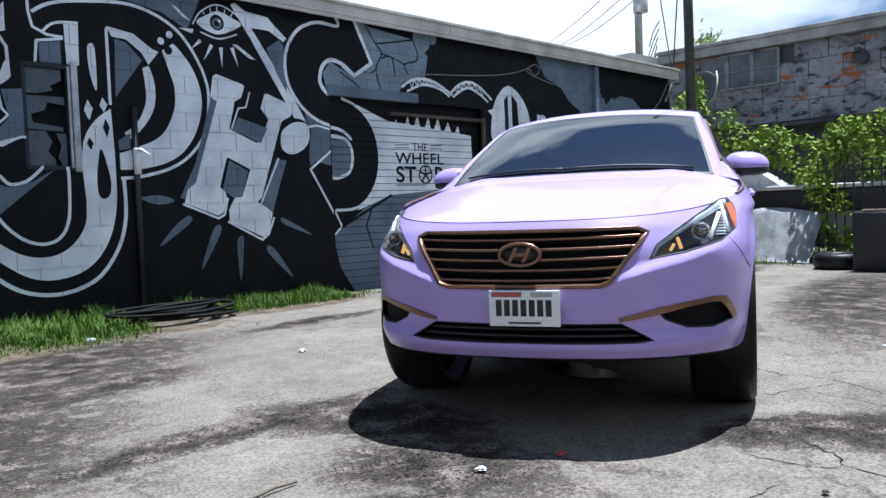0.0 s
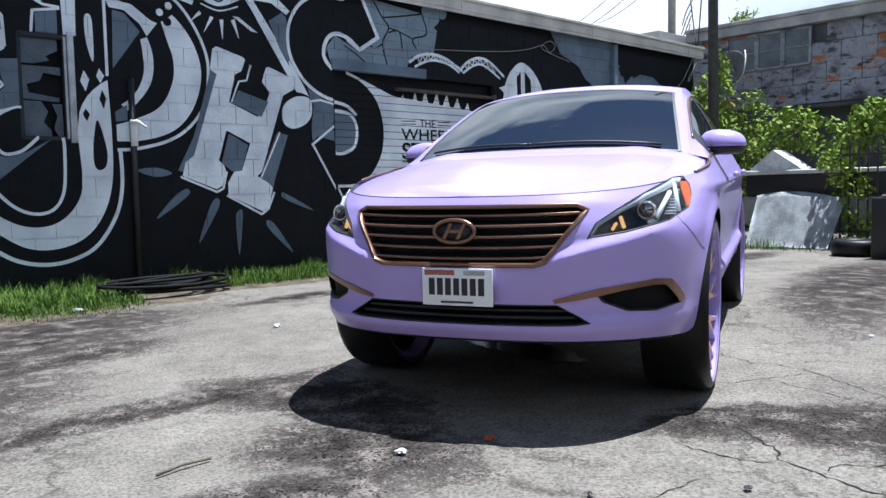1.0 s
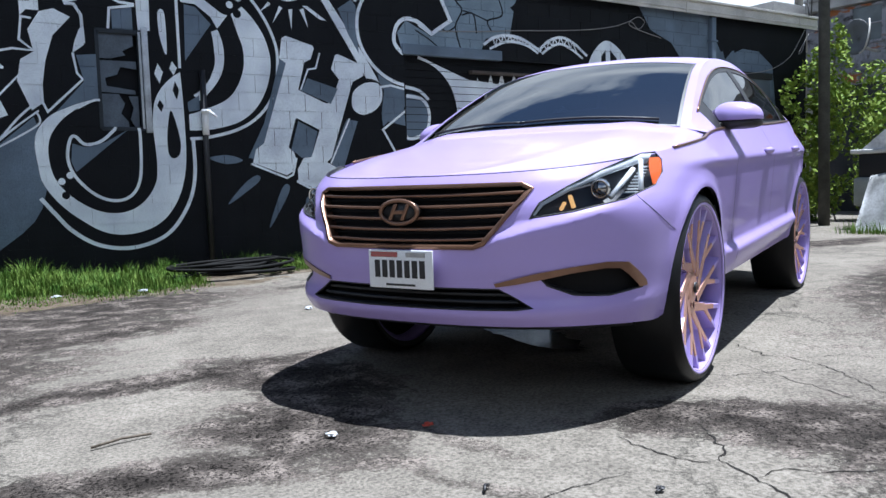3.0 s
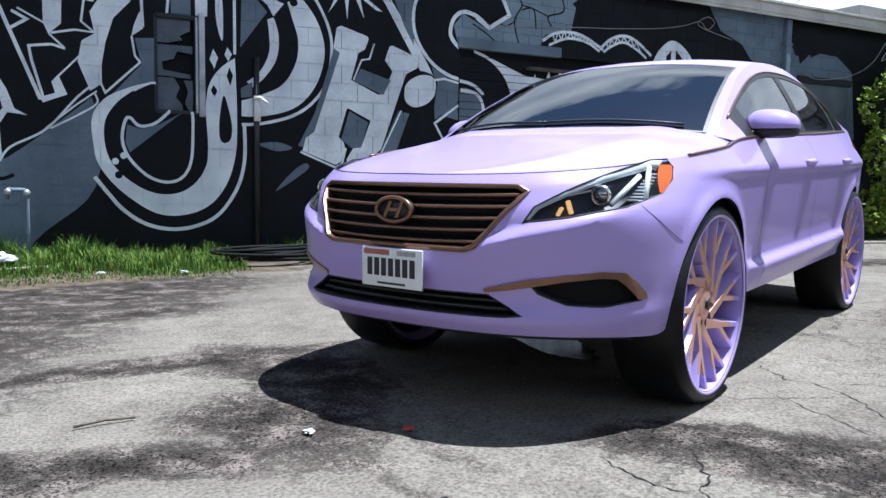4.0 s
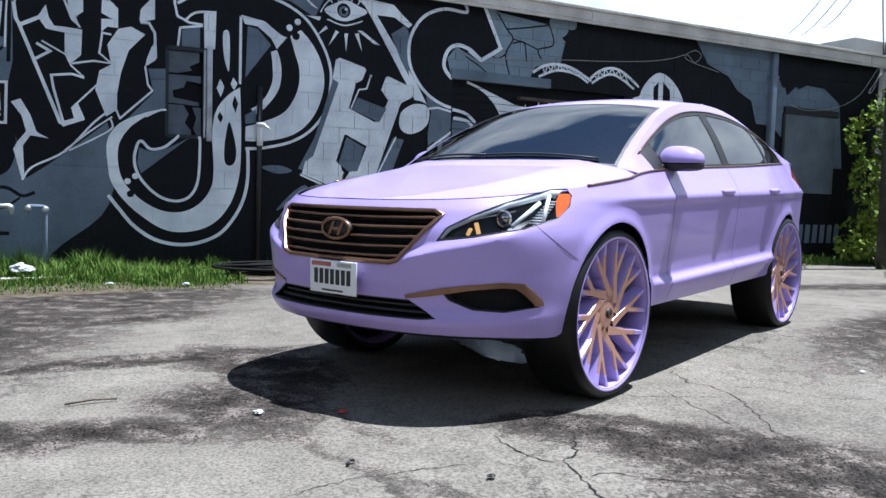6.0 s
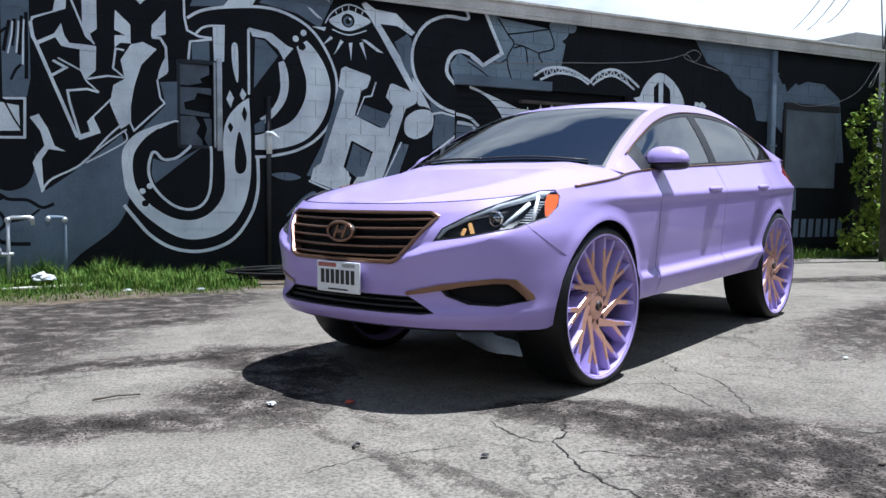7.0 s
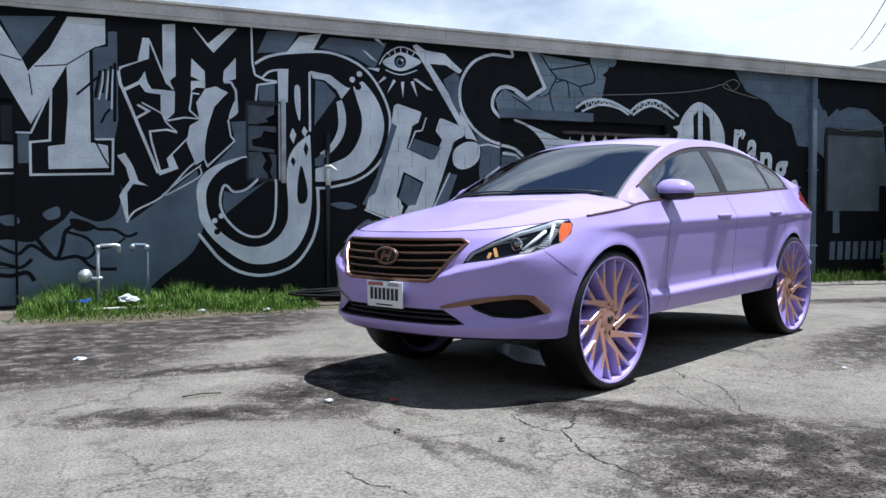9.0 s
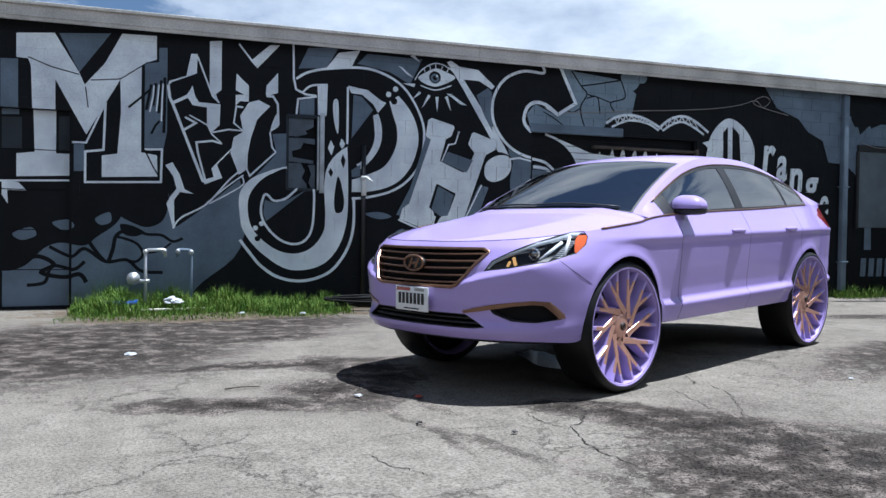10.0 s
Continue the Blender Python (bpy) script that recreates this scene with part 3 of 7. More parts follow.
    # fog recesses with copper blades
    for sg, cut in zip((-1, 1), fogs):
        fog = new("fog_recess")
        fog.parent = car
        for v in cut.verts:
            v.co.x += 0.035
            v.co.y -= sg * 0.008
        part("fog_backing", cut, MESHBLACK, fog)
        poly = FOG_INNER if sg > 0 else mirrored(FOG_INNER)
        bm = bmesh.new()
        ribbon(bm, outline(poly, sg, lift=-0.003), 0.006, 0.003)
        part("fog_lip", bm, BLACK, fog)
        bm = bmesh.new()
        top_edge = [(0.40, 0.5465), (0.48, 0.567), (0.56, 0.586), (0.66, 0.6025), (0.76, 0.614), (0.813, 0.606), (0.832, 0.572), (0.850, 0.53), (0.853, 0.506)]
        low_edge = [(0.403, 0.532), (0.48, 0.543), (0.56, 0.558), (0.66, 0.579), (0.755, 0.590), (0.792, 0.585), (0.812, 0.556), (0.830, 0.52), (0.836, 0.503)]
        rows = []
        for (ya, za), (yb, zb) in zip(top_edge, low_edge):
            xa, xb = nose_x(ya, za), nose_x(yb, zb)
            rows.append([(xa + 0.02, sg * ya, za), (xa - 0.010, sg * ya, za), (xb - 0.006, sg * yb, zb), (xb + 0.03, sg * yb, zb)])
        grid(bm, rows)
        bmesh.ops.recalc_face_normals(bm, faces=bm.faces)
        sharp(part("fog_blade", bm, COPPER, fog, "copper blade trim"), 40)
    # headlamps
    for sg, cut in zip((-1, 1), lens):
        lamp = new("headlamp")
        lamp.parent = car
        poly = HEADLAMP if sg > 0 else mirrored(HEADLAMP)
        back = cut.copy()
        for v in back.verts:
            v.co.x += 0.07
            v.co.y -= sg * 0.03
        part("lamp_housing", back, BLACK, lamp)
        part("lamp_lens", cut, LENS, lamp, "clear lamp cover").visible_shadow = False
        bm = bmesh.new()
        ribbon(bm, outline(poly, sg, lift=-0.002), 0.006, 0.003)
        part("lamp_seal", bm, BLACK, lamp)
        # chrome strip along the upper edge
        bm = bmesh.new()
        rows = []
        for (ya, za), (yb, zb) in zip(((0.530, 0.800), (0.551, 0.843), (0.622, 0.898), (0.702, 0.955), (0.787, 1.013), (0.812, 1.014)), ((0.539, 0.798), (0.560, 0.833), (0.631, 0.881), (0.714, 0.931), (0.800, 0.980), (0.814, 0.975))):
            xa, xb = nose_x(ya, za), nose_x(yb, zb)
            rows.append([(xa + 0.003, sg * ya, za), (xb + 0.005, sg * yb, zb), (xb + 0.05, sg * (yb - 0.02), zb)])
        grid(bm, rows)
        part("lamp_strip", bm, SILVER, lamp, "chrome strip")
        # projector
        py, pz = 0.715, 0.885
        px = nose_x(py, pz) + 0.022
        bm = bmesh.new()
        ring = [(px + 0.012 * math.sin(a) * 0 , sg * (py + 0.034 * math.cos(a)), pz + 0.034 * math.sin(a)) for a in np.linspace(0, 2 * math.pi, 25)[:-1]]
        tube(bm, ring, 0.006, 6, True)
        part("projector_ring", bm, CHROME, lamp, "chrome ring")
        bm = bmesh.new()
        bmesh.ops.create_uvsphere(bm, u_segments=20, v_segments=10, radius=0.031)
        bmesh.ops.translate(bm, vec=(px + 0.012, sg * py, pz), verts=bm.verts)
        part("projector_lens", bm, GLASS, lamp)
        # slanted chrome dividers and ribbed reflector
        bm = bmesh.new()
        for (ya, za, yb, zb) in ((0.752, 0.852, 0.785, 0.955), (0.826, 0.872, 0.792, 0.988)):
            xa, xb = nose_x(ya, za) + 0.014, nose_x(yb, zb) + 0.014
            tube(bm, [(xa, sg * ya, za), ((xa + xb) / 2, sg * (ya + yb) / 2, (za + zb) / 2), (xb, sg * yb, zb)], 0.0105, 6)
        part("lamp_divider", bm, SILVER, lamp, "chrome dividers")
        bm = bmesh.new()
        for k in range(9):
            z = 0.862 + 0.012 * k
            ya, yb = 0.768 + 0.0035 * k, 0.815
            box(bm, nose_x(yb, z) + 0.012, nose_x(yb, z) + 0.06, min(sg * ya, sg * yb), max(sg * ya, sg * yb), z, z + 0.006, 0.0015)
        part("ribbed_reflector", bm, SILVER, lamp)
        # turn signal bowl and amber side reflector
        bm = bmesh.new()
        box(bm, 0, 0.02, -0.007, 0.007, -0.026, 0.026, 0.004, pose(nose_x(0.63, 0.835) + 0.05, sg * 0.632, 0.842, 18 * sg))
        box(bm, 0, 0.02, -0.006, 0.006, -0.018, 0.018, 0.004, pose(nose_x(0.60, 0.835) + 0.05, sg * 0.604, 0.826, -30 * sg))
        part("signal_bulb", bm, BULB, lamp, "lit amber signal bulb")
        bm = bmesh.new()
        rows = []
        for z, ya, yb in ((0.893, 0.850, 0.856), (0.915, 0.842, 0.858), (0.94, 0.832, 0.858), (0.965, 0.822, 0.851), (0.985, 0.816, 0.843), (0.998, 0.812, 0.836)):
            rows.append([(nose_x(ya + (yb - ya) * q, z) + 0.004, sg * (ya + (yb - ya) * q), z) for q in (0, 0.5, 1)])
        grid(bm, rows)
        part("side_reflector", bm, AMBER, lamp, "amber side reflector")
    # plate with plain bars in place of its writing
    plate = new("license_plate")
    plate.parent = car
    plate.location = (0.002, -0.022, 0)
    bm = bmesh.new()
    box(bm, -1.022, -1.014, -0.1525, 0.1525, 0.522, 0.674, 0.003)
    part("plate_sheet", bm, WHITE, plate, "white plate with dark bars and a red bar")
    bars = [(-0.122 + 0.0357 * k, -0.122 + 0.0357 * k + 0.025, 0.565, 0.634, BLACK) for k in range(7)]
    for y0, y1, z0, z1, m in bars + [(-0.14, -0.01, 0.646, 0.667, RED), (-0.07, 0.07, 0.533, 0.541, BLACK), (0.03, 0.12, 0.647, 0.665, STEEL)]:
        bm = bmesh.new()
        box(bm, -1.0235, -1.0215, -y1, -y0, z0, z1)
        part("plate_bar", bm, m, plate, smooth=False)
    # chin and underbody
    bm = bmesh.new()
    rows = []
    for i in range(33):
        y = -0.80 + 1.6 * i / 32
        z = low_z(c_of_x(nose_x(y, 0.38), 0.38)) + 0.004
        z = min(z, 0.40)
        x = nose_x(y, z)
        rows.append([(x + 0.004, y, z), (x + 0.05, y, z - 0.022), (x + 0.35, y * 0.92, z + 0.0)])
    grid(bm, rows)
    part("chin_panel", bm, BLACK, car)
    bm = bmesh.new()
    box(bm, -0.55, 3.6, -0.62, 0.62, 0.44, 0.60, 0.03)
    box(bm, 0.5, 2.3, -0.80, 0.80, 0.43, 0.55, 0.02)
    part("floor_pan", bm, BLACK, car)
    bm = bmesh.new()
    tube(bm, [(-0.35, -0.66, 0.40), (-0.15, -0.5, 0.36), (0.0, -0.2, 0.34), (0.0, 0.2, 0.34), (-0.15, 0.5, 0.36), (-0.35, 0.66, 0.40)], 0.03, 8)
    box(bm, -0.25, 0.15, -0.30, 0.30, 0.33, 0.42, 0.03)
    part("subframe", bm, STEEL, car, "dull steel front subframe")
    bm = bmesh.new()
    tube(bm, [(0.1, 0.12, 0.40), (1.0, 0.16, 0.39), (2.4, 0.22, 0.39), (3.4, 0.5, 0.38)], 0.032, 8)
    part("exhaust_pipe", bm, STEEL, car)
    # cabin: dashboard, seats, wheel
    bm = bmesh.new()
    box(bm, 0.42, 0.95, -0.70, 0.70, 0.95, 1.14, 0.05)
    part("dashboard", bm, CABIN, car)
    for y in (-0.36, 0.36):
        for x in (1.43, 2.32):
            bm = bmesh.new()
            box(bm, -0.10, 0.08, -0.24, 0.24, 0.0, 0.58, 0.05, pose(x + 0.2, y, 0.78, 0, 14, 0))
            box(bm, -0.06, 0.06, -0.12, 0.12, 0.60, 0.76, 0.04, pose(x + 0.2, y, 0.78, 0, 12, 0))
            box(bm, x - 0.35, x + 0.2, y - 0.25, y + 0.25, 0.68, 0.82, 0.05)
            part("seat", bm, CABIN, car)
    bm = bmesh.new()
    tube(bm, [(1.02 + 0.06 * math.sin(a), -0.36 + 0.18 * math.cos(a), 1.12 + 0.17 * math.sin(a)) for a in np.linspace(0, 2 * math.pi, 33)[:-1]], 0.014, 6, True)
    part("steering_wheel", bm, BLACK, car)
    # wipers
    for (xa, ya, xb, yb) in ((0.30, -0.62, 0.24, 0.05), (0.22, 0.02, 0.34, 0.62)):
        bm = bmesh.new()
        pts = []
        for k in range(9):
            f = k / 8
            y = ya + (yb - ya) * f
            fx = y / 0.75
            x = 0.385 + 0.012 * math.sin(math.pi * f)
            p = top(x, fx)
            pts.append((p.x - 0.005, p.y, p.z + 0.010))
        tube(bm, pts, 0.0065, 6)
        part("wiper", bm, BLACK, car)
    # wheels
    R_T, R_R, YO = 0.418, 0.382, 0.935
    def make_wheel():
        w = new("wheel")
        prof = [(0.300, R_R - 0.02), (0.31, R_R + 0.004), (0.297, R_T - 0.012), (0.27, R_T), (0.06, R_T), (0.02, R_T - 0.012), (0.012, R_R + 0.004), (0.02, R_R - 0.02)]
        def lathe(profile, seg=72):
            bm = bmesh.new()
            rows = []
            for k in range(seg + 1):
                a = 2 * math.pi * k / seg
                rows.append([(r * math.cos(a), -y, r * math.sin(a)) for y, r in profile])
            grid(bm, rows)
            bmesh.ops.remove_doubles(bm, verts=bm.verts, dist=1e-5)
            bmesh.ops.recalc_face_normals(bm, faces=bm.faces)
            return bm
        bm = lathe(prof)
        sharp(part("tyre", bm, RUBBER, w, "black low-profile rubber tyre"), 40)
        bm = lathe([(0.302, R_R - 0.002), (0.308, R_R - 0.006), (0.305, R_R - 0.016), (0.292, R_R - 0.022), (0.27, R_R - 0.028), (0.05, R_R - 0.05), (0.03, R_R - 0.01)])
        part("rim", bm, PAINT, w, "lavender rim barrel")
        bm = lathe([(0.06, 0.19), (0.07, 0.192), (0.075, 0.05), (0.04, 0.04), (0.04, 0.001)], 40)
        part("brake_shield", bm, BLACK, w)
        # black sheet added in place of the shade inside the barrel
        bm = lathe([(0.10, R_R - 0.045), (0.13, 0.30), (0.15, 0.11)], 48)
        part("wheel_shade_disc", bm, MESHBLACK, w, "black sheet in place of the shade behind the arms")
        bm = lathe([(0.10, 0.16), (0.105, 0.161), (0.11, 0.05)], 48)
        part("brake_disc", bm, STEEL, w)
        # ten arms that sweep off the hub, each forked into two prongs half way out
        for k in range(10):
            bm = bmesh.new()
            rim_r = R_R - 0.008
            polar = lambda r, a: Vector((r * math.cos(a), 0, r * math.sin(a)))
            arm0, fork = polar(0.090, -0.78), polar(0.192, 0.0)
            for p0, p1, w0, w1 in ((arm0, fork + (fork - arm0) * 0.04, 0.024, 0.019), (fork, polar(rim_r, 0.25), 0.0145, 0.0120), (fork, polar(rim_r, -0.06), 0.0145, 0.0120)):
                side_v = Vector((-(p1 - p0).z, 0, (p1 - p0).x)).normalized()
                o = Vector((0, -1, 0))
                rows = []
                for i in range(11):
                    f = i / 10
                    cen = p0.lerp(p1, f)
                    r = cen.length
                    y = 0.256 + 0.036 * (r / R_R) ** 1.5
                    wd = w0 + (w1 - w0) * min(1, f * 1.5)
                    dy = 0.11 - 0.06 * (r / R_R)
                    rows.append([cen - side_v * wd * 1.8 + o * (y - dy), cen - side_v * wd + o * (y - 0.005), cen - side_v * (wd - 0.003) + o * y, cen + side_v * (wd - 0.003) + o * y, cen + side_v * wd + o * (y - 0.005), cen + side_v * wd * 1.8 + o * (y - dy)])
                n0 = len(bm.faces)
                grid(bm, rows)
                bm.faces.ensure_lookup_table()
                for idx in range(n0, len(bm.faces)):
                    bm.faces[idx].material_index = 1 if (idx - n0) % 5 in (1, 2, 3) and (p0 is arm0 or (idx - n0) // 5 < 6) else 0
            bmesh.ops.recalc_face_normals(bm, faces=bm.faces)
            bmesh.ops.rotate(bm, matrix=Matrix.Rotation(-2 * math.pi * k / 10, 3, 'Y'), verts=bm.verts)
            sharp(part("blade", bm, [PAINT, BRONZE], w), 30)
        bm = lathe([(0.15, 0.108), (0.235, 0.100), (0.255, 0.082), (0.262, 0.055), (0.265, 0.036), (0.266, 0.0005)], 40)
        part("hub", bm, BRONZE, w, "copper hub")
        bm = lathe([(0.268, 0.026), (0.276, 0.024), (0.277, 0.0005)], 32)
        part("hub_cap", bm, BLACK, w, "dark cap")
        bm = lathe([(0.2765, 0.0185), (0.2785, 0.017), (0.2785, 0.0145), (0.2765, 0.013)], 32)
        part("cap_ring", bm, COPPER, w, "copper ring")
        return w
    first = make_wheel()
    first.parent = car
    first.matrix_basis = pose(0, -(YO - 0.31), R_T)
    for x, sg, ang in ((WB, -1, 40), (0, 1, 75), (WB, 1, 10)):
        c = copy_thing(first, pose(x, sg * (YO - 0.31), R_T, 0, 0, 0 if sg < 0 else 180) @ pose(0, 0, 0, 0, ang, 0))
    return tagged(car, "glossy lavender sedan on huge lavender and copper wheels", "car")


sedan = build_sedan()
sedan.matrix_world = pose(-0.182, -5.637, 0.018, 0, -0.9, 24.3)


# ---- ground: one sheet, with damp patches that have their own shapes ----
def lot_z(x, y):
    return 0.078 * math.exp(-((x - 3.2) ** 2 + (y + 4.6) ** 2) / 9.0)


def asphalt():
    m = bpy.data.materials.new("worn_asphalt")
    m.use_nodes = True
    n, l = m.node_tree.nodes, m.node_tree.links
    b = n["Principled BSDF"]
    geo = n.new("ShaderNodeNewGeometry")

    def tex(kind, scale, detail=4.0, rough=0.5, vec=None):
        t = n.new(kind)
        t.inputs["Scale"].default_value = scale
        if "Detail" in t.inputs:
            t.inputs["Detail"].default_value = detail
            t.inputs["Roughness"].default_value = rough
        l.new(vec or geo.outputs["Position"], t.inputs["Vector"])
        return t

    def ramp(src, *stops):
        r = n.new("ShaderNodeValToRGB")
        e = r.color_ramp.elements
        while len(e) < len(stops):
            e.new(0.5)
        for k, (p, c) in enumerate(stops):
            e[k].position = p
            e[k].color = (*c, 1) if isinstance(c, tuple) else (c, c, c, 1)
        l.new(src, r.inputs["Fac"])
        return r.outputs["Color"]

    def math2(op, a, c, clamp=False):
        x = n.new("ShaderNodeMath")
        x.operation, x.use_clamp = op, clamp
        for k, v in enumerate((a, c)):
            if isinstance(v, (int, float)):
                x.inputs[k].default_value = v
            else:
                l.new(v, x.inputs[k])
        return x.outputs[0]

    def mix(kind, fac, a, c):
        x = n.new("ShaderNodeMix")
        x.data_type, x.blend_type = 'RGBA', kind
        if isinstance(fac, (int, float)):
            x.inputs["Factor"].default_value = fac
        else:
            l.new(fac, x.inputs["Factor"])
        for k, v in ((6, a), (7, c)):
            if isinstance(v, tuple):
                x.inputs[k].default_value = (*v, 1)
            else:
                l.new(v, x.inputs[k])
        return x.outputs[2]

    big, mid, fine = tex("ShaderNodeTexNoise", 0.7, 8, 0.62), tex("ShaderNodeTexNoise", 5.0, 8, 0.65), tex("ShaderNodeTexNoise", 70.0, 3, 0.6)
    grit = tex("ShaderNodeTexVoronoi", 130.0)
    grit2 = tex("ShaderNodeTexVoronoi", 105.0)
    base = ramp(big.outputs["Fac"], (0.3, (0.150, 0.134, 0.115)), (0.52, (0.198, 0.179, 0.152)), (0.72, (0.240, 0.217, 0.185)))
    base = mix('MULTIPLY', 0.75, base, ramp(mid.outputs["Fac"], (0.3, 0.62), (0.65, 1.05)))
    base = mix('MULTIPLY', 0.8, base, ramp(fine.outputs["Fac"], (0.32, 0.40), (0.6, 1.15)))
    speck = ramp(grit.outputs["Color"], (0.1, 0.55), (0.5, 0.95), (0.9, 1.35))
    base = mix('MULTIPLY', 0.55, base, speck)
    # damp, gritty patches: soft ellipses with torn edges
    wobble = math2('MULTIPLY', math2('SUBTRACT', mid.outputs["Fac"], 0.5), 2.6)
    wobble = math2('ADD', wobble, math2('MULTIPLY', math2('SUBTRACT', big.outputs["Fac"], 0.5), 1.2))
    patches = ((-2.3, -2.3, 1.45, 0.62, 14), (-3.3, -3.4, 0.9, 1.2, 0), (-2.2, -3.25, 0.9, 0.22, 8), (-1.15, -1.85, 0.55, 0.24, 10), (-1.85, -4.80, 0.75, 0.12, 3), (-1.22, -5.15, 0.24, 0.42, 20), (-1.5, -5.95, 0.26, 0.34, 0), (-2.15, -6.15, 0.5, 0.13, -14),
               (-0.22, -6.80, 0.30, 0.12, -30), (-0.02, -7.08, 0.26, 0.17, -45), (0.24, -7.5, 0.40, 0.26, -48), (0.20, -8.1, 0.65, 0.40, 8),
               (0.75, -1.95, 0.55, 0.14, 0), (4.8, -5.6, 1.9, 0.4, 15), (6.6, -3.1, 1.0, 0.22, 0))
    skids = ((-1.34, -6.42, 0.26, 0.035, -80), (-1.26, -7.0, 0.42, 0.045, -82), (-1.07, -6.46, 0.24, 0.035, -74), (-1.08, -7.3, 0.35, 0.04, -70))
    torn = n.new("ShaderNodeVectorMath")
    torn.operation = 'MULTIPLY_ADD'
    l.new(tex("ShaderNodeTexNoise", 2.2, 6, 0.65).outputs["Color"], torn.inputs[0])
    torn.inputs[1].default_value = (0.5, 0.5, 0.0)
    shift = n.new("ShaderNodeVectorMath")
    shift.operation = 'SUBTRACT'
    shift.inputs[1].default_value = (0.25, 0.25, 0.0)
    l.new(geo.outputs["Position"], shift.inputs[0])
    l.new(shift.outputs["Vector"], torn.inputs[2])
    fray = math2('MULTIPLY', math2('SUBTRACT', tex("ShaderNodeTexNoise", 28.0, 4, 0.7).outputs["Fac"], 0.5), 0.7)

    def stain(shapes, grow):
        out = None
        for cx, cy, rx, ry, ang in shapes:
            mp = n.new("ShaderNodeMapping")
            mp.vector_type = 'TEXTURE'
            mp.inputs["Location"].default_value = (cx, cy, 0)
            mp.inputs["Rotation"].default_value = (0, 0, radians(ang))
            mp.inputs["Scale"].default_value = (rx * grow, ry * grow, 50)
            l.new(torn.outputs["Vector"], mp.inputs["Vector"])
            ln = n.new("ShaderNodeVectorMath")
            ln.operation = 'LENGTH'
            l.new(mp.outputs["Vector"], ln.inputs[0])
            v = math2('SUBTRACT', math2('ADD', math2('ADD', 1.0, wobble), fray), ln.outputs["Value"])
            out = v if out is None else math2('MAXIMUM', out, v)
        return out
    grain = math2('MULTIPLY', math2('SUBTRACT', ramp(grit2.outputs["Color"], (0.0, 0.0), (1.0, 1.0)), 0.5), 0.55)
    wet = math2('ADD', stain(patches, 1.30), math2('ADD', grain, 0.12))
    skid = math2('ADD', math2('SUBTRACT', stain(skids, 1.0), 0.25), math2('MULTIPLY', grain, 2.2))
    wet_c = math2('MAXIMUM', ramp(wet, (0.0, 0.0), (0.10, 0.72), (0.35, 1.0)), ramp(skid, (0.0, 0.0), (0.3, 0.7)))
    gravel = ramp(grit2.outputs["Color"], (0.1, 0.45), (0.55, 0.85), (0.76, 1.1), (0.88, 5.5))
    damp = mix('MULTIPLY', 1.0, (0.0150, 0.0128, 0.0112), gravel)
    damp = mix('MULTIPLY', 0.9, damp, ramp(mid.outputs["Fac"], (0.36, 0.22), (0.50, 0.75), (0.62, 2.3)))
    damp = mix('MULTIPLY', 0.7, damp, ramp(fine.outputs["Fac"], (0.34, 0.45), (0.62, 1.5)))
    col = mix('MIX', wet_c, base, damp)
    # bare soil along the grass
    soil_c = ramp(stain(((-2.3, -0.55, 2.0, 0.75, 0), (0.9, -0.35, 2.0, 0.5, 0), (-2.3, -1.35, 1.8, 0.36, 3), (-0.5, -1.15, 1.0, 0.25, 0), (1.5, -0.75, 1.2, 0.22, 0)), 1.0), (0.0, 0.0), (0.2, 0.95))
    col = mix('MIX', soil_c, col, ramp(mid.outputs["Fac"], (0.3, (0.05, 0.036, 0.026)), (0.5, (0.10, 0.078, 0.055)), (0.7, (0.17, 0.145, 0.11))))
    # cracks
    warp = n.new("ShaderNodeVectorMath")
    warp.operation = 'MULTIPLY_ADD'
    l.new(mid.outputs["Color"], warp.inputs[0])
    warp.inputs[1].default_value = (0.55, 0.55, 0.0)
    l.new(geo.outputs["Position"], warp.inputs[2])
    vor = tex("ShaderNodeTexVoronoi", 0.85, vec=warp.outputs["Vector"])
    vor.feature = 'DISTANCE_TO_EDGE'
    vor2 = tex("ShaderNodeTexVoronoi", 2.6, vec=warp.outputs["Vector"])
    vor2.feature = 'DISTANCE_TO_EDGE'
    where = ramp(tex("ShaderNodeTexNoise", 0.45, 3).outputs["Fac"], (0.47, 0.0), (0.57, 1.0))
    c1 = math2('MULTIPLY', ramp(vor.outputs["Distance"], (0.0, 1.0), (0.010, 0.0)), where)
    c2 = math2('MULTIPLY', math2('MULTIPLY', ramp(vor2.outputs["Distance"], (0.0, 1.0), (0.02, 0.0)), where), 0.5)
    crack = math2('MAXIMUM', c1, c2, True)
    col = mix('MIX', math2('MULTIPLY', crack, 0.8), col, (0.035, 0.033, 0.03))
    l.new(col, b.inputs["Base Color"])
    b.inputs["Specular IOR Level"].default_value = 0.04
    rgh = math2('SUBTRACT', 0.95, math2('MULTIPLY', wet_c, 0.1))
    l.new(rgh, b.inputs["Roughness"])
    h = math2('ADD', math2('MULTIPLY', fine.outputs["Fac"], 0.5), math2('MULTIPLY', grit.outputs["Distance"], 0.5))
    h = math2('SUBTRACT', h, math2('MULTIPLY', crack, 1.2))
    bp = n.new("ShaderNodeBump")
    bp.inputs["Strength"].default_value, bp.inputs["Distance"].default_value = 0.55, 0.012
    l.new(h, bp.inputs["Height"])
    l.new(bp.outputs["Normal"], b.inputs["Normal"])
    return m


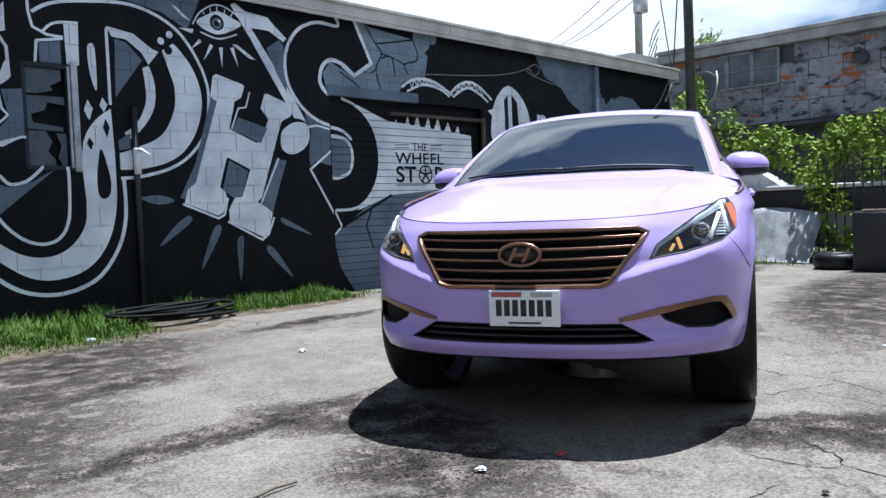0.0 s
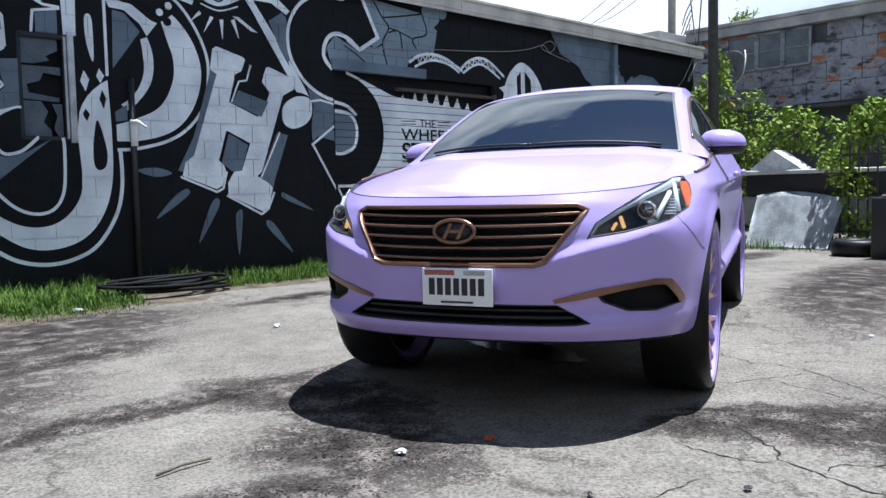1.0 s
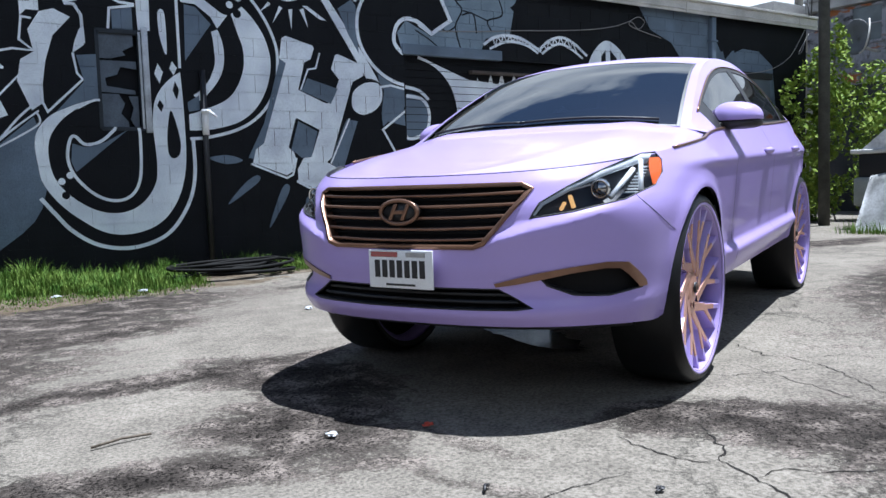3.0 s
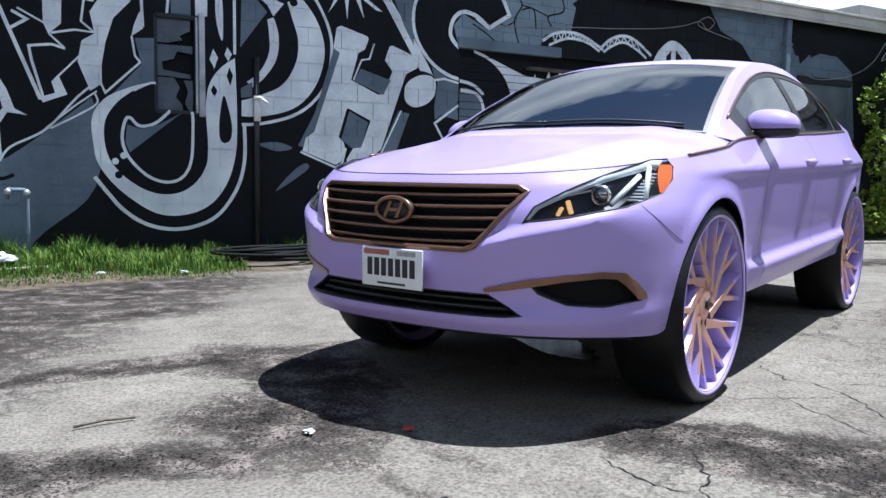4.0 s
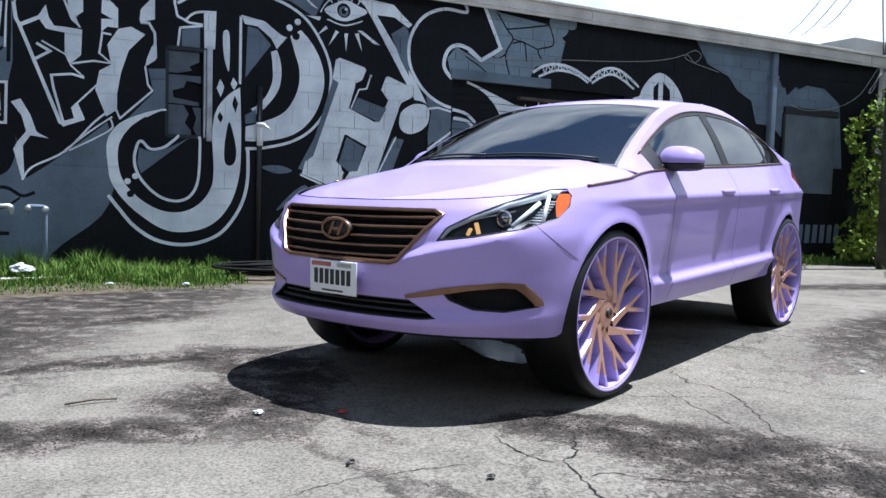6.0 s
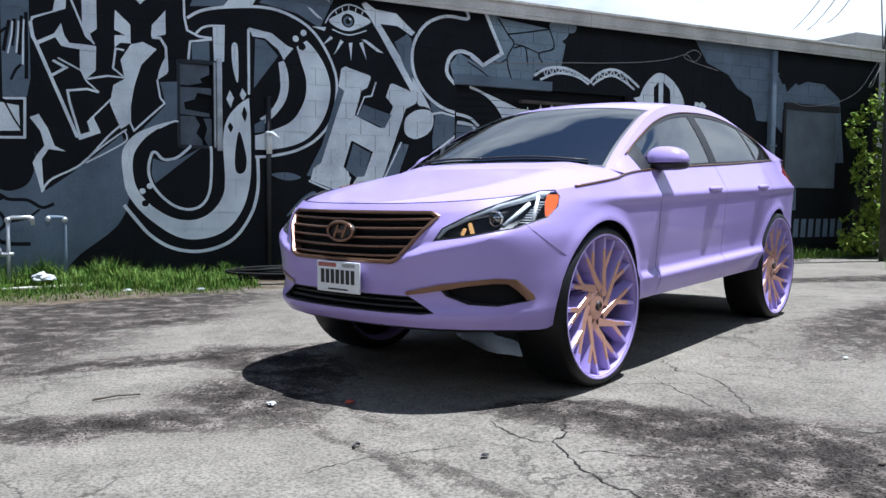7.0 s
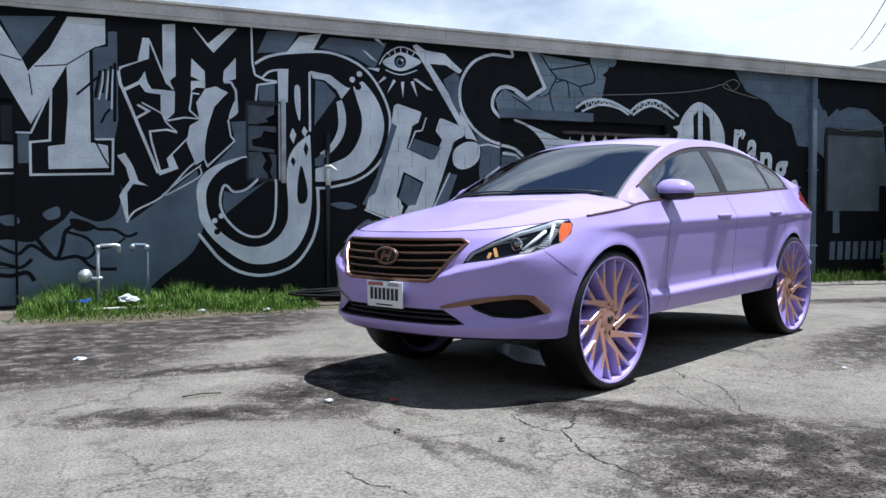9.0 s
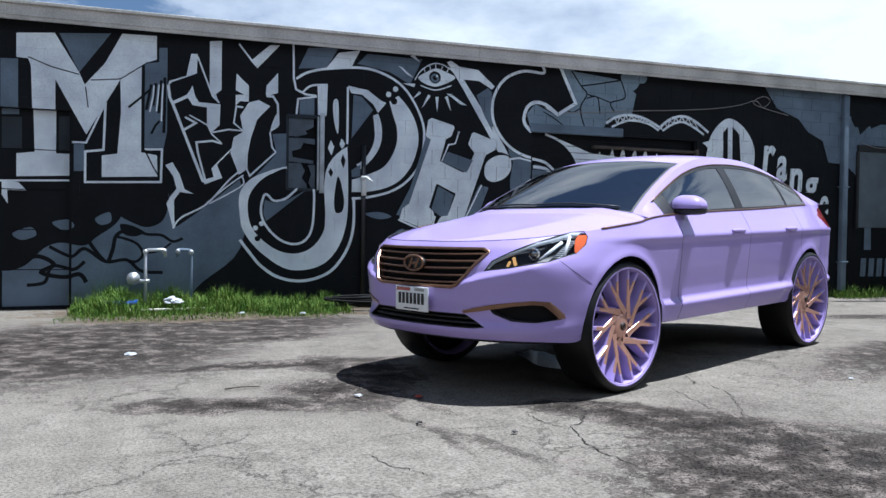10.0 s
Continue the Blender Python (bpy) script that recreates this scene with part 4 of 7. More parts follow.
bm = bmesh.new()
xs = sorted(set(list(np.arange(-8, 14.01, 0.25)) + [-400, -150, -60, -25, -14, 20, 30, 60, 150, 400]))
ys = sorted(set(list(np.arange(-14, 2.01, 0.25)) + [-400, -150, -60, -25, 8, 20, 60, 150, 400]))
grid(bm, [[(x, y, lot_z(x, y) + 0.006 * noise.noise((x * 0.9, y * 0.9, 0))) for y in ys] for x in xs], flip=True)
ground = tagged(part("ground", bm, asphalt()), "cracked grey asphalt lot with dark damp stains", "ground", kind="structure")

# cracks: thin open joints in the asphalt, each a ragged dark ribbon
CRACKM = mat("crack_dirt", (0.028, 0.026, 0.024), 0.95, vary=0.3, scale=20, bscale=200, spec=0.05)


def crack(points, width, seed):
    rg = random.Random(seed)
    pts = [Vector(p) for p in points]
    fine = []
    for a, c in zip(pts, pts[1:]):
        k = max(2, int((c - a).length / 0.025))
        m = Vector((-(c - a).y, (c - a).x)).normalized()
        fine += [a.lerp(c, i / k) + m * (rg.gauss(0, 0.006) + 0.018 * noise.noise((a.x * 9 + i * 0.35, a.y * 9, seed))) for i in range(k)]
    fine.append(pts[-1])
    rows = []
    for i, p in enumerate(fine):
        d = fine[min(i + 1, len(fine) - 1)] - fine[max(i - 1, 0)]
        m = Vector((-d.y, d.x)).normalized() * 0.75 * width * rg.uniform(0.25, 1.0) * min(1.0, 0.3 + 4.0 * min(i, len(fine) - 1 - i) / len(fine))
        rows.append([(q.x, q.y, lot_z(q.x, q.y) + 0.006 * noise.noise((q.x * 0.9, q.y * 0.9, 0)) + 0.0025) for q in (p - m, p + m)])
    bm = bmesh.new()
    grid(bm, rows, flip=True)
    part("crack", bm, CRACKM, ground, smooth=False)


for k, (width, points) in enumerate((
        (0.008, ((-0.30, -6.84), (-0.33, -6.89), (-0.44, -7.06), (-0.55, -7.15), (-0.59, -7.31), (-0.63, -7.43), (-0.65, -7.60), (-0.60, -7.9))),
        (0.006, ((-0.55, -7.15), (-0.61, -7.12), (-0.65, -7.05), (-0.66, -6.90), (-0.64, -6.78))),
        (0.005, ((-0.59, -7.31), (-0.45, -7.31), (-0.40, -7.41), (-0.2, -7.52))),
        (0.0055, ((0.95, -5.95), (0.90, -6.10), (0.78, -6.39), (0.84, -6.52), (0.79, -6.72), (0.63, -7.00), (0.50, -7.20), (0.48, -7.35), (0.54, -7.42), (0.69, -7.59), (1.1, -7.9))),
        (0.004, ((0.55, -6.42), (0.49, -6.67), (0.44, -6.93), (0.40, -7.12))),
        (0.004, ((0.84, -6.52), (1.05, -6.62), (1.22, -6.90), (1.50, -7.02))),
        (0.004, ((1.5, -5.2), (1.75, -5.6), (1.7, -5.95), (2.1, -6.4), (2.05, -6.8))),
        (0.005, ((-1.69, -7.35), (-1.65, -7.54), (-1.5, -7.75))),
        (0.004, ((-1.62, -7.09), (-1.35, -7.02), (-1.16, -7.03), (-0.86, -7.03))),
        (0.004, ((0.2, -6.3), (0.32, -6.5), (0.55, -6.6), (0.79, -6.72))),
        (0.004, ((2.4, -4.6), (2.9, -5.1), (3.0, -5.7), (3.6, -6.1))))):
    crack(points, width, 40 + k)

# puddle of dripped water under the car's front
PUDDLE = mat("puddle_water", (0.02, 0.02, 0.022), 0.10, spec=0.42, bump=0.06, bscale=22)
bm = bmesh.new()
rim = []
for k in range(110):
    ang = math.tau * k / 110
    rr = 1.0 + 0.22 * noise.noise((11 * math.cos(ang), 11 * math.sin(ang), 3.0)) + 0.30 * noise.noise((1.6 * math.cos(ang), 1.6 * math.sin(ang), 5.0)) + 0.16 * noise.noise((5 * math.cos(ang), 5 * math.sin(ang), 9.0))
    x, y = 0.23 + 0.17 * rr * math.cos(ang) + 0.06 * math.sin(ang), -5.24 + 0.46 * rr * math.sin(ang)
    rim.append((x, y, lot_z(0.23, -5.24) + 0.010))
bm.faces.new([bm.verts.new(p) for p in rim])
tagged(part("puddle", bm, PUDDLE, smooth=False), "small puddle of clear water on the asphalt under the car", "puddle", kind="structure")

# ---- mural building ----
def wall_paint(name, color, rough=0.62):
    """Masonry paint with patchy wear, dirt streaks and a rough film."""
    m = mat(name, color, rough, vary=0.22, scale=2.2, bump=0.3, bscale=90, spec=0.12)
    return m


INK = 0
GREY, DIM, PALE, LIGHT = 1, 2, 3, 4
PAINTS = [wall_paint("black_mural_paint", (0.008, 0.0092, 0.0112)), wall_paint("grey_mural_paint", (0.135, 0.175, 0.222)), wall_paint("dim_grey_mural_paint", (0.035, 0.042, 0.05)), wall_paint("pale_mural_paint", (0.74, 0.80, 0.89)), wall_paint("light_grey_mural_paint", (0.20, 0.262, 0.315))]
PALE_SILL = mat("pale_metal", (0.52, 0.50, 0.46), 0.55, vary=0.22, scale=2.5, bump=0.2, bscale=40)
ROOFM = mat("roof_felt", (0.25, 0.245, 0.235), 0.85, vary=0.25, scale=2, bump=0.3, bscale=30)
WALL_L, WALL_R, WALL_H = -9.0, 11.25, 3.56
SHUTTER = (2.56, 5.50, 0.0, 2.56)
BAY = (-6.70, -3.69, 0.0, 2.47)
VENT = (-1.05, -0.60, 1.58, 2.58)
HOLES = (SHUTTER, BAY, VENT)
PLAIN = ((WALL_L, BAY[0], 0, WALL_H), (BAY[0], BAY[1], BAY[3], WALL_H), (BAY[1], VENT[0], 0, WALL_H), (VENT[0], VENT[1], 0, VENT[2]), (VENT[0], VENT[1], VENT[3], WALL_H),
         (VENT[1], SHUTTER[0], 0, WALL_H), (SHUTTER[0], SHUTTER[1], SHUTTER[3], WALL_H), (SHUTTER[1], WALL_R, 0, WALL_H))
bm = bmesh.new()
for x0, x1, z0, z1 in PLAIN:
    box(bm, x0, x1, -0.0005, 0.25, z0, z1)
wall = tagged(part("wall_mural", bm, PAINTS[INK], smooth=False), "black-painted block wall with a grey and white letter mural", "wall", kind="structure")

COURSE, LONG, JOINT = 0.2, 0.4, 0.0028
ROWS_OF_BLOCKS = []
for r in range(int(math.ceil(WALL_H / COURSE))):
    z0, z1 = r * COURSE, min(WALL_H, (r + 1) * COURSE)
    row = []
    x = WALL_L - (LONG / 2 if r % 2 else 0)
    while x < WALL_R:
        spans = [(max(x, WALL_L), min(x + LONG, WALL_R))]
        for hx0, hx1, hz0, hz1 in HOLES:
            if hz0 < z1 - 0.02 and hz1 > z0 + 0.02:
                spans = [s for a, c in spans for s in ((a, min(c, hx0)), (max(a, hx1), c)) if s[1] - s[0] > 0.03]
        row += [(a + JOINT, c - JOINT, z0 + JOINT, z1 - JOINT) for a, c in spans if c - a > 0.03]
        x += LONG
    ROWS_OF_BLOCKS.append(row)


def clip(poly, rect):
    """A convex polygon of (x, z) cut to a rectangle."""
    x0, x1, z0, z1 = rect
    for axis, lim, keep in ((0, x0, 1), (0, x1, -1), (1, z0, 1), (1, z1, -1)):
        out = []
        for k, p in enumerate(poly):
            q = poly[k - 1]
            a, c = (p[axis] - lim) * keep, (q[axis] - lim) * keep
            if (a >= 0) != (c >= 0):
                t = c / (c - a)
                out.append((q[0] + (p[0] - q[0]) * t, q[1] + (p[1] - q[1]) * t))
            if a >= 0:
                out.append(p)
        poly = out
        if len(poly) < 3:
            return None
    return poly


SLAT = 0.095
SHUTTER_CELLS = [(SHUTTER[0], SHUTTER[1], z + 0.004, min(SHUTTER[3], z + SLAT) - 0.004) for z in np.arange(0, SHUTTER[3], SLAT)]
BAY_CELLS = [(BAY[0], BAY[1], z + 0.006, min(BAY[3], z + 0.494) - 0.006) for z in np.arange(0, BAY[3] - 0.01, 0.494)]
DOOR_Y = 0.09
figures, layer = [], [0]


def figure(name, label):
    figures.append({"name": name, "label": label, "v": [], "f": [], "m": []})


def lay(color, tris):
    """Lays triangles of paint on the block faces, in the joints and on the doors."""
    fig = figures[-1]
    layer[0] += 1
    up = layer[0] * 0.00008

    def emit(poly, y):
        k = len(fig["v"])
        area = sum(poly[i - 1][0] * poly[i][1] - poly[i][0] * poly[i - 1][1] for i in range(len(poly)))
        if abs(area) < 2e-6:
            return
        if area < 0:
            poly = poly[::-1]
        fig["v"] += [(p[0], y, p[1]) for p in poly]
        fig["f"].append(list(range(k, k + len(poly))))
        fig["m"].append(color)

    for t in tris:
        zlo, zhi = min(p[1] for p in t), max(p[1] for p in t)
        xlo, xhi = min(p[0] for p in t), max(p[0] for p in t)
        for r in range(max(0, int(zlo / COURSE)), min(len(ROWS_OF_BLOCKS) - 1, int(zhi / COURSE)) + 1):
            for cell in ROWS_OF_BLOCKS[r]:
                if cell[1] > xlo and cell[0] < xhi:
                    q = clip(t, cell)
                    if q:
                        emit(q, -0.0045 - up)
        for rect in PLAIN:
            if rect[1] > xlo and rect[0] < xhi:
                q = clip(t, rect)
                if q:
                    emit(q, -0.0008 - up * 0.12)
        for cells in (SHUTTER_CELLS, BAY_CELLS):
            if cells[0][1] > xlo and cells[0][0] < xhi:
                for cell in cells:
                    if cell[3] > zlo and cell[2] < zhi:
                        q = clip(t, cell)
                        if q:
                            emit(q, DOOR_Y - 0.0005 - up)


def fill(color, pts):
    from_mathutils = [Vector((x, z, 0)) for x, z in pts]
    lay(color, [[pts[i] for i in t] for t in geometry.tessellate_polygon([from_mathutils])])


def bent(pts, closed=False, k=6):
    """A smooth line through points."""
    out, n = [], len(pts)
    for i in range(n if closed else n - 1):
        p0, p1, p2, p3 = (pts[(i + d) % n] if closed else pts[min(n - 1, max(0, i + d))] for d in (-1, 0, 1, 2))
        for s in range(k):
            t = s / k
            out.append(tuple(0.5 * (2 * b_ + (c_ - a_) * t + (2 * a_ - 5 * b_ + 4 * c_ - d_) * t * t + (3 * b_ - a_ - 3 * c_ + d_) * t ** 3) for a_, b_, c_, d_ in zip(p0, p1, p2, p3)))
    if not closed:
        out.append(pts[-1])
    return out


def curvy(pts, limit=48.0, k=5):
    """A closed outline that is bent where it turns gently and keeps its sharp corners."""
    n = len(pts)
    V = [Vector(p) for p in pts]
    tan = []
    for i in range(n):
        a, c = V[i] - V[i - 1], V[(i + 1) % n] - V[i]
        tan.append((V[(i + 1) % n] - V[i - 1]).normalized() if math.degrees(abs(a.angle_signed(c))) < limit else None)
    out = []
    for i in range(n):
        p, q = V[i], V[(i + 1) % n]
        d = q - p
        t0, t1 = tan[i], tan[(i + 1) % n]
        if t0 is None and t1 is None:
            out.append(pts[i])
            continue
        t0 = t0 or (2 * d.normalized() - t1).normalized()
        t1 = t1 or (2 * d.normalized() - t0).normalized()
        for s in range(k):
            u = s / k
            h = p * (2 * u ** 3 - 3 * u ** 2 + 1) + t0 * d.length * (u ** 3 - 2 * u ** 2 + u) + q * (3 * u ** 2 - 2 * u ** 3) + t1 * d.length * (u ** 3 - u ** 2)
            out.append((h.x, h.y))
    return out


def rounded(pts):
    return bent(pts, True)


def line(color, pts, width):
    """A brush line of even width."""
    n = len(pts)
    left, right = [], []
    for i, p in enumerate(pts):
        a, c = pts[max(0, i - 1)], pts[min(n - 1, i + 1)]
        d1 = Vector((p[0] - a[0], p[1] - a[1])) if i else Vector((c[0] - p[0], c[1] - p[1]))
        d2 = Vector((c[0] - p[0], c[1] - p[1])) if i < n - 1 else d1
        d1, d2 = (d1 if d1.length else d2).normalized(), (d2 if d2.length else d1).normalized()
        t = (d1 + d2)
        t = t.normalized() if t.length > 1e-6 else d1
        m = Vector((-t.y, t.x))
        h = width / 2 / max(0.45, abs(m.dot(Vector((-d1.y, d1.x)))))
        left.append((p[0] + m.x * h, p[1] + m.y * h))
        right.append((p[0] - m.x * h, p[1] - m.y * h))
    tris = []
    for i in range(n - 1):
        tris += [[left[i], right[i], right[i + 1]], [left[i], right[i + 1], left[i + 1]]]
    lay(color, tris)


def disc(color, c, r):
    pts = [(c[0] + r * math.cos(a), c[1] + r * math.sin(a)) for a in np.linspace(0, 2 * math.pi, 21)[:-1]]
    lay(color, [[(c[0], c[1]), pts[i - 1], pts[i]] for i in range(20)])


def letters(color, text, x0, x1, z0, z1, slant=0.0, bold=0.0):
    """Words in the built-in font, fitted to a box on the wall."""
    cu = bpy.data.curves.new("lettering", 'FONT')
    cu.body, cu.offset = text, bold
    ob = bpy.data.objects.new("lettering", cu)
    scene.collection.objects.link(ob)
    me = bpy.data.meshes.new_from_object(ob.evaluated_get(bpy.context.evaluated_depsgraph_get()))
    bpy.data.objects.remove(ob)
    me.calc_loop_triangles()
    vs = [v.co for v in me.vertices]
    ax, bx = min(v.x for v in vs), max(v.x for v in vs)
    az, bz = min(v.y for v in vs), max(v.y for v in vs)
    q = [(x0 + (v.x - ax) / (bx - ax) * (x1 - x0) + slant * (v.y - az), z0 + (v.y - az) / (bz - az) * (z1 - z0)) for v in vs]
    lay(color, [[q[i] for i in t.vertices] for t in me.loop_triangles])
    bpy.data.meshes.remove(me)


figure("painted_letter", "tall cracked white block letter with dark cracks")
fill(GREY, [(-4.48, 3.05), (-4.29, 3.06), (-4.29, 2.40), (-4.48, 2.39)])
fill(DIM, [(-4.48, 2.36), (-4.26, 2.37), (-4.26, 1.98), (-4.48, 1.97)])
fill(DIM, [(-3.85, 2.40), (-3.69, 2.41), (-3.69, 1.98), (-3.85, 1.97)])
fill(GREY, [(-3.84, 3.41), (-3.25, 3.46), (-3.61, 2.95)])
fill(PALE, [(-4.31, 3.37), (-3.89, 3.41), (-3.61, 2.94), (-3.55, 2.80), (-3.32, 3.08), (-3.12, 3.47), (-2.71, 3.48), (-2.71, 3.18), (-2.85, 3.12), (-2.89, 3.08), (-2.89, 1.99), (-2.70, 1.96), (-2.69, 1.69), (-3.35, 1.66), (-3.35, 1.93), (-3.17, 1.96), (-3.13, 2.48), (-3.14, 2.89), (-3.53, 2.18), (-3.88, 2.84), (-3.88, 1.94), (-3.72, 1.94), (-3.71, 1.67), (-4.32, 1.64), (-4.32, 1.92), (-4.12, 1.95), (-4.15, 2.98), (-4.18, 3.07), (-4.31, 3.08)])
fill(GREY, [(-2.85, 3.12), (-2.68, 3.15), (-2.68, 3.33), (-2.58, 3.34), (-2.58, 2.26), (-2.62, 2.06), (-2.85, 2.05)])
fill(GREY, [(-3.67, 2.06), (-3.55, 2.06), (-3.55, 1.73), (-3.67, 1.72)])
line(PALE, [(-4.84, 1.57), (-3.70, 1.61)], 0.023)
line(PALE, [(-3.70, 2.08), (-3.53, 2.08), (-3.31, 2.59)], 0.024)
line(PALE, [(-3.31, 2.59), (-3.33, 2.00), (-3.54, 1.97), (-3.54, 1.59), (-2.65, 1.62), (-2.64, 2.04), (-2.85, 2.03)], 0.028)
line(INK, [(-4.18, 3.09), (-3.92, 2.99), (-3.61, 2.92)], 0.014)
line(INK, [(-3.48, 2.86), (-3.14, 2.90), (-2.81, 3.14)], 0.014)
line(INK, [(-3.04, 2.55), (-2.89, 2.69), (-2.80, 2.78)], 0.028)
line(INK, [(-3.54, 2.77), (-3.51, 2.52)], 0.014)
line(INK, [(-2.85, 2.03), (-2.75, 1.82), (-2.68, 1.70)], 0.018)
line(INK, [(-2.83, 2.53), (-2.80, 2.71), (-2.77, 2.86)], 0.036)
line(INK, [(-2.75, 2.59), (-2.73, 2.75), (-2.72, 2.88)], 0.036)
line(INK, [(-2.68, 2.50), (-2.67, 2.72), (-2.65, 2.92)], 0.036)
line(INK, [(-2.62, 2.25), (-2.61, 2.58), (-2.61, 2.96)], 0.036)
line(INK, [(-2.77, 2.23), (-2.72, 2.34), (-2.67, 2.40)], 0.029)
line(PALE, [(-2.79, 2.51), (-2.75, 2.71), (-2.74, 2.85)], 0.018)
line(PALE, [(-2.71, 2.52), (-2.69, 2.72), (-2.68, 2.86)], 0.018)
line(PALE, [(-2.65, 2.40), (-2.64, 2.72), (-2.63, 2.88)], 0.018)
fill(PALE, [(-4.48, 1.59), (-4.30, 1.57), (-4.21, 1.47), (-4.42, 1.47), (-4.41, 1.30), (-4.48, 1.41)])
figure("painted_drips", "grey drips with black veins painted on the wall foot")
fill(GREY, curvy([(-4.47, 0.48), (-4.23, 0.54), (-4.01, 0.76), (-3.83, 0.83), (-3.54, 0.80), (-3.40, 0.91), (-3.21, 1.05), (-3.12, 1.17), (-2.98, 1.09), (-2.80, 1.04), (-2.61, 1.15), (-2.56, 1.50), (-2.46, 1.05), (-2.19, 1.25), (-1.67, 1.69), (-1.65, 0.79), (-2.22, 0.24), (-2.22, 0.07), (-4.47, 0.04)], 70))
for vein, wide in (([(-3.95, 0.78), (-3.70, 0.66), (-3.54, 0.76), (-3.30, 0.60), (-3.05, 0.62), (-2.88, 0.48), (-2.62, 0.46)], 0.042),
                   ([(-3.55, 1.00), (-3.50, 0.86), (-3.30, 0.60), (-3.22, 0.74), (-3.18, 0.92), (-3.05, 1.02)], 0.046),
                   ([(-3.18, 0.92), (-2.95, 0.84), (-2.86, 0.70), (-2.94, 0.60), (-3.05, 0.62)], 0.034),
                   ([(-2.95, 1.02), (-2.82, 0.95), (-2.64, 0.94), (-2.50, 0.86), (-2.38, 0.90)], 0.036),
                   ([(-2.86, 0.70), (-2.66, 0.74), (-2.52, 0.84)], 0.026),
                   ([(-4.40, 0.50), (-4.11, 0.66), (-3.90, 0.56), (-4.04, 0.46), (-3.79, 0.40), (-3.60, 0.44), (-3.52, 0.34)], 0.052),
                   ([(-4.20, 0.30), (-4.00, 0.34), (-3.92, 0.54), (-3.67, 0.50), (-3.54, 0.60)], 0.042),
                   ([(-4.05, 0.98), (-3.92, 0.86), (-3.79, 0.90)], 0.040)):
    line(INK, bent(vein), wide)
fill(INK, rounded([(-3.13, 1.07), (-3.00, 1.06), (-2.85, 0.98), (-2.95, 0.92), (-3.09, 0.95)]))
fill(GREY, rounded([(-3.92, 1.08), (-3.74, 1.12), (-3.66, 1.04), (-3.78, 0.98)]))
fill(GREY, rounded([(-3.42, 1.14), (-3.26, 1.22), (-3.24, 1.10), (-3.36, 1.06)]))
fill(GREY, rounded([(-4.36, 0.94), (-4.16, 1.02), (-4.10, 0.92), (-4.26, 0.86)]))
figure("painted_letter", "jagged white outlined gothic letter")
fill(PALE, [(-2.29, 3.29), (-2.21, 3.29), (-2.22, 3.04), (-2.52, 2.91), (-2.57, 2.86), (-2.56, 2.92), (-2.35, 3.00)])
line(PALE, [(-2.21, 3.26), (-2.05, 2.84), (-1.94, 2.68)], 0.022)
fill(PALE, [(-2.06, 3.47), (-1.91, 3.49), (-1.91, 2.85), (-1.98, 2.79), (-1.94, 2.68), (-2.03, 2.75), (-2.06, 2.84)])
fill(PALE, [(-2.52, 2.66), (-2.34, 2.76), (-2.27, 2.88), (-2.24, 2.75), (-2.19, 2.67), (-2.09, 2.67), (-1.92, 2.66), (-1.93, 2.39), (-2.03, 2.29), (-2.09, 2.38), (-2.09, 2.61), (-2.20, 2.62), (-2.27, 2.63), (-2.33, 2.72), (-2.51, 2.62)])
line(PALE, [(-2.57, 2.87), (-2.55, 2.71), (-2.52, 2.65), (-2.13, 1.64)], 0.036)
line(PALE, [(-2.36, 2.47), (-2.23, 2.40), (-2.38, 2.30)], 0.029)
line(PALE, [(-2.31, 2.50), (-2.08, 2.38), (-2.03, 2.27), (-1.90, 2.15)], 0.018)
line(PALE, [(-1.90, 2.15), (-2.02, 2.18), (-2.22, 2.15), (-2.20, 2.02), (-2.10, 1.64)], 0.026)
fill(PALE, [(-2.03, 1.82), (-1.96, 1.87), (-1.89, 1.70), (-2.11, 1.61), (-2.14, 1.66), (-2.00, 1.71)])
line(PALE, [(-2.01, 1.83), (-1.77, 2.09)], 0.018)
fill(PALE, [(-2.60, 1.84), (-2.51, 1.88), (-2.42, 1.72), (-2.36, 1.54), (-2.25, 1.48), (-2.42, 1.50), (-2.49, 1.39), (-2.48, 1.10), (-2.50, 1.03), (-2.58, 1.35), (-2.54, 1.43), (-2.46, 1.54), (-2.50, 1.70), (-2.57, 1.80)])
line(PALE, bent([(-2.50, 1.03), (-2.40, 1.17), (-2.09, 1.35), (-1.80, 1.68), (-1.60, 1.86)]), 0.022)
line(PALE, bent([(-2.09, 1.36), (-1.84, 1.58), (-1.62, 1.75)]), 0.018)
line(PALE, bent([(-2.05, 1.36), (-1.77, 1.52), (-1.62, 1.63), (-1.64, 1.73)]), 0.019)
figure("painted_letter", "pointed white gothic letter")
line(PALE, [(-1.69, 3.47), (-1.52, 3.26)], 0.022)
fill(PALE, [(-1.54, 3.26), (-1.29, 3.49), (-1.16, 3.50), (-1.45, 3.17)])
fill(PALE, [(-1.72, 3.08), (-1.56, 2.93), (-1.56, 2.72), (-1.67, 2.72), (-1.73, 2.66), (-1.73, 2.80), (-1.62, 2.81), (-1.73, 2.86)])
fill(PALE, [(-1.18, 3.13), (-1.18, 2.86), (-1.33, 2.81), (-1.34, 2.83), (-1.33, 2.95)])
line(PALE, [(-1.33, 2.81), (-1.24, 2.81), (-1.18, 2.71), (-1.17, 2.43)], 0.030)
fill(PALE, [(-1.18, 2.60), (-1.17, 2.41), (-1.28, 2.33), (-1.26, 2.43), (-1.21, 2.56)])
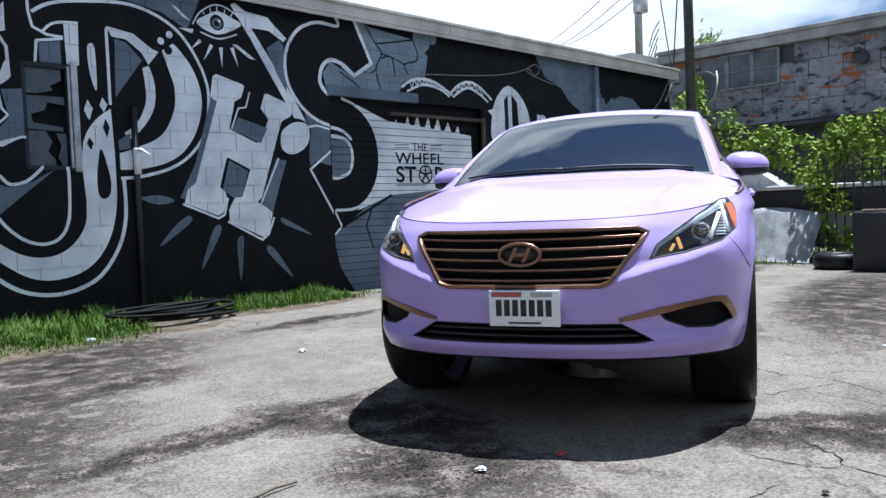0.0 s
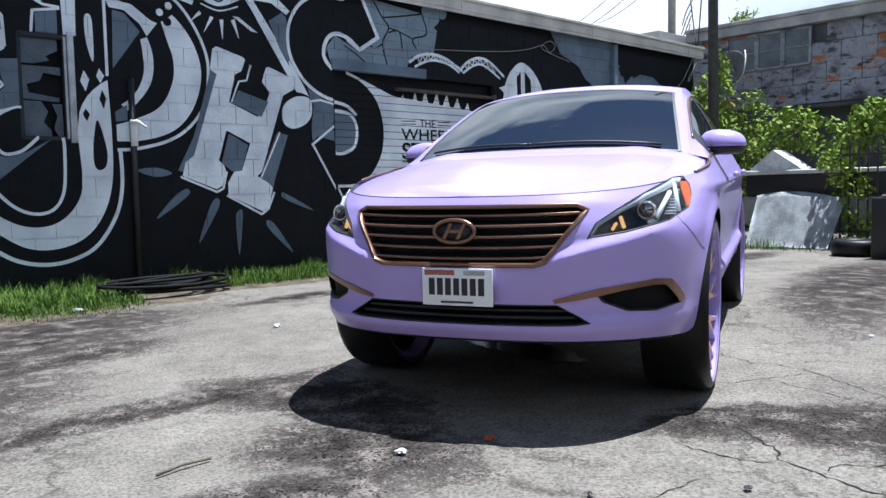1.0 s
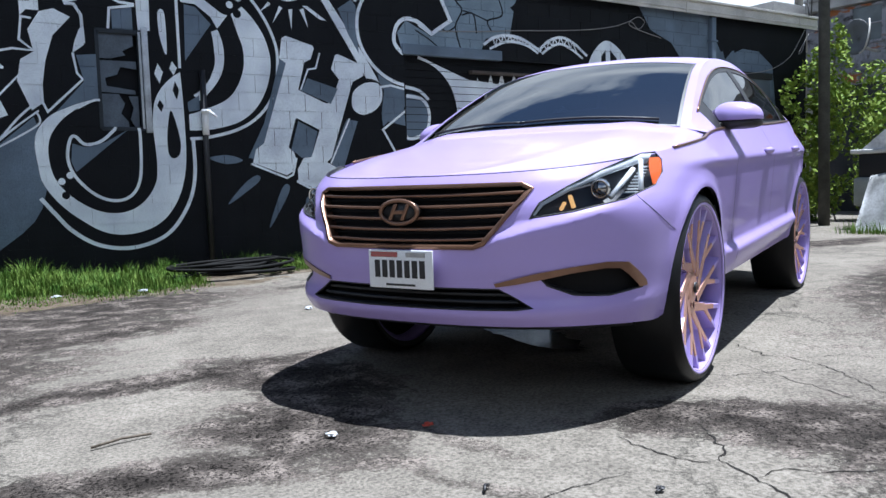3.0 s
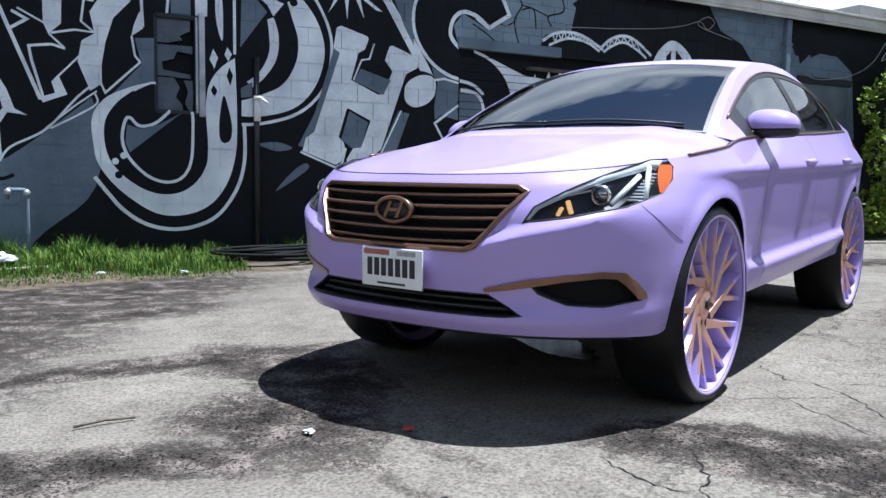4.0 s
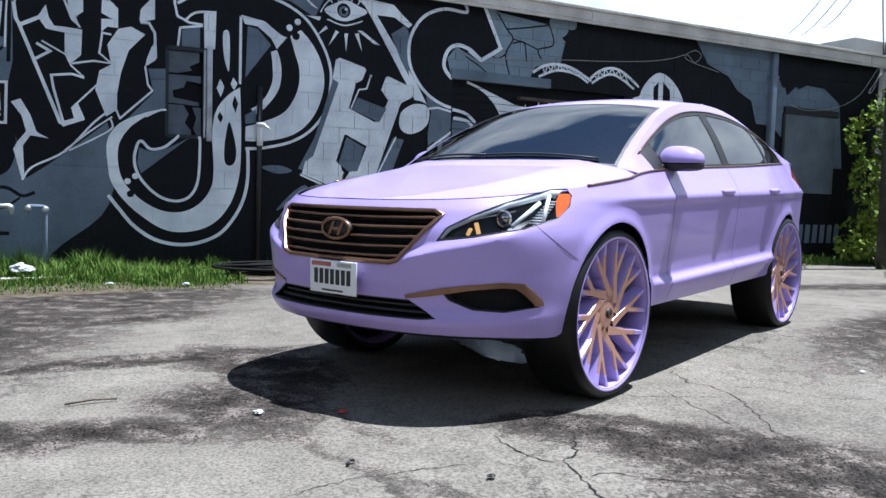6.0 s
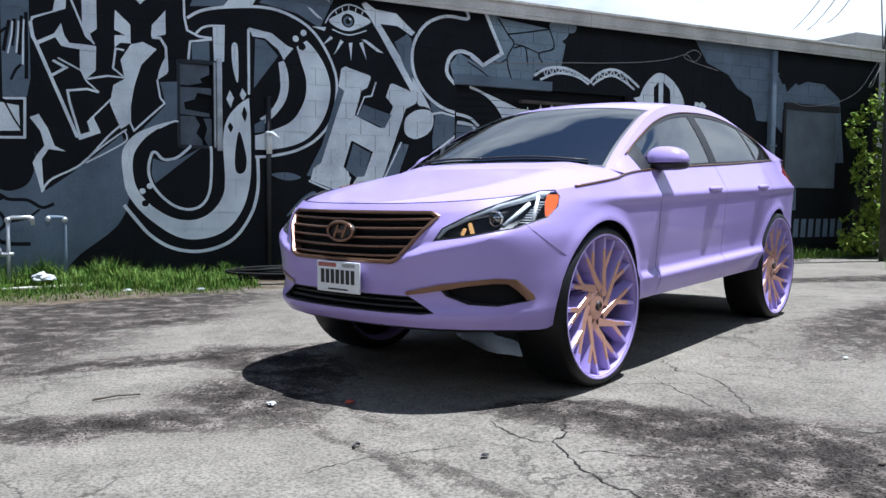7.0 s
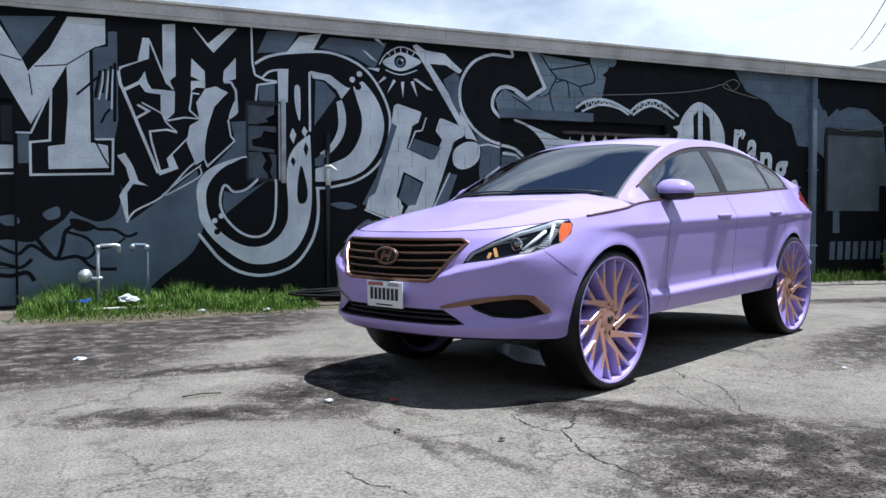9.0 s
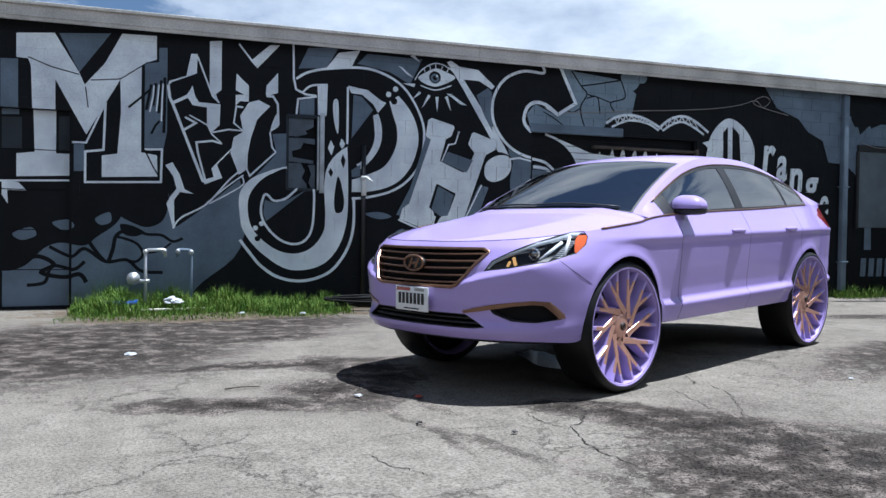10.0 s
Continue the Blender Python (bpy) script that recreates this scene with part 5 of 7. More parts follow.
fill(PALE, [(-1.56, 2.71), (-1.43, 2.75), (-1.28, 2.68), (-1.45, 2.49), (-1.53, 2.24), (-1.57, 2.01), (-1.57, 1.83), (-1.68, 1.75), (-1.79, 2.03), (-1.75, 2.24), (-1.63, 2.32), (-1.67, 2.53)])
line(PALE, [(-1.63, 2.64), (-1.72, 2.65), (-1.75, 2.43), (-1.63, 2.33), (-1.81, 2.34), (-2.02, 2.29)], 0.022)
line(PALE, [(-1.28, 2.33), (-1.25, 2.13), (-1.20, 2.07), (-1.54, 1.74), (-1.58, 1.83)], 0.022)
fill(GREY, [(-1.25, 2.31), (-1.04, 2.33), (-1.03, 1.91), (-1.27, 1.78), (-1.51, 1.69), (-1.19, 2.05)])
fill(GREY, [(-0.89, 2.78), (-0.69, 2.83), (-0.69, 2.32), (-0.75, 2.30), (-0.89, 2.40)])
fill(DIM, [(-1.02, 2.29), (-0.69, 2.31), (-0.68, 1.62), (-0.88, 1.61), (-1.02, 1.85)])
figure("painted_letter", "huge looping white letter with dots and drops")
fill(GREY, [(-0.91, 3.21), (-0.78, 3.50), (-0.36, 3.54), (-0.53, 3.25)])
fill(GREY, [(-0.10, 3.34), (0.04, 3.49), (0.84, 3.48), (0.66, 3.11), (0.37, 3.26), (0.04, 3.32)])
fill(PALE, [(-0.53, 3.25), (-0.36, 3.47), (-0.06, 3.53), (-0.18, 3.30), (-0.37, 3.24)])
line(PALE, bent([(-0.94, 3.07), (-0.78, 3.17), (-0.51, 3.24), (-0.04, 3.29), (0.28, 3.23), (0.55, 3.08), (0.74, 2.84), (0.86, 2.57), (0.88, 2.33), (0.82, 2.00), (0.64, 1.75), (0.39, 1.59), (0.06, 1.50), (-0.16, 1.48)]), 0.034)
line(PALE, bent([(-0.13, 1.48), (-0.13, 1.10), (-0.21, 0.79), (-0.40, 0.51), (-0.63, 0.38), (-0.90, 0.34), (-1.17, 0.40), (-1.39, 0.55), (-1.54, 0.73), (-1.66, 0.89)]), 0.039)
line(PALE, [(-0.98, 3.54), (-0.97, 3.07), (-0.94, 2.93), (-0.81, 2.87), (-0.66, 2.86)], 0.027)
line(PALE, [(-0.66, 2.85), (-0.91, 2.80), (-0.93, 2.61), (-0.93, 2.40), (-0.77, 2.29)], 0.027)
line(PALE, bent([(-0.86, 2.88), (-0.74, 2.99), (-0.51, 3.02)]), 0.027)
fill(PALE, curvy([(0.49, 2.94), (0.69, 2.71), (0.79, 2.44), (0.78, 2.20), (0.67, 1.92), (0.47, 1.71), (0.18, 1.60), (-0.16, 1.57), (-0.16, 1.74), (0.02, 1.80), (0.30, 1.94), (0.46, 2.21), (0.48, 2.46), (0.42, 2.66), (0.36, 2.85)]))
fill(PALE, [(-0.23, 3.03), (0.05, 2.99), (0.25, 2.85), (0.32, 2.83), (0.20, 2.68), (0.13, 2.80), (-0.03, 2.92), (-0.18, 2.93)])
fill(PALE, curvy([(0.20, 2.67), (0.26, 2.45), (0.23, 2.21), (0.10, 2.01), (-0.04, 1.89), (-0.10, 1.95), (0.06, 2.09), (0.15, 2.29), (0.15, 2.48), (0.13, 2.64)]))
line(PALE, [(-0.23, 3.01), (-0.23, 2.23)], 0.031)
fill(GREY, [(-0.15, 2.91), (-0.03, 2.89), (0.13, 2.72), (-0.17, 2.31)])
fill(GREY, [(-0.17, 1.87), (-0.04, 1.95), (-0.04, 1.79), (-0.16, 1.77)])
fill(PALE, [(-0.65, 3.00), (-0.51, 3.02), (-0.52, 2.60), (-0.64, 2.59)])
fill(PALE, curvy([(-0.21, 1.53), (-0.23, 1.14), (-0.33, 0.82), (-0.52, 0.59), (-0.79, 0.49), (-1.06, 0.51), (-1.32, 0.67), (-1.51, 0.85), (-1.63, 1.04), (-1.66, 1.19), (-1.67, 1.49), (-1.55, 1.68), (-1.33, 1.80), (-1.11, 1.87), (-1.27, 1.78), (-1.44, 1.64), (-1.55, 1.45), (-1.55, 1.19), (-1.47, 1.00), (-1.28, 0.82), (-1.06, 0.72), (-0.83, 0.73), (-0.64, 0.86), (-0.53, 1.09), (-0.52, 1.85), (-0.23, 2.19)]))
line(PALE, bent([(-0.69, 1.59), (-0.68, 1.48), (-0.70, 1.09), (-0.79, 0.90), (-0.95, 0.84), (-1.14, 0.90), (-1.32, 1.08), (-1.39, 1.27), (-1.36, 1.46), (-1.31, 1.50), (-1.22, 1.42), (-1.07, 1.45), (-0.92, 1.58)]), 0.031)
line(PALE, bent([(-1.27, 1.78), (-1.07, 1.87), (-0.94, 1.76), (-0.92, 1.58)]), 0.023)
fill(GREY, [(-1.34, 1.43), (-1.22, 1.39), (-1.03, 1.44), (-0.80, 1.57), (-1.32, 1.14), (-1.36, 1.25)])
fill(PALE, rounded([(-0.43, 2.80), (-0.36, 2.79), (-0.36, 2.37), (-0.42, 2.54)]))
fill(INK, rounded([(-0.35, 1.78), (-0.27, 1.49), (-0.28, 1.32), (-0.35, 1.27), (-0.40, 1.33), (-0.40, 1.52)]))
fill(PALE, [(-0.46, 2.27), (-0.41, 2.18), (-0.45, 2.06), (-0.50, 2.16)])
fill(PALE, [(-0.31, 2.30), (-0.26, 2.23), (-0.30, 2.15), (-0.34, 2.22)])
fill(INK, [(-0.29, 2.09), (-0.25, 2.00), (-0.28, 1.89), (-0.32, 1.99)])
fill(INK, [(-0.46, 1.89), (-0.42, 1.83), (-0.45, 1.76), (-0.49, 1.83)])
disc(PALE, (-1.46, 1.05), 0.034)
disc(PALE, (-1.38, 1.11), 0.034)
disc(INK, (-1.43, 0.91), 0.038)
disc(INK, (-1.33, 0.98), 0.038)
disc(PALE, (0.35, 2.95), 0.039)
disc(PALE, (0.45, 3.03), 0.039)
disc(INK, (0.43, 2.86), 0.047)
disc(INK, (0.54, 2.96), 0.047)
figure("painted_eye", "white eye with lashes and rays")
fill(PALE, rounded([(0.78, 3.22), (0.91, 3.31), (1.05, 3.37), (1.22, 3.32), (1.34, 3.26), (1.21, 3.17), (1.04, 3.11), (0.88, 3.14)]))
disc(INK, (1.03, 3.24), 0.088)
disc(GREY, (1.03, 3.23), 0.064)
disc(INK, (1.03, 3.23), 0.032)
disc(PALE, (1.06, 3.26), 0.016)
line(PALE, bent([(0.73, 3.18), (0.83, 3.33), (1.03, 3.44), (1.24, 3.39), (1.36, 3.28)]), 0.016)
line(PALE, bent([(0.82, 3.11), (1.04, 3.06), (1.28, 3.14)]), 0.016)
line(PALE, [(0.88, 3.31), (0.86, 3.35)], 0.013)
line(PALE, [(0.96, 3.34), (0.95, 3.40)], 0.013)
line(PALE, [(1.04, 3.37), (1.04, 3.43)], 0.013)
line(PALE, [(1.13, 3.36), (1.14, 3.41)], 0.013)
line(PALE, [(1.21, 3.33), (1.24, 3.39)], 0.013)
fill(PALE, [(0.93, 2.99), (0.97, 2.97), (0.84, 2.79)])
fill(PALE, [(1.04, 2.96), (1.09, 2.97), (1.07, 2.74)])
fill(PALE, [(1.18, 2.97), (1.23, 2.99), (1.28, 2.77)])
fill(PALE, [(0.55, 3.12), (0.74, 3.13), (0.72, 3.08)])
fill(PALE, [(0.80, 3.03), (0.83, 3.00), (0.69, 2.90)])
fill(PALE, [(0.66, 3.51), (0.71, 3.54), (0.81, 3.43)])
fill(PALE, [(0.49, 3.36), (0.55, 3.34), (0.71, 3.21), (0.61, 3.25)])
figure("painted_note", "white music note")
fill(PALE, [(1.21, 3.47), (1.27, 3.50), (1.40, 3.42), (1.69, 3.40), (1.84, 3.27), (1.96, 3.18), (1.91, 3.13), (1.71, 3.24), (1.47, 3.24), (2.03, 2.46), (2.20, 2.18), (2.19, 2.04), (2.04, 2.11), (2.03, 2.21), (1.45, 3.12)])
fill(PALE, [(1.21, 3.02), (1.28, 3.02), (1.52, 2.87), (1.43, 2.88)])
figure("painted_stones", "grey cracked stone field")
fill(GREY, [(1.67, 3.03), (1.85, 3.15), (1.91, 3.09), (1.93, 2.52), (1.80, 2.73)])
fill(GREY, [(2.18, 2.29), (2.46, 2.13), (2.53, 2.07), (2.56, 1.65), (2.22, 1.72), (2.26, 1.97)])
fill(LIGHT, [(3.00, 3.59), (3.27, 3.50), (4.10, 3.43), (4.35, 3.23), (4.28, 2.92), (3.86, 2.83), (3.78, 2.67), (2.53, 2.63), (2.48, 2.81), (2.61, 2.97), (2.99, 2.80), (3.29, 3.02)])
fill(LIGHT, rounded([(4.07, 3.50), (4.25, 3.55), (4.40, 3.45), (4.35, 3.32), (4.17, 3.26)]))
fill(LIGHT, rounded([(4.35, 3.54), (4.53, 3.52), (4.50, 3.42), (4.37, 3.42)]))
line(INK, bent([(3.22, 3.50), (3.38, 3.29), (3.48, 3.17), (3.37, 2.95), (3.45, 2.66)]), 0.022)
line(INK, bent([(3.38, 3.29), (3.75, 3.36), (4.07, 3.43)]), 0.022)
line(INK, bent([(3.96, 2.94), (3.90, 3.07), (4.15, 3.17), (4.07, 3.43)]), 0.022)
line(INK, bent([(3.48, 3.11), (3.66, 3.14), (3.71, 2.89)]), 0.022)
line(INK, bent([(3.05, 2.98), (3.22, 2.88), (3.37, 2.95)]), 0.018)
line(INK, bent([(3.90, 3.07), (3.66, 3.14), (3.48, 3.17)]), 0.018)
line(INK, bent([(2.75, 2.86), (2.95, 2.76), (3.10, 2.66)]), 0.018)
fill(INK, rounded([(1.75, 1.92), (1.81, 2.10), (2.01, 2.22), (2.22, 2.16), (2.28, 1.95), (2.17, 1.79), (1.95, 1.74), (1.79, 1.80)]))
fill(PALE, rounded([(1.81, 1.94), (1.85, 2.07), (2.02, 2.17), (2.21, 2.15), (2.23, 1.97), (2.13, 1.84), (1.96, 1.78), (1.84, 1.83)]))
figure("painted_letter", "curling black letter with a white outline")
line(PALE, bent([(2.68, 3.60), (2.75, 3.44), (2.42, 3.44), (2.13, 3.31), (1.96, 3.07), (1.92, 2.82), (1.98, 2.58), (2.17, 2.34), (2.44, 2.19), (2.81, 2.12), (2.98, 2.00)]), 0.042)
line(PALE, [(3.00, 3.59), (3.29, 3.02), (2.99, 2.83), (2.80, 2.94)], 0.051)
line(PALE, bent([(2.99, 2.83), (2.80, 2.96), (2.61, 2.99), (2.48, 2.90), (2.43, 2.73), (2.47, 2.63), (2.56, 2.55)]), 0.051)
figure("painted_letter", "leaning white slab letter with rays")
fill(GREY, [(0.91, 2.40), (1.00, 2.35), (0.73, 1.58), (0.58, 1.24), (0.48, 1.27), (0.68, 1.65)])
fill(GREY, [(1.73, 1.72), (1.88, 1.70), (1.69, 1.19), (1.64, 1.02), (1.49, 1.21)])
fill(PALE, [(0.94, 2.63), (0.99, 2.66), (1.32, 2.57), (1.34, 2.54), (1.29, 2.41), (1.21, 2.37), (1.12, 2.05), (1.47, 1.90), (1.54, 1.93), (1.65, 2.19), (1.55, 2.31), (1.61, 2.48), (1.65, 2.49), (1.97, 2.38), (1.98, 2.25), (1.83, 2.17), (1.51, 1.26), (1.45, 1.21), (1.60, 1.12), (1.65, 1.07), (1.59, 0.85), (1.51, 0.79), (1.07, 0.99), (1.07, 1.13), (1.15, 1.26), (1.25, 1.27), (1.37, 1.59), (1.07, 1.73), (0.96, 1.39), (1.03, 1.33), (1.05, 1.26), (1.00, 1.10), (0.93, 1.06), (0.53, 1.21), (0.57, 1.36), (0.67, 1.43), (0.98, 2.35), (0.90, 2.40)])
fill(GREY, [(1.24, 2.19), (1.63, 2.08), (1.53, 1.90), (1.16, 2.04)])
fill(GREY, [(1.10, 1.69), (1.34, 1.57), (1.25, 1.27), (1.13, 1.26), (1.00, 1.36)])
line(PALE, [(0.51, 1.20), (0.93, 1.03), (1.01, 1.07), (1.06, 1.26)], 0.025)
line(PALE, [(1.05, 0.99), (1.49, 0.76), (1.58, 0.82), (1.67, 1.02)], 0.026)
line(PALE, [(1.41, 2.49), (1.35, 2.31), (1.25, 2.29), (1.15, 2.05)], 0.020)
line(PALE, [(0.95, 1.36), (1.06, 1.72), (1.11, 1.74), (1.37, 1.60)], 0.019)
line(PALE, [(1.77, 1.73), (1.50, 1.19)], 0.020)
fill(GREY, rounded([(0.57, 1.07), (0.58, 0.99), (0.22, 0.75), (0.42, 0.98)]))
fill(GREY, rounded([(0.93, 0.96), (0.94, 0.85), (0.69, 0.46), (0.84, 0.87)]))
fill(GREY, rounded([(1.17, 0.79), (1.24, 0.78), (1.18, 0.30), (1.15, 0.68)]))
fill(GREY, rounded([(1.55, 0.68), (1.66, 0.63), (1.90, 0.28), (1.59, 0.57)]))
fill(GREY, rounded([(1.77, 1.01), (1.86, 0.98), (2.22, 0.78), (1.81, 0.93)]))
fill(GREY, rounded([(0.03, 1.27), (0.24, 1.30), (0.41, 1.24), (0.23, 1.20)]))
figure("painted_letter", "lower half of a curling letter on the shutter")
fill(GREY, [(2.27, 2.13), (2.62, 2.10), (2.61, 1.93), (2.23, 1.64), (2.22, 1.81)])
line(PALE, [(2.19, 2.12), (2.36, 2.15), (2.62, 2.10)], 0.028)
line(PALE, [(2.69, 1.93), (2.23, 1.60), (2.60, 0.99)], 0.029)
fill(GREY, [(2.61, 0.73), (3.23, 1.16), (3.65, 1.31), (5.52, 1.38), (5.43, -0.45), (3.06, -0.19), (2.71, 0.33)])
fill(PALE, [(2.97, 2.51), (3.60, 2.29), (5.30, 2.15), (5.33, 1.38), (3.65, 1.27), (3.03, 1.07), (3.32, 1.31), (3.43, 1.54), (3.46, 1.92), (3.29, 2.28)])
line(PALE, bent([(2.83, 2.54), (3.11, 2.43), (3.34, 2.20), (3.44, 1.88), (3.41, 1.54), (3.24, 1.25), (3.00, 1.10), (2.66, 1.08)]), 0.036)
fill(GREY, rounded([(2.64, 2.04), (2.88, 2.00), (2.98, 1.83), (2.93, 1.59), (2.73, 1.50), (2.61, 1.52)]))
line(PALE, bent([(2.64, 2.04), (2.88, 2.00), (2.98, 1.83), (2.93, 1.59), (2.73, 1.50), (2.61, 1.52)]), 0.043)
line(PALE, [(2.66, 1.06), (2.76, 0.87), (2.60, 0.73)], 0.029)
line(INK, [(2.76, 0.86), (3.65, 1.27)], 0.037)
line(INK, [(3.27, 1.07), (3.17, 0.86), (3.28, 0.55)], 0.023)
figure("painted_sign", "white crown of spikes over black lettering")
fill(PALE, [(3.70, 2.05), (3.77, 2.32), (3.91, 2.06)])
fill(PALE, [(3.87, 2.06), (4.00, 2.38), (4.08, 2.07)])
fill(PALE, [(4.06, 2.07), (4.19, 2.42), (4.28, 2.08)])
fill(PALE, [(4.26, 2.07), (4.41, 2.41), (4.48, 2.08)])
fill(PALE, [(4.46, 2.08), (4.60, 2.40), (4.69, 2.09)])
fill(PALE, [(4.67, 2.09), (4.81, 2.34), (4.91, 2.10)])
fill(PALE, [(4.88, 2.06), (5.02, 2.29), (5.10, 2.02)])
fill(PALE, [(5.07, 1.98), (5.30, 2.12), (5.16, 1.86)])
line(INK, [(3.73, 1.96), (4.00, 1.97)], 0.012)
line(INK, [(3.73, 1.92), (4.00, 1.93)], 0.012)
line(INK, [(4.41, 1.97), (4.66, 1.98)], 0.013)
line(INK, [(4.41, 1.93), (4.66, 1.93)], 0.013)
figure("painted_bridge", "white arched truss bridge")
line(PALE, bent([(3.82, 2.75), (4.01, 2.86), (4.26, 2.90), (4.51, 2.86), (4.83, 2.72)]), 0.040)
line(PALE, bent([(3.92, 2.70), (4.16, 2.80), (4.36, 2.82), (4.59, 2.78), (4.77, 2.69)]), 0.034)
line(PALE, [(3.98, 2.85), (4.02, 2.74), (4.06, 2.88), (4.12, 2.79), (4.16, 2.90), (4.22, 2.81), (4.27, 2.90), (4.32, 2.82), (4.37, 2.90), (4.42, 2.81), (4.47, 2.88), (4.52, 2.79), (4.58, 2.84), (4.65, 2.75)], 0.020)
line(PALE, bent([(4.77, 2.72), (4.96, 2.87), (5.19, 2.94), (5.42, 2.89), (5.71, 2.71)]), 0.040)
line(PALE, bent([(4.84, 2.69), (5.00, 2.79), (5.19, 2.85), (5.40, 2.79), (5.62, 2.67)]), 0.034)
line(PALE, [(4.88, 2.81), (4.94, 2.75), (4.97, 2.87), (5.04, 2.81), (5.07, 2.91), (5.15, 2.84), (5.19, 2.94), (5.26, 2.84), (5.32, 2.92), (5.39, 2.79), (5.42, 2.89), (5.51, 2.74)], 0.020)
figure("painted_word", "white gothic lettering")
fill(PALE, rounded([(5.70, 2.09), (5.71, 2.50), (5.84, 2.78), (6.10, 2.96), (6.39, 2.84), (6.60, 2.57), (6.63, 2.27), (6.52, 2.03), (6.13, 1.92)]))
fill(INK, [(6.01, 2.20), (6.00, 2.73), (6.09, 2.82), (6.10, 2.20)])
fill(INK, [(6.19, 2.20), (6.18, 2.83), (6.32, 2.71), (6.36, 2.21)])
fill(PALE, [(5.60, 2.54), (5.78, 2.59), (5.74, 2.44)])
figure("painted_sky", "grey field behind black tree shapes")
fill(GREY, [(6.77, 3.58), (7.07, 3.19), (7.54, 3.03), (7.73, 2.83), (8.06, 2.69), (8.19, 2.33), (8.56, 2.31), (8.87, 2.09), (9.03, 1.72), (9.03, 0.83), (9.19, 0.83), (9.11, 3.59), (8.32, 3.63)])
fill(INK, [(8.45, 3.60), (9.11, 3.59), (9.12, 3.08), (8.77, 2.96), (8.59, 3.22)])
fill(INK, [(8.63, 3.46), (11.01, 3.58), (11.09, 2.61), (10.29, 2.66), (10.12, 2.89), (9.65, 3.06), (9.08, 3.00), (8.88, 2.84)])
fill(GREY, [(8.82, 2.56), (8.94, 2.89), (9.36, 3.05), (9.80, 3.03), (10.20, 2.80), (10.36, 1.68), (8.88, 1.64)])
figure("painted_sign", "black block lettering painted on a white field")
letters(INK, "THE", 4.07, 4.36, 1.89, 2.00, 0, 0.012)
letters(INK, "WHEEL", 3.73, 4.69, 1.70, 1.86, 0, 0.012)
letters(INK, "ST", 3.74, 4.13, 1.44, 1.67, 0, 0.02)
letters(INK, "P", 4.50, 4.66, 1.44, 1.67, 0, 0.02)
for r, w in ((0.125, 0.024),):
    line(INK, [(4.31 + r * math.cos(a), 1.555 + r * math.sin(a)) for a in np.linspace(0, 2 * math.pi, 33)], w)
for k in range(5):
    a = math.pi / 2 + k * 2 * math.pi / 5
    line(INK, [(4.31, 1.555), (4.31 + 0.115 * math.cos(a), 1.555 + 0.115 * math.sin(a))], 0.03)
line(INK, [(3.73, 1.405), (4.3, 1.405)], 0.012)
figure("painted_word", "pale gothic word stepping down the wall")
for ch, x0, x1, z0, z1 in (("r", 6.80, 7.04, 2.12, 2.56), ("a", 7.08, 7.30, 1.97, 2.40), ("n", 7.36, 7.62, 1.80, 2.20), ("g", 7.66, 7.94, 1.50, 2.06), ("e", 8.00, 8.2, 1.38, 1.75)):
    letters(PALE, ch, x0, x1, z0, z1, 0.06, 0.03)
figure("painted_bars", "row of grey painted bars on black")
for k in range(8):
    fill(GREY, [(8.95 + 0.185 * k, 0.36), (9.07 + 0.185 * k, 0.36), (9.09 + 0.185 * k, 0.68), (8.97 + 0.185 * k, 0.68)])
for fig in figures:
    me = bpy.data.meshes.new(fig["name"])
    me.from_pydata(fig["v"], [], fig["f"])
    for m in PAINTS:
        me.materials.append(m)
    me.polygons.foreach_set("material_index", fig["m"])
    ob = new(fig["name"], me)
    ob.parent = wall
    ob["label"] = fig["label"]

# shutter and bay door
def slatted_door(name, rect, cells, label):
    bm = bmesh.new()
    box(bm, rect[0], rect[1], DOOR_Y + 0.012, DOOR_Y + 0.05, rect[2], rect[3])
    for a, c, z0, z1 in cells:
        box(bm, a, c, DOOR_Y, DOOR_Y + 0.02, z0, z1)
    for x0, x1 in ((rect[0] - 0.001, rect[0] + 0.03), (rect[1] - 0.03, rect[1] + 0.001)):
        box(bm, x0, x1, 0.012, DOOR_Y + 0.05, rect[2], rect[3])
    return tagged(part(name, bm, PAINTS[INK], smooth=False), label, "door", kind="structure")


slatted_door("door_1", SHUTTER, SHUTTER_CELLS, "closed roller shutter with mural paint")
slatted_door("door_2", BAY, BAY_CELLS, "closed sectional bay door with mural paint")
bm = bmesh.new()
box(bm, SHUTTER[0] - 0.02, 4.12, -0.035, 0.05, 2.55, 2.68, 0.006)
tagged(part("shutter_hood", bm, PAINTS[GREY], smooth=False), "grey sheet-metal hood over the shutter", "trim", kind="structure")
bm = bmesh.new()
box(bm, 3.62, SHUTTER[1] + 0.02, -0.02, 0.07, 2.36, 2.40, 0.004)
box(bm, SHUTTER[1] - 0.03, SHUTTER[1] + 0.03, -0.03, 0.07, 0.0, 2.42, 0.004)
tagged(part("shutter_rail", bm, mat("rusty_rail", (0.07, 0.055, 0.045), 0.8, vary=0.4, scale=8, bump=0.3)), "dull brown steel rails of the shutter", "rail")

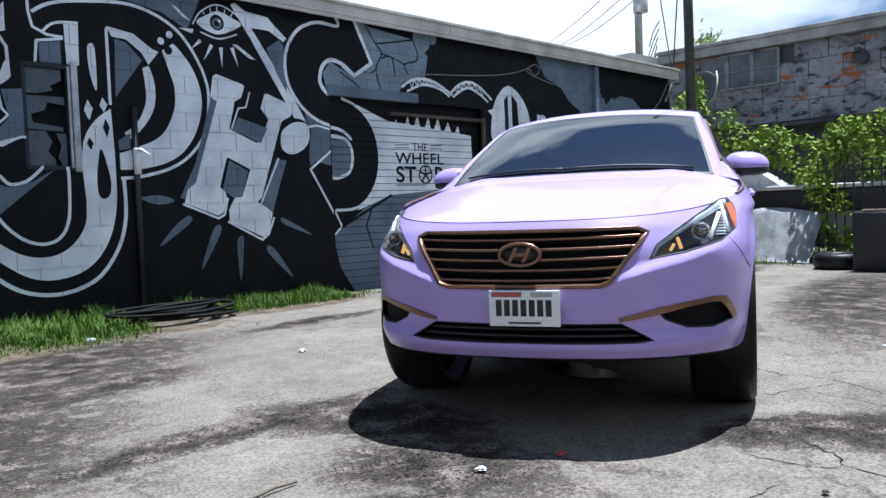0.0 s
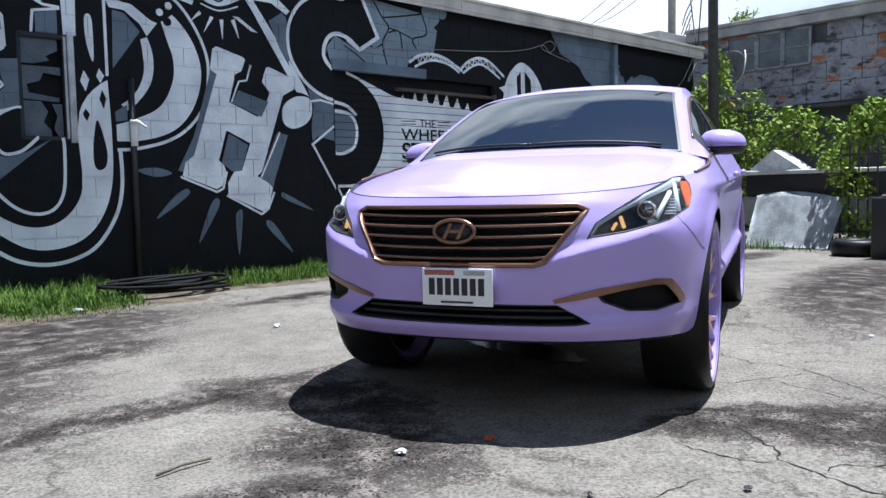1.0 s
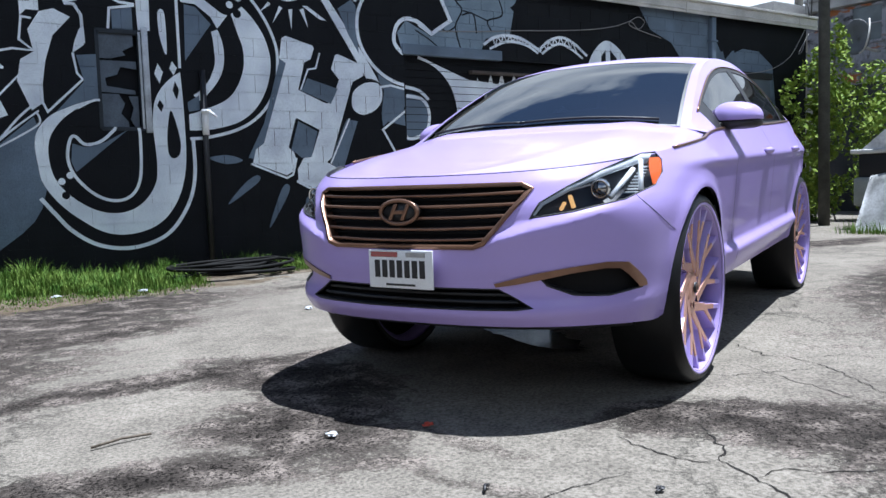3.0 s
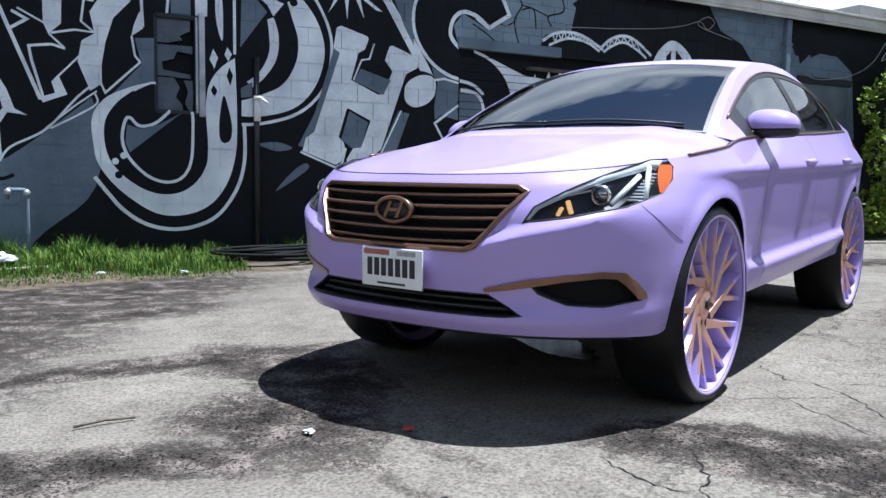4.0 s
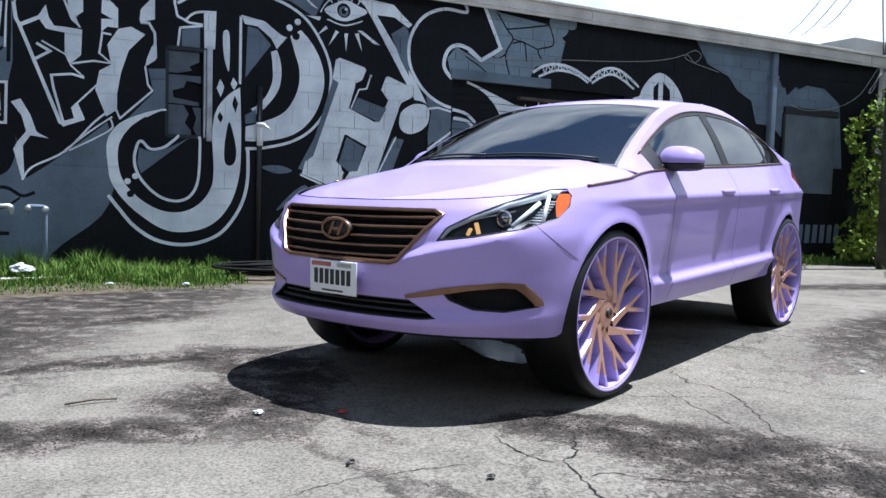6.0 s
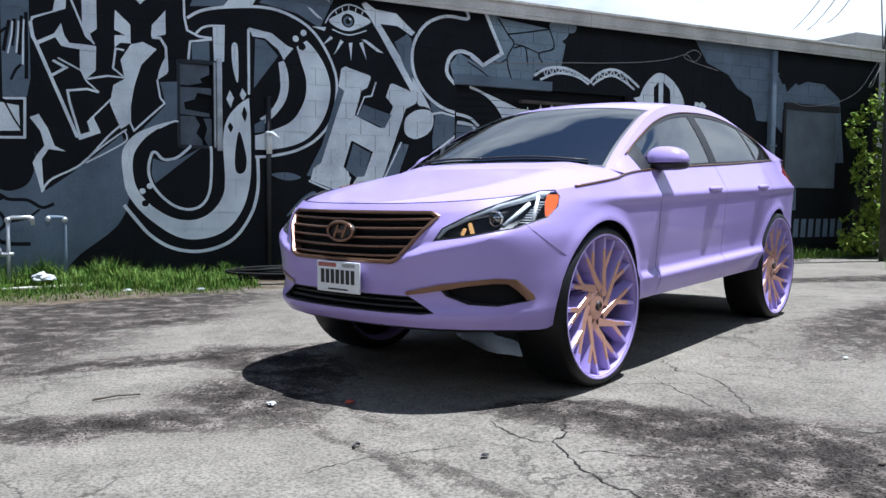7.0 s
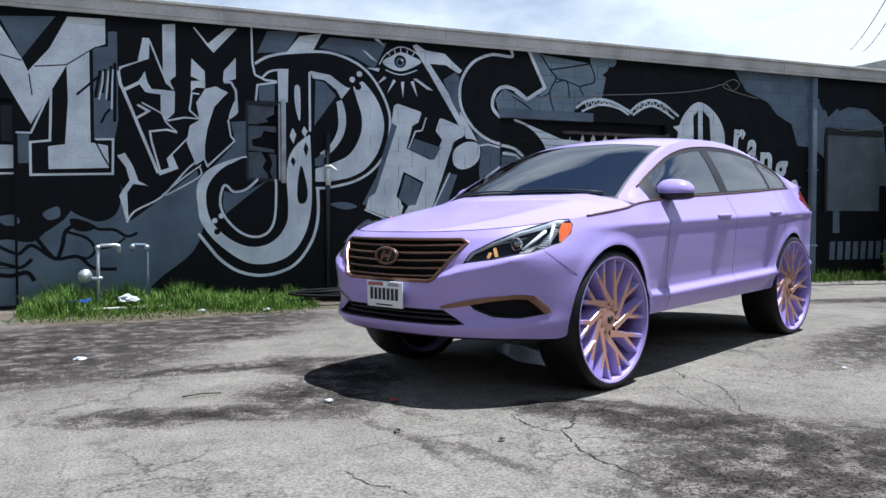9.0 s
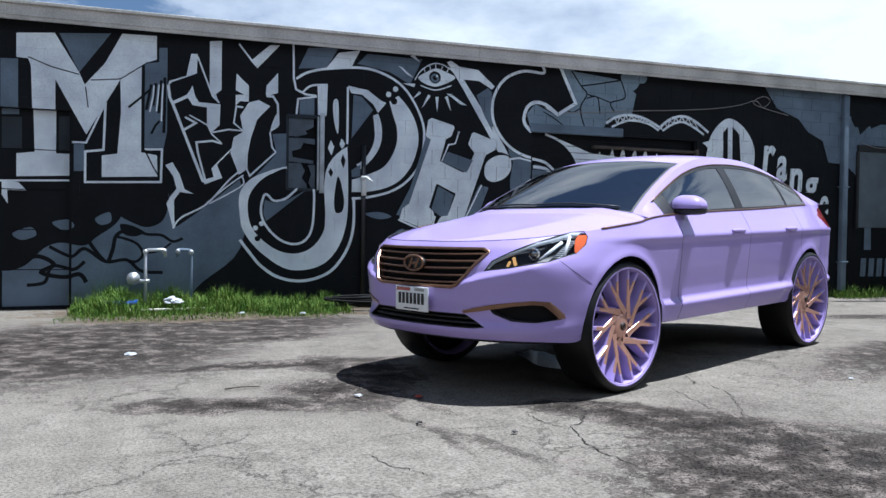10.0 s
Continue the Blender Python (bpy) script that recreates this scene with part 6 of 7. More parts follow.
# vent window: a frame, broken louvres, black backing painted in for the unlit room
vent = tagged(new("window_1"), "broken painted-over window in a dull frame", "window", kind="structure")
bm = bmesh.new()
box(bm, VENT[0], VENT[1], 0.09, 0.25, VENT[2], VENT[3])
part("window_backing", bm, PAINTS[INK], vent, smooth=False)
bm = bmesh.new()
for x0, x1, z0, z1 in ((VENT[1] - 0.05, VENT[1] + 0.02, VENT[2], VENT[3] + 0.02), (VENT[0] - 0.015, VENT[0] + 0.02, VENT[2], VENT[3]), (VENT[0], VENT[1], VENT[3] - 0.03, VENT[3] + 0.015), (VENT[0], VENT[1], VENT[2] - 0.02, VENT[2] + 0.02)):
    box(bm, x0, x1, -0.010, 0.05, z0, z1, 0.003)
part("window_frame", bm, PAINTS[DIM], vent)
bm = bmesh.new()
box(bm, VENT[1] - 0.012, VENT[1] + 0.050, -0.035, 0.0, VENT[2] - 0.04, VENT[3] + 0.05, 0.006)
box(bm, VENT[1] - 0.045, VENT[1] - 0.022, -0.022, 0.0, VENT[2], VENT[3], 0.003)
part("window_jamb", bm, mat("bleached_jamb", (0.40, 0.43, 0.46), 0.7, vary=0.35, scale=6, bump=0.3), vent, "bleached steel jamb")
SHARDM = mat("painted_glass", (0.07, 0.092, 0.118), 0.5, vary=0.3, scale=4, bump=0.1)
for shard in (((0, .72), (0, 1), (.8, 1), (.8, .86), (.55, .80), (.62, .76), (.3, .72)), ((0, .38), (0, .70), (.85, .70), (.85, .62), (.50, .64), (.42, .56), (.15, .52), (.18, .44), (.5, .42), (.8, .40), (.8, .36)),
              ((0, 0), (0, .36), (.42, .36), (.55, .26), (.45, .16), (.6, .08), (.62, 0)), ((.78, 0), (.66, .1), (.74, .22), (.64, .34), (.85, .34), (.85, 0))):
    bm = bmesh.new()
    bm.faces.new([bm.verts.new((VENT[0] + u * (VENT[1] - VENT[0]), 0.035, VENT[2] + w * (VENT[3] - VENT[2]))) for u, w in shard])
    bmesh.ops.recalc_face_normals(bm, faces=bm.faces[:])
    bmesh.ops.solidify(bm, geom=bm.faces[:], thickness=0.006)
    part("glass_shard", bm, SHARDM, vent, "painted-over broken glass", smooth=False)

# roof edge
bm = bmesh.new()
box(bm, WALL_L - 0.2, WALL_R + 0.12, -0.15, -0.125, 3.50, 3.705, 0.006)
box(bm, WALL_L - 0.2, WALL_R + 0.12, -0.19, -0.12, 3.685, 3.725, 0.006)
box(bm, WALL_L - 0.2, WALL_R + 0.12, -0.165, -0.125, 3.545, 3.56, 0.003)
fascia = tagged(part("roof_fascia", bm, PALE_SILL, smooth=False), "pale weathered metal fascia along the roof", "fascia", kind="structure")
for k in range(7):
    x = -7.5 + 3.05 * k
    bm = bmesh.new()
    box(bm, x, x + 0.05, -0.158, -0.12, 3.50, 3.68, 0.003)
    part("joint_cover", bm, PALE_SILL, fascia, smooth=False)
bm = bmesh.new()
box(bm, WALL_L - 0.18, WALL_R + 0.1, -0.125, 7.0, 3.56, 3.68)
tagged(part("roof", bm, ROOFM, smooth=False), "flat grey felt roof", "roof", kind="structure")
bm = bmesh.new()
box(bm, WALL_R - 0.25, WALL_R, 0.25, 7.0, 0, 3.56)
box(bm, WALL_L, WALL_L + 0.25, 0.25, 7.0, 0, 3.56)
box(bm, WALL_L, WALL_R, 6.8, 7.0, 0, 3.56)
tagged(part("wall_side", bm, PAINTS[INK], smooth=False), "plain side walls of the mural building", "wall", kind="structure")
# downpipe
bm = bmesh.new()
box(bm, 8.45, 8.56, -0.10, -0.006, 0.12, 3.50, 0.012)
for z in (0.6, 1.9, 3.1):
    box(bm, 8.42, 8.59, -0.107, -0.004, z, z + 0.03, 0.004)
tagged(part("downpipe", bm, PAINTS[GREY]), "grey painted square downpipe on the wall", "pipe")
# boarded opening
board = tagged(new("window_board"), "grey board over an opening with a dark ledge", "board")
bm = bmesh.new()
box(bm, 8.86, 10.12, -0.035, -0.006, 1.22, 2.55, 0.004)
part("board_sheet", bm, mat("grey_board", (0.10, 0.125, 0.145), 0.7, vary=0.25, scale=2.5, bump=0.2), board, smooth=False)
bm = bmesh.new()
box(bm, 8.82, 10.16, -0.06, -0.006, 2.55, 2.66, 0.004)
part("board_ledge", bm, BLACK, board, smooth=False)
bm = bmesh.new()
box(bm, 8.80, 8.86, -0.05, -0.006, 1.2, 2.55, 0.004)
part("board_jamb", bm, BLACK, board, smooth=False)

# unseen walls added to close the lot behind the camera and block low sky
ADDED_WALL = mat("added_wall_render", (0.16, 0.15, 0.14), 0.9, vary=0.3, scale=0.8, bump=0.2, bscale=12)
bm = bmesh.new()
box(bm, -17.0, 34.0, -21.3, -21.0, -0.1, 6.2)
tagged(part("added_wall_south", bm, ADDED_WALL, smooth=False), "unseen dull wall added across the lot to block low sky", "wall", kind="structure")
bm = bmesh.new()
box(bm, -17.3, -17.0, -21.3, 7.0, -0.1, 6.2)
tagged(part("added_wall_west", bm, ADDED_WALL, smooth=False), "unseen dull wall added at the lot's side to block low sky", "wall", kind="structure")

# ---- things along the wall ----
GALV = mat("galvanised_pipe", (0.48, 0.50, 0.52), 0.4, metal=0.6, vary=0.15, scale=15, bump=0.1)
tap = tagged(new("wall_tap"), "white hose tap on a black standpipe", "tap")
bm = bmesh.new()
tube(bm, [(0.0, -0.035, 0.0), (0.0, -0.035, 1.2), (0.0, -0.035, 2.22)], 0.032, 10)
part("standpipe", bm, BLACK, tap)
bm = bmesh.new()
tube(bm, [(0.0, -0.06, 1.52), (0.0, -0.06, 1.66), (0.0, -0.06, 1.78)], 0.036, 10)
cyl(bm, (-0.05, -0.10, 1.77), (0.05, -0.10, 1.77), 0.022, 0.022, 10)
cyl(bm, (0.0, -0.05, 1.77), (0.0, -0.15, 1.77), 0.017, 0.017, 8)
cyl(bm, (0.03, -0.14, 1.76), (0.10, -0.15, 1.71), 0.014, 0.012, 8)
part("tap_body", bm, WHITE, tap, "white enamelled tap")
for x, bend, body in ((-2.82, 0.21, True), (-2.28, -0.15, False)):
    riser = tagged(new("pipe_riser"), "galvanised pipe riser with a bent top by the wall" if body else "short galvanised pipe riser with a bent top", "pipe", "pipes by the wall")
    bm = bmesh.new()
    tube(bm, [(x, -0.28, 0.0), (x, -0.28, 0.4), (x, -0.28, 0.72), (x + bend * 0.12, -0.28, 0.755), (x + bend, -0.28, 0.76), (x + bend * 1.1, -0.28, 0.745), (x + bend * 1.1, -0.28, 0.67)], 0.021, 10)
    part("riser_pipe", bm, GALV if body else PAINTS[GREY], riser)
    for c in ((x, -0.28, 0.73), (x + bend * 1.05, -0.28, 0.74)):
        bm = bmesh.new()
        bmesh.ops.create_uvsphere(bm, u_segments=12, v_segments=8, radius=0.034, matrix=Matrix.Translation(c))
        part("pipe_elbow", bm, GALV, riser)
    if body:
        bm = bmesh.new()
        cyl(bm, (x - 0.14, -0.33, 0.40), (x - 0.14, -0.25, 0.40), 0.078, 0.078, 24)
        cyl(bm, (x - 0.14, -0.38, 0.40), (x - 0.14, -0.33, 0.40), 0.04, 0.055, 16)
        tube(bm, [(x - 0.2, -0.28, 0.36), (x, -0.28, 0.37), (x + 0.05, -0.28, 0.37)], 0.025, 8)
        part("regulator", bm, GALV, riser, "round galvanised regulator")
bm = bmesh.new()
prof = [(0.0, 0.002), (0.15, 0.004), (0.21, 0.10), (0.222, 0.10), (0.16, 0.0), (0.0, -0.004)]
rows = [[(-3.12 + r * math.cos(a), -0.62 + r * math.sin(a) * 0.8, 0.24 + z) for r, z in prof] for a in np.linspace(0, 2 * math.pi, 25)]
grid(bm, rows)
bmesh.ops.remove_doubles(bm, verts=bm.verts, dist=1e-4)
bmesh.ops.recalc_face_normals(bm, faces=bm.faces)
tagged(part("basin", bm, mat("blue_plastic", (0.02, 0.07, 0.32), 0.35)), "blue plastic basin tipped in the grass", "basin").matrix_world = Matrix.Translation((0, 0.25, -0.20))
bm = bmesh.new()
box(bm, -0.52, 0.52, -0.04, 0.04, 0, 0.022, 0.003, pose(-2.64, -0.62, 0.03, 0, -1, 2))
tagged(part("plank", bm, mat("bleached_wood", (0.55, 0.51, 0.44), 0.8, vary=0.2, scale=12, bump=0.2)), "bleached wooden plank lying in the grass", "plank")


def crumpled(name, c, r, color, label, cat, seed, squash=0.6):
    bm = bmesh.new()
    bmesh.ops.create_icosphere(bm, subdivisions=3, radius=1)
    for v in bm.verts:
        k = 0.72 + 0.5 * noise.noise(v.co * 1.7 + Vector((seed, 0, 0))) + 0.25 * abs(noise.noise(v.co * 4 + Vector((0, seed, 0))))
        v.co = Vector((v.co.x * k * r[0], v.co.y * k * r[1], max(-0.15, v.co.z * squash) * k * r[2])) + Vector(c)
    return tagged(part(name, bm, color, smooth=False), label, cat)


BAG = mat("white_film", (0.50, 0.52, 0.54), 0.35, vary=0.05, scale=20, bump=0.2)
crumpled("plastic_bag", (-2.50, -0.55, 0.13), (0.14, 0.12, 0.11), BAG, "crumpled white plastic bag in the grass", "bag", 1.0)
# coil of black hose
bm = bmesh.new()
rng = random.Random(4)
pts = []
for k in range(240):
    a = k * 0.21
    rr = 0.42 + 0.10 * math.sin(k * 0.047) + 0.04 * math.sin(k * 0.31)
    pts.append((0.0 + 0.06 * math.sin(k * 0.09) + rr * 1.25 * math.cos(a), -0.62 + rr * 0.62 * math.sin(a), 0.025 + 0.07 * (0.5 + 0.5 * math.sin(k * 0.13)) + 0.0004 * k))
tube(bm, pts, 0.0185, 6)
tagged(part("hose_coil", bm, mat("matt_black_hose", (0.006, 0.006, 0.006), 0.75, spec=0.15)), "loose coil of black hose on the ground", "hose")
# cable on the wall with a loop, and drooping wires at the corner
CABLE = mat("pale_cable", (0.24, 0.23, 0.22), 0.6)
bm = bmesh.new()
tube(bm, bent([(3.1, -0.03, 2.87), (3.8, -0.03, 2.92), (4.45, -0.03, 2.98), (5.0, -0.03, 3.02), (5.8, -0.03, 3.10), (6.3, -0.03, 3.19), (6.62, -0.03, 3.28), (6.78, -0.03, 3.18), (6.92, -0.03, 3.30), (6.76, -0.04, 3.36), (6.6, -0.03, 3.22), (7.3, -0.03, 3.08)]), 0.006, 6)
tagged(part("wall_cable", bm, CABLE), "pale cable looped along the mural wall", "cable")
bm = bmesh.new()
tube(bm, bent([(11.15, -0.10, 3.62), (10.85, -0.14, 3.30), (10.5, -0.15, 2.95), (10.0, -0.12, 2.72), (9.3, -0.08, 2.62), (8.9, -0.06, 2.70)]), 0.006, 6)
tube(bm, bent([(11.18, -0.12, 3.66), (10.9, -0.16, 3.12), (10.75, -0.18, 3.05), (11.05, -0.18, 3.4)]), 0.006, 6)
tagged(part("drooping_cable", bm, CABLE), "drooping pale wires at the roof corner", "cable")


# ---- plants ----
def leaf_mat(name, c, c2):
    m = mat(name, c, 0.7, spec=0.15, second=c2, scale=9, bscale=60, vary=0.2, mask=(0.35, 0.65))
    b = m.node_tree.nodes["Principled BSDF"]
    b.inputs["Transmission Weight"].default_value = 0.0
    b.inputs["Subsurface Weight"].default_value = 0.0
    return m


GRASSM = leaf_mat("grass_green", (0.05, 0.12, 0.014), (0.15, 0.22, 0.04))
LEAFM = leaf_mat("leaf_green", (0.10, 0.175, 0.022), (0.25, 0.32, 0.045))
WOODM = mat("grey_wood", (0.16, 0.14, 0.12), 0.85, vary=0.3, scale=5, bump=0.5, bscale=40)


def grass(name, blades, label, seed):
    """blades: rows of (x0, x1, y0, y1, height, count)."""
    rg = np.random.RandomState(seed)
    v, f = [], []
    for x0, x1, y0, y1, h, cnt in blades:
        for _ in range(cnt):
            x, y = rg.uniform(x0, x1), y1 - (y1 - y0) * rg.beta(1.2, 1.6)
            thin = min(1.0, max(0.0, 0.5 + 0.75 * noise.noise((x * 1.7, y * 1.7, seed)) + 0.35 * noise.noise((x * 6.0, y * 6.0, seed))))
            if rg.rand() > 0.35 + 0.9 * thin:
                continue
            hh = h * rg.uniform(0.2, 1.15) * (0.15 + 1.25 * thin) * (0.18 + 0.82 * (y - y0) / (y1 - y0))
            if rg.rand() > 0.25 + 1.5 * (y - y0) / (y1 - y0):
                continue
            a, lean = rg.uniform(0, 6.28), hh * rg.uniform(0.1, 0.75)
            w = rg.uniform(0.002, 0.006)
            dx, dy = math.cos(a), math.sin(a)
            k = len(v)
            z = lot_z(x, y)
            v += [(x - dy * w, y + dx * w, z - 0.01), (x + dy * w, y - dx * w, z - 0.01), (x + dx * lean * 0.35 + dy * w * 0.8, y + dy * lean * 0.35 - dx * w * 0.8, z + hh * 0.62), (x + dx * lean * 0.35 - dy * w * 0.8, y + dy * lean * 0.35 + dx * w * 0.8, z + hh * 0.62), (x + dx * lean, y + dy * lean, z + hh)]
            f += [(k, k + 1, k + 2, k + 3), (k + 3, k + 2, k + 4)]
    me = bpy.data.meshes.new(name)
    me.from_pydata(v, [], f)
    me.materials.append(GRASSM)
    return tagged(new(name, me), label, "grass", kind="stuff")


grass("grass", [(-3.65, -1.3, -1.15, 0.0, 0.33, 17000), (-1.5, -0.35, -1.35, 0.0, 0.26, 8000), (0.35, 2.55, -0.75, 0.0, 0.22, 7000), (-3.75, -0.6, -1.75, -0.9, 0.06, 3600), (-0.6, 0.5, -0.35, 0.0, 0.22, 900), (2.0, 2.9, -0.7, -0.1, 0.16, 900)], "bright green tufted grass along the wall foot", 3)
grass("grass", [(8.2, 11.4, -0.5, 0.0, 0.28, 2600), (8.4, 10.4, -3.9, -2.2, 0.22, 2600), (9.6, 11.5, -5.2, -1.6, 0.3, 2600)], "green weeds by the wall end and the junk", 5)


def leaves(name, blobs, count, size, label, cat, seed, stems=()):
    """Clumps of single leaves round the given centres (x, y, z, rx, ry, rz), on thin stems."""
    rg = np.random.RandomState(seed)
    holder = tagged(new(name), label, cat)
    v, f = [], []
    tot = sum(b_[3] * b_[5] for b_ in blobs)
    for x, y, z, rx, ry, rz in blobs:
        for _ in range(int(count * rx * rz / tot)):
            d = Vector(rg.normal(size=3)).normalized() * rg.uniform(0.25, 1.0) ** 0.5
            p = Vector((x + d.x * rx, y + d.y * ry, z + d.z * rz))
            if noise.noise(p * 2.6) < -0.18:
                continue
            u = Vector(rg.normal(size=3)).normalized()
            n_ = (Vector(rg.normal(size=3)) + Vector((0, -0.3, 0.9))).normalized()
            u = (u - n_ * u.dot(n_)).normalized()
            w = n_.cross(u)
            s = size * rg.uniform(0.55, 1.3)
            k = len(v)
            v += [p - u * s, p + w * s * 0.55 - u * s * 0.1, p + u * s + n_ * s * 0.2, p - w * s * 0.55 - u * s * 0.1]
            f += [(k, k + 1, k + 2), (k, k + 2, k + 3)]
    me = bpy.data.meshes.new("leaves")
    me.from_pydata([tuple(p) for p in v], [], f)
    me.materials.append(LEAFM)
    ob = new("leaves", me)
    ob.parent = holder
    bm = bmesh.new()
    for s in stems:
        tube(bm, bent(s), 0.018, 6)
    if stems:
        part("stem", bm, WOODM, holder)
    else:
        bm.free()
    return holder


leaves("wall_vine", [(10.25, -0.45, 2.25, 0.28, 0.25, 0.40), (10.35, -0.5, 1.5, 0.28, 0.25, 0.45), (10.15, -0.5, 0.45, 0.35, 0.3, 0.40), (10.65, -0.5, 2.7, 0.25, 0.25, 0.35), (10.55, -0.6, 0.9, 0.30, 0.3, 0.4), (10.7, -0.5, 1.9, 0.3, 0.3, 0.4), (10.95, -0.45, 2.35, 0.30, 0.3, 0.45), (11.05, -0.5, 1.6, 0.35, 0.35, 0.5), (11.15, -0.5, 2.9, 0.25, 0.3, 0.4), (11.45, -0.25, 0.6, 0.35, 0.4, 0.6), (11.3, -0.35, 1.3, 0.45, 0.4, 0.6), (11.2, -0.5, 2.0, 0.4, 0.4, 0.5), (11.55, -0.4, 2.7, 0.28, 0.35, 0.6), (11.6, -0.4, 3.3, 0.18, 0.25, 0.4), (10.7, -0.4, 0.5, 0.4, 0.35, 0.45), (11.9, -0.9, 1.0, 0.5, 0.5, 0.9), (11.9, -0.9, 2.2, 0.4, 0.5, 0.7)], 8200, 0.055, "tall green vine climbing at the wall end", "bush", 7,
       [[(11.4, -0.3, 0.0), (11.3, -0.3, 1.2), (11.5, -0.35, 2.4), (11.6, -0.4, 3.4)], [(11.6, -0.4, 0.0), (11.2, -0.4, 0.9), (11.1, -0.5, 2.0)]])
leaves("hedge", [(10.4, -2.0 - 0.42 * k, 1.72 + 0.22 * math.sin(k * 1.7) + 0.03 * k, 0.42, 0.42, 0.42) for k in range(12)] + [(10.3, -2.2 - 0.9 * k, 1.05, 0.3, 0.35, 0.5) for k in range(6)] + [(10.1, -2.5, 0.5, 0.35, 0.4, 0.4), (10.2, -4.4, 0.6, 0.4, 0.5, 0.5), (10.3, -5.6, 0.7, 0.4, 0.6, 0.7), (10.6, -3.6, 2.05, 0.3, 0.3, 0.3), (10.6, -4.6, 2.15, 0.3, 0.4, 0.3), (9.45, -3.45, 1.25, 0.25, 0.3, 0.35), (9.4, -3.75, 0.8, 0.22, 0.3, 0.4), (9.4, -3.9, 0.35, 0.25, 0.35, 0.3), (9.5, -5.3, 1.35, 0.2, 0.4, 0.3), (9.4, -4.3, 0.3, 0.25, 0.4, 0.25), (9.45, -4.5, 1.5, 0.2, 0.5, 0.2)], 12500, 0.055, "overgrown green hedge tangled in an iron fence", "hedge", 9,
       [[(10.5, -2.4, 0), (10.4, -2.5, 0.8), (10.5, -2.2, 1.7)], [(10.4, -3.6, 0), (10.5, -3.4, 1.0), (10.3, -3.9, 1.9)], [(10.5, -4.9, 0), (10.3, -4.6, 1.1), (10.5, -5.2, 2.0)]])

# ---- iron fence and junk behind the lot ----
IRON = mat("black_iron", (0.02, 0.02, 0.02), 0.6, vary=0.3, scale=20, bump=0.2)
fence = tagged(new("fence"), "black iron picket fence grown over with leaves", "fence")
for k in range(18):
    y = -3.55 - 0.13 * k
    bm = bmesh.new()
    box(bm, 9.38, 9.40, y - 0.01, y + 0.01, 0.0, 1.50)
    cyl(bm, (9.39, y, 1.50), (9.39, y, 1.60), 0.018, 0.002, 6)
    part("picket", bm, IRON, fence, smooth=False)
for z in (0.25, 1.40):
    bm = bmesh.new()
    box(bm, 9.365, 9.415, -5.85, -3.5, z, z + 0.035)
    part("rail", bm, IRON, fence, smooth=False)

DUSTY = mat("dusty_white_panel", (0.66, 0.68, 0.69), 0.6, second=(0.38, 0.39, 0.39), scale=3.5, bscale=30, vary=0.25, bump=0.15)
bm = bmesh.new()
rows = []
for i in range(17):
    u = i / 16
    rows.append([(8.85 + 0.50 * w + 0.08 * math.sin(u * 3.1), -2.30 - 1.28 * u - 0.10 * w * (u - 0.4), 0.02 + (0.90 - 0.16 * u ** 2 - 0.10 * (1 - u) ** 4) * w) for w in np.linspace(0, 1, 9)])
grid(bm, rows)
bmesh.ops.solidify(bm, geom=bm.faces[:], thickness=0.03)
tagged(part("hood_panel", bm, DUSTY), "dusty white car hood leaning on edge", "car hood")
# pitched trailer top
cap = tagged(new("camper_top"), "old pale truck with a pitched white top among weeds", "truck")
bm = bmesh.new()
vs = [bm.verts.new(p) for p in ((9.55, -2.00, 1.22), (9.55, -2.92, 1.22), (9.55, -2.42, 1.56), (10.0, -2.00, 1.22), (10.0, -2.92, 1.22), (10.0, -2.42, 1.56))]
for q in ((0, 1, 2), (3, 5, 4), (0, 2, 5, 3), (1, 4, 5, 2), (0, 3, 4, 1)):
    bm.faces.new([vs[i] for i in q])
bmesh.ops.recalc_face_normals(bm, faces=bm.faces)
part("top_cover", bm, DUSTY, cap, "dusty white pitched cover", smooth=False)
bm = bmesh.new()
box(bm, 9.50, 10.02, -5.6, -1.85, 1.16, 1.23, 0.02)
part("top_rim", bm, mat("pale_rim", (0.55, 0.55, 0.53), 0.6, vary=0.2, scale=5), cap)
bm = bmesh.new()
box(bm, 9.56, 10.0, -5.5, -1.95, 0.80, 1.16, 0.03)
part("window_band", bm, BLACK, cap)
bm = bmesh.new()
box(bm, 9.50, 10.0, -5.6, -1.9, 0.35, 0.80, 0.05)
part("truck_side", bm, mat("faded_truck_paint", (0.22, 0.24, 0.22), 0.5, vary=0.25, scale=3), cap)
for y in (-2.5, -4.8):
    bm = bmesh.new()
    cyl(bm, (9.50, y, 0.30), (9.72, y, 0.30), 0.30, 0.30, 24)
    part("truck_wheel", bm, RUBBER, cap)
# black cabinet and a tyre
box_ob = tagged(new("cabinet"), "black weathered cabinet with a pale board on top", "cabinet")
bm = bmesh.new()
box(bm, 7.75, 8.25, -5.25, -4.56, 0.01, 0.80, 0.012)
part("cabinet_body", bm, BLACK, box_ob)
bm = bmesh.new()
box(bm, -0.2, 0.2, -0.22, 0.22, 0, 0.02, 0.003, pose(8.0, -4.85, 0.805, 0, 4, 12))
part("loose_board", bm, mat("raw_board", (0.6, 0.5, 0.36), 0.7, vary=0.15, scale=10), box_ob)
bm = bmesh.new()
prof = [(0.0, 0.19), (-0.02, 0.26), (0.0, 0.31), (0.05, 0.33), (0.14, 0.33), (0.19, 0.31), (0.21, 0.26), (0.19, 0.19), (0.10, 0.20), (0.0, 0.19)]
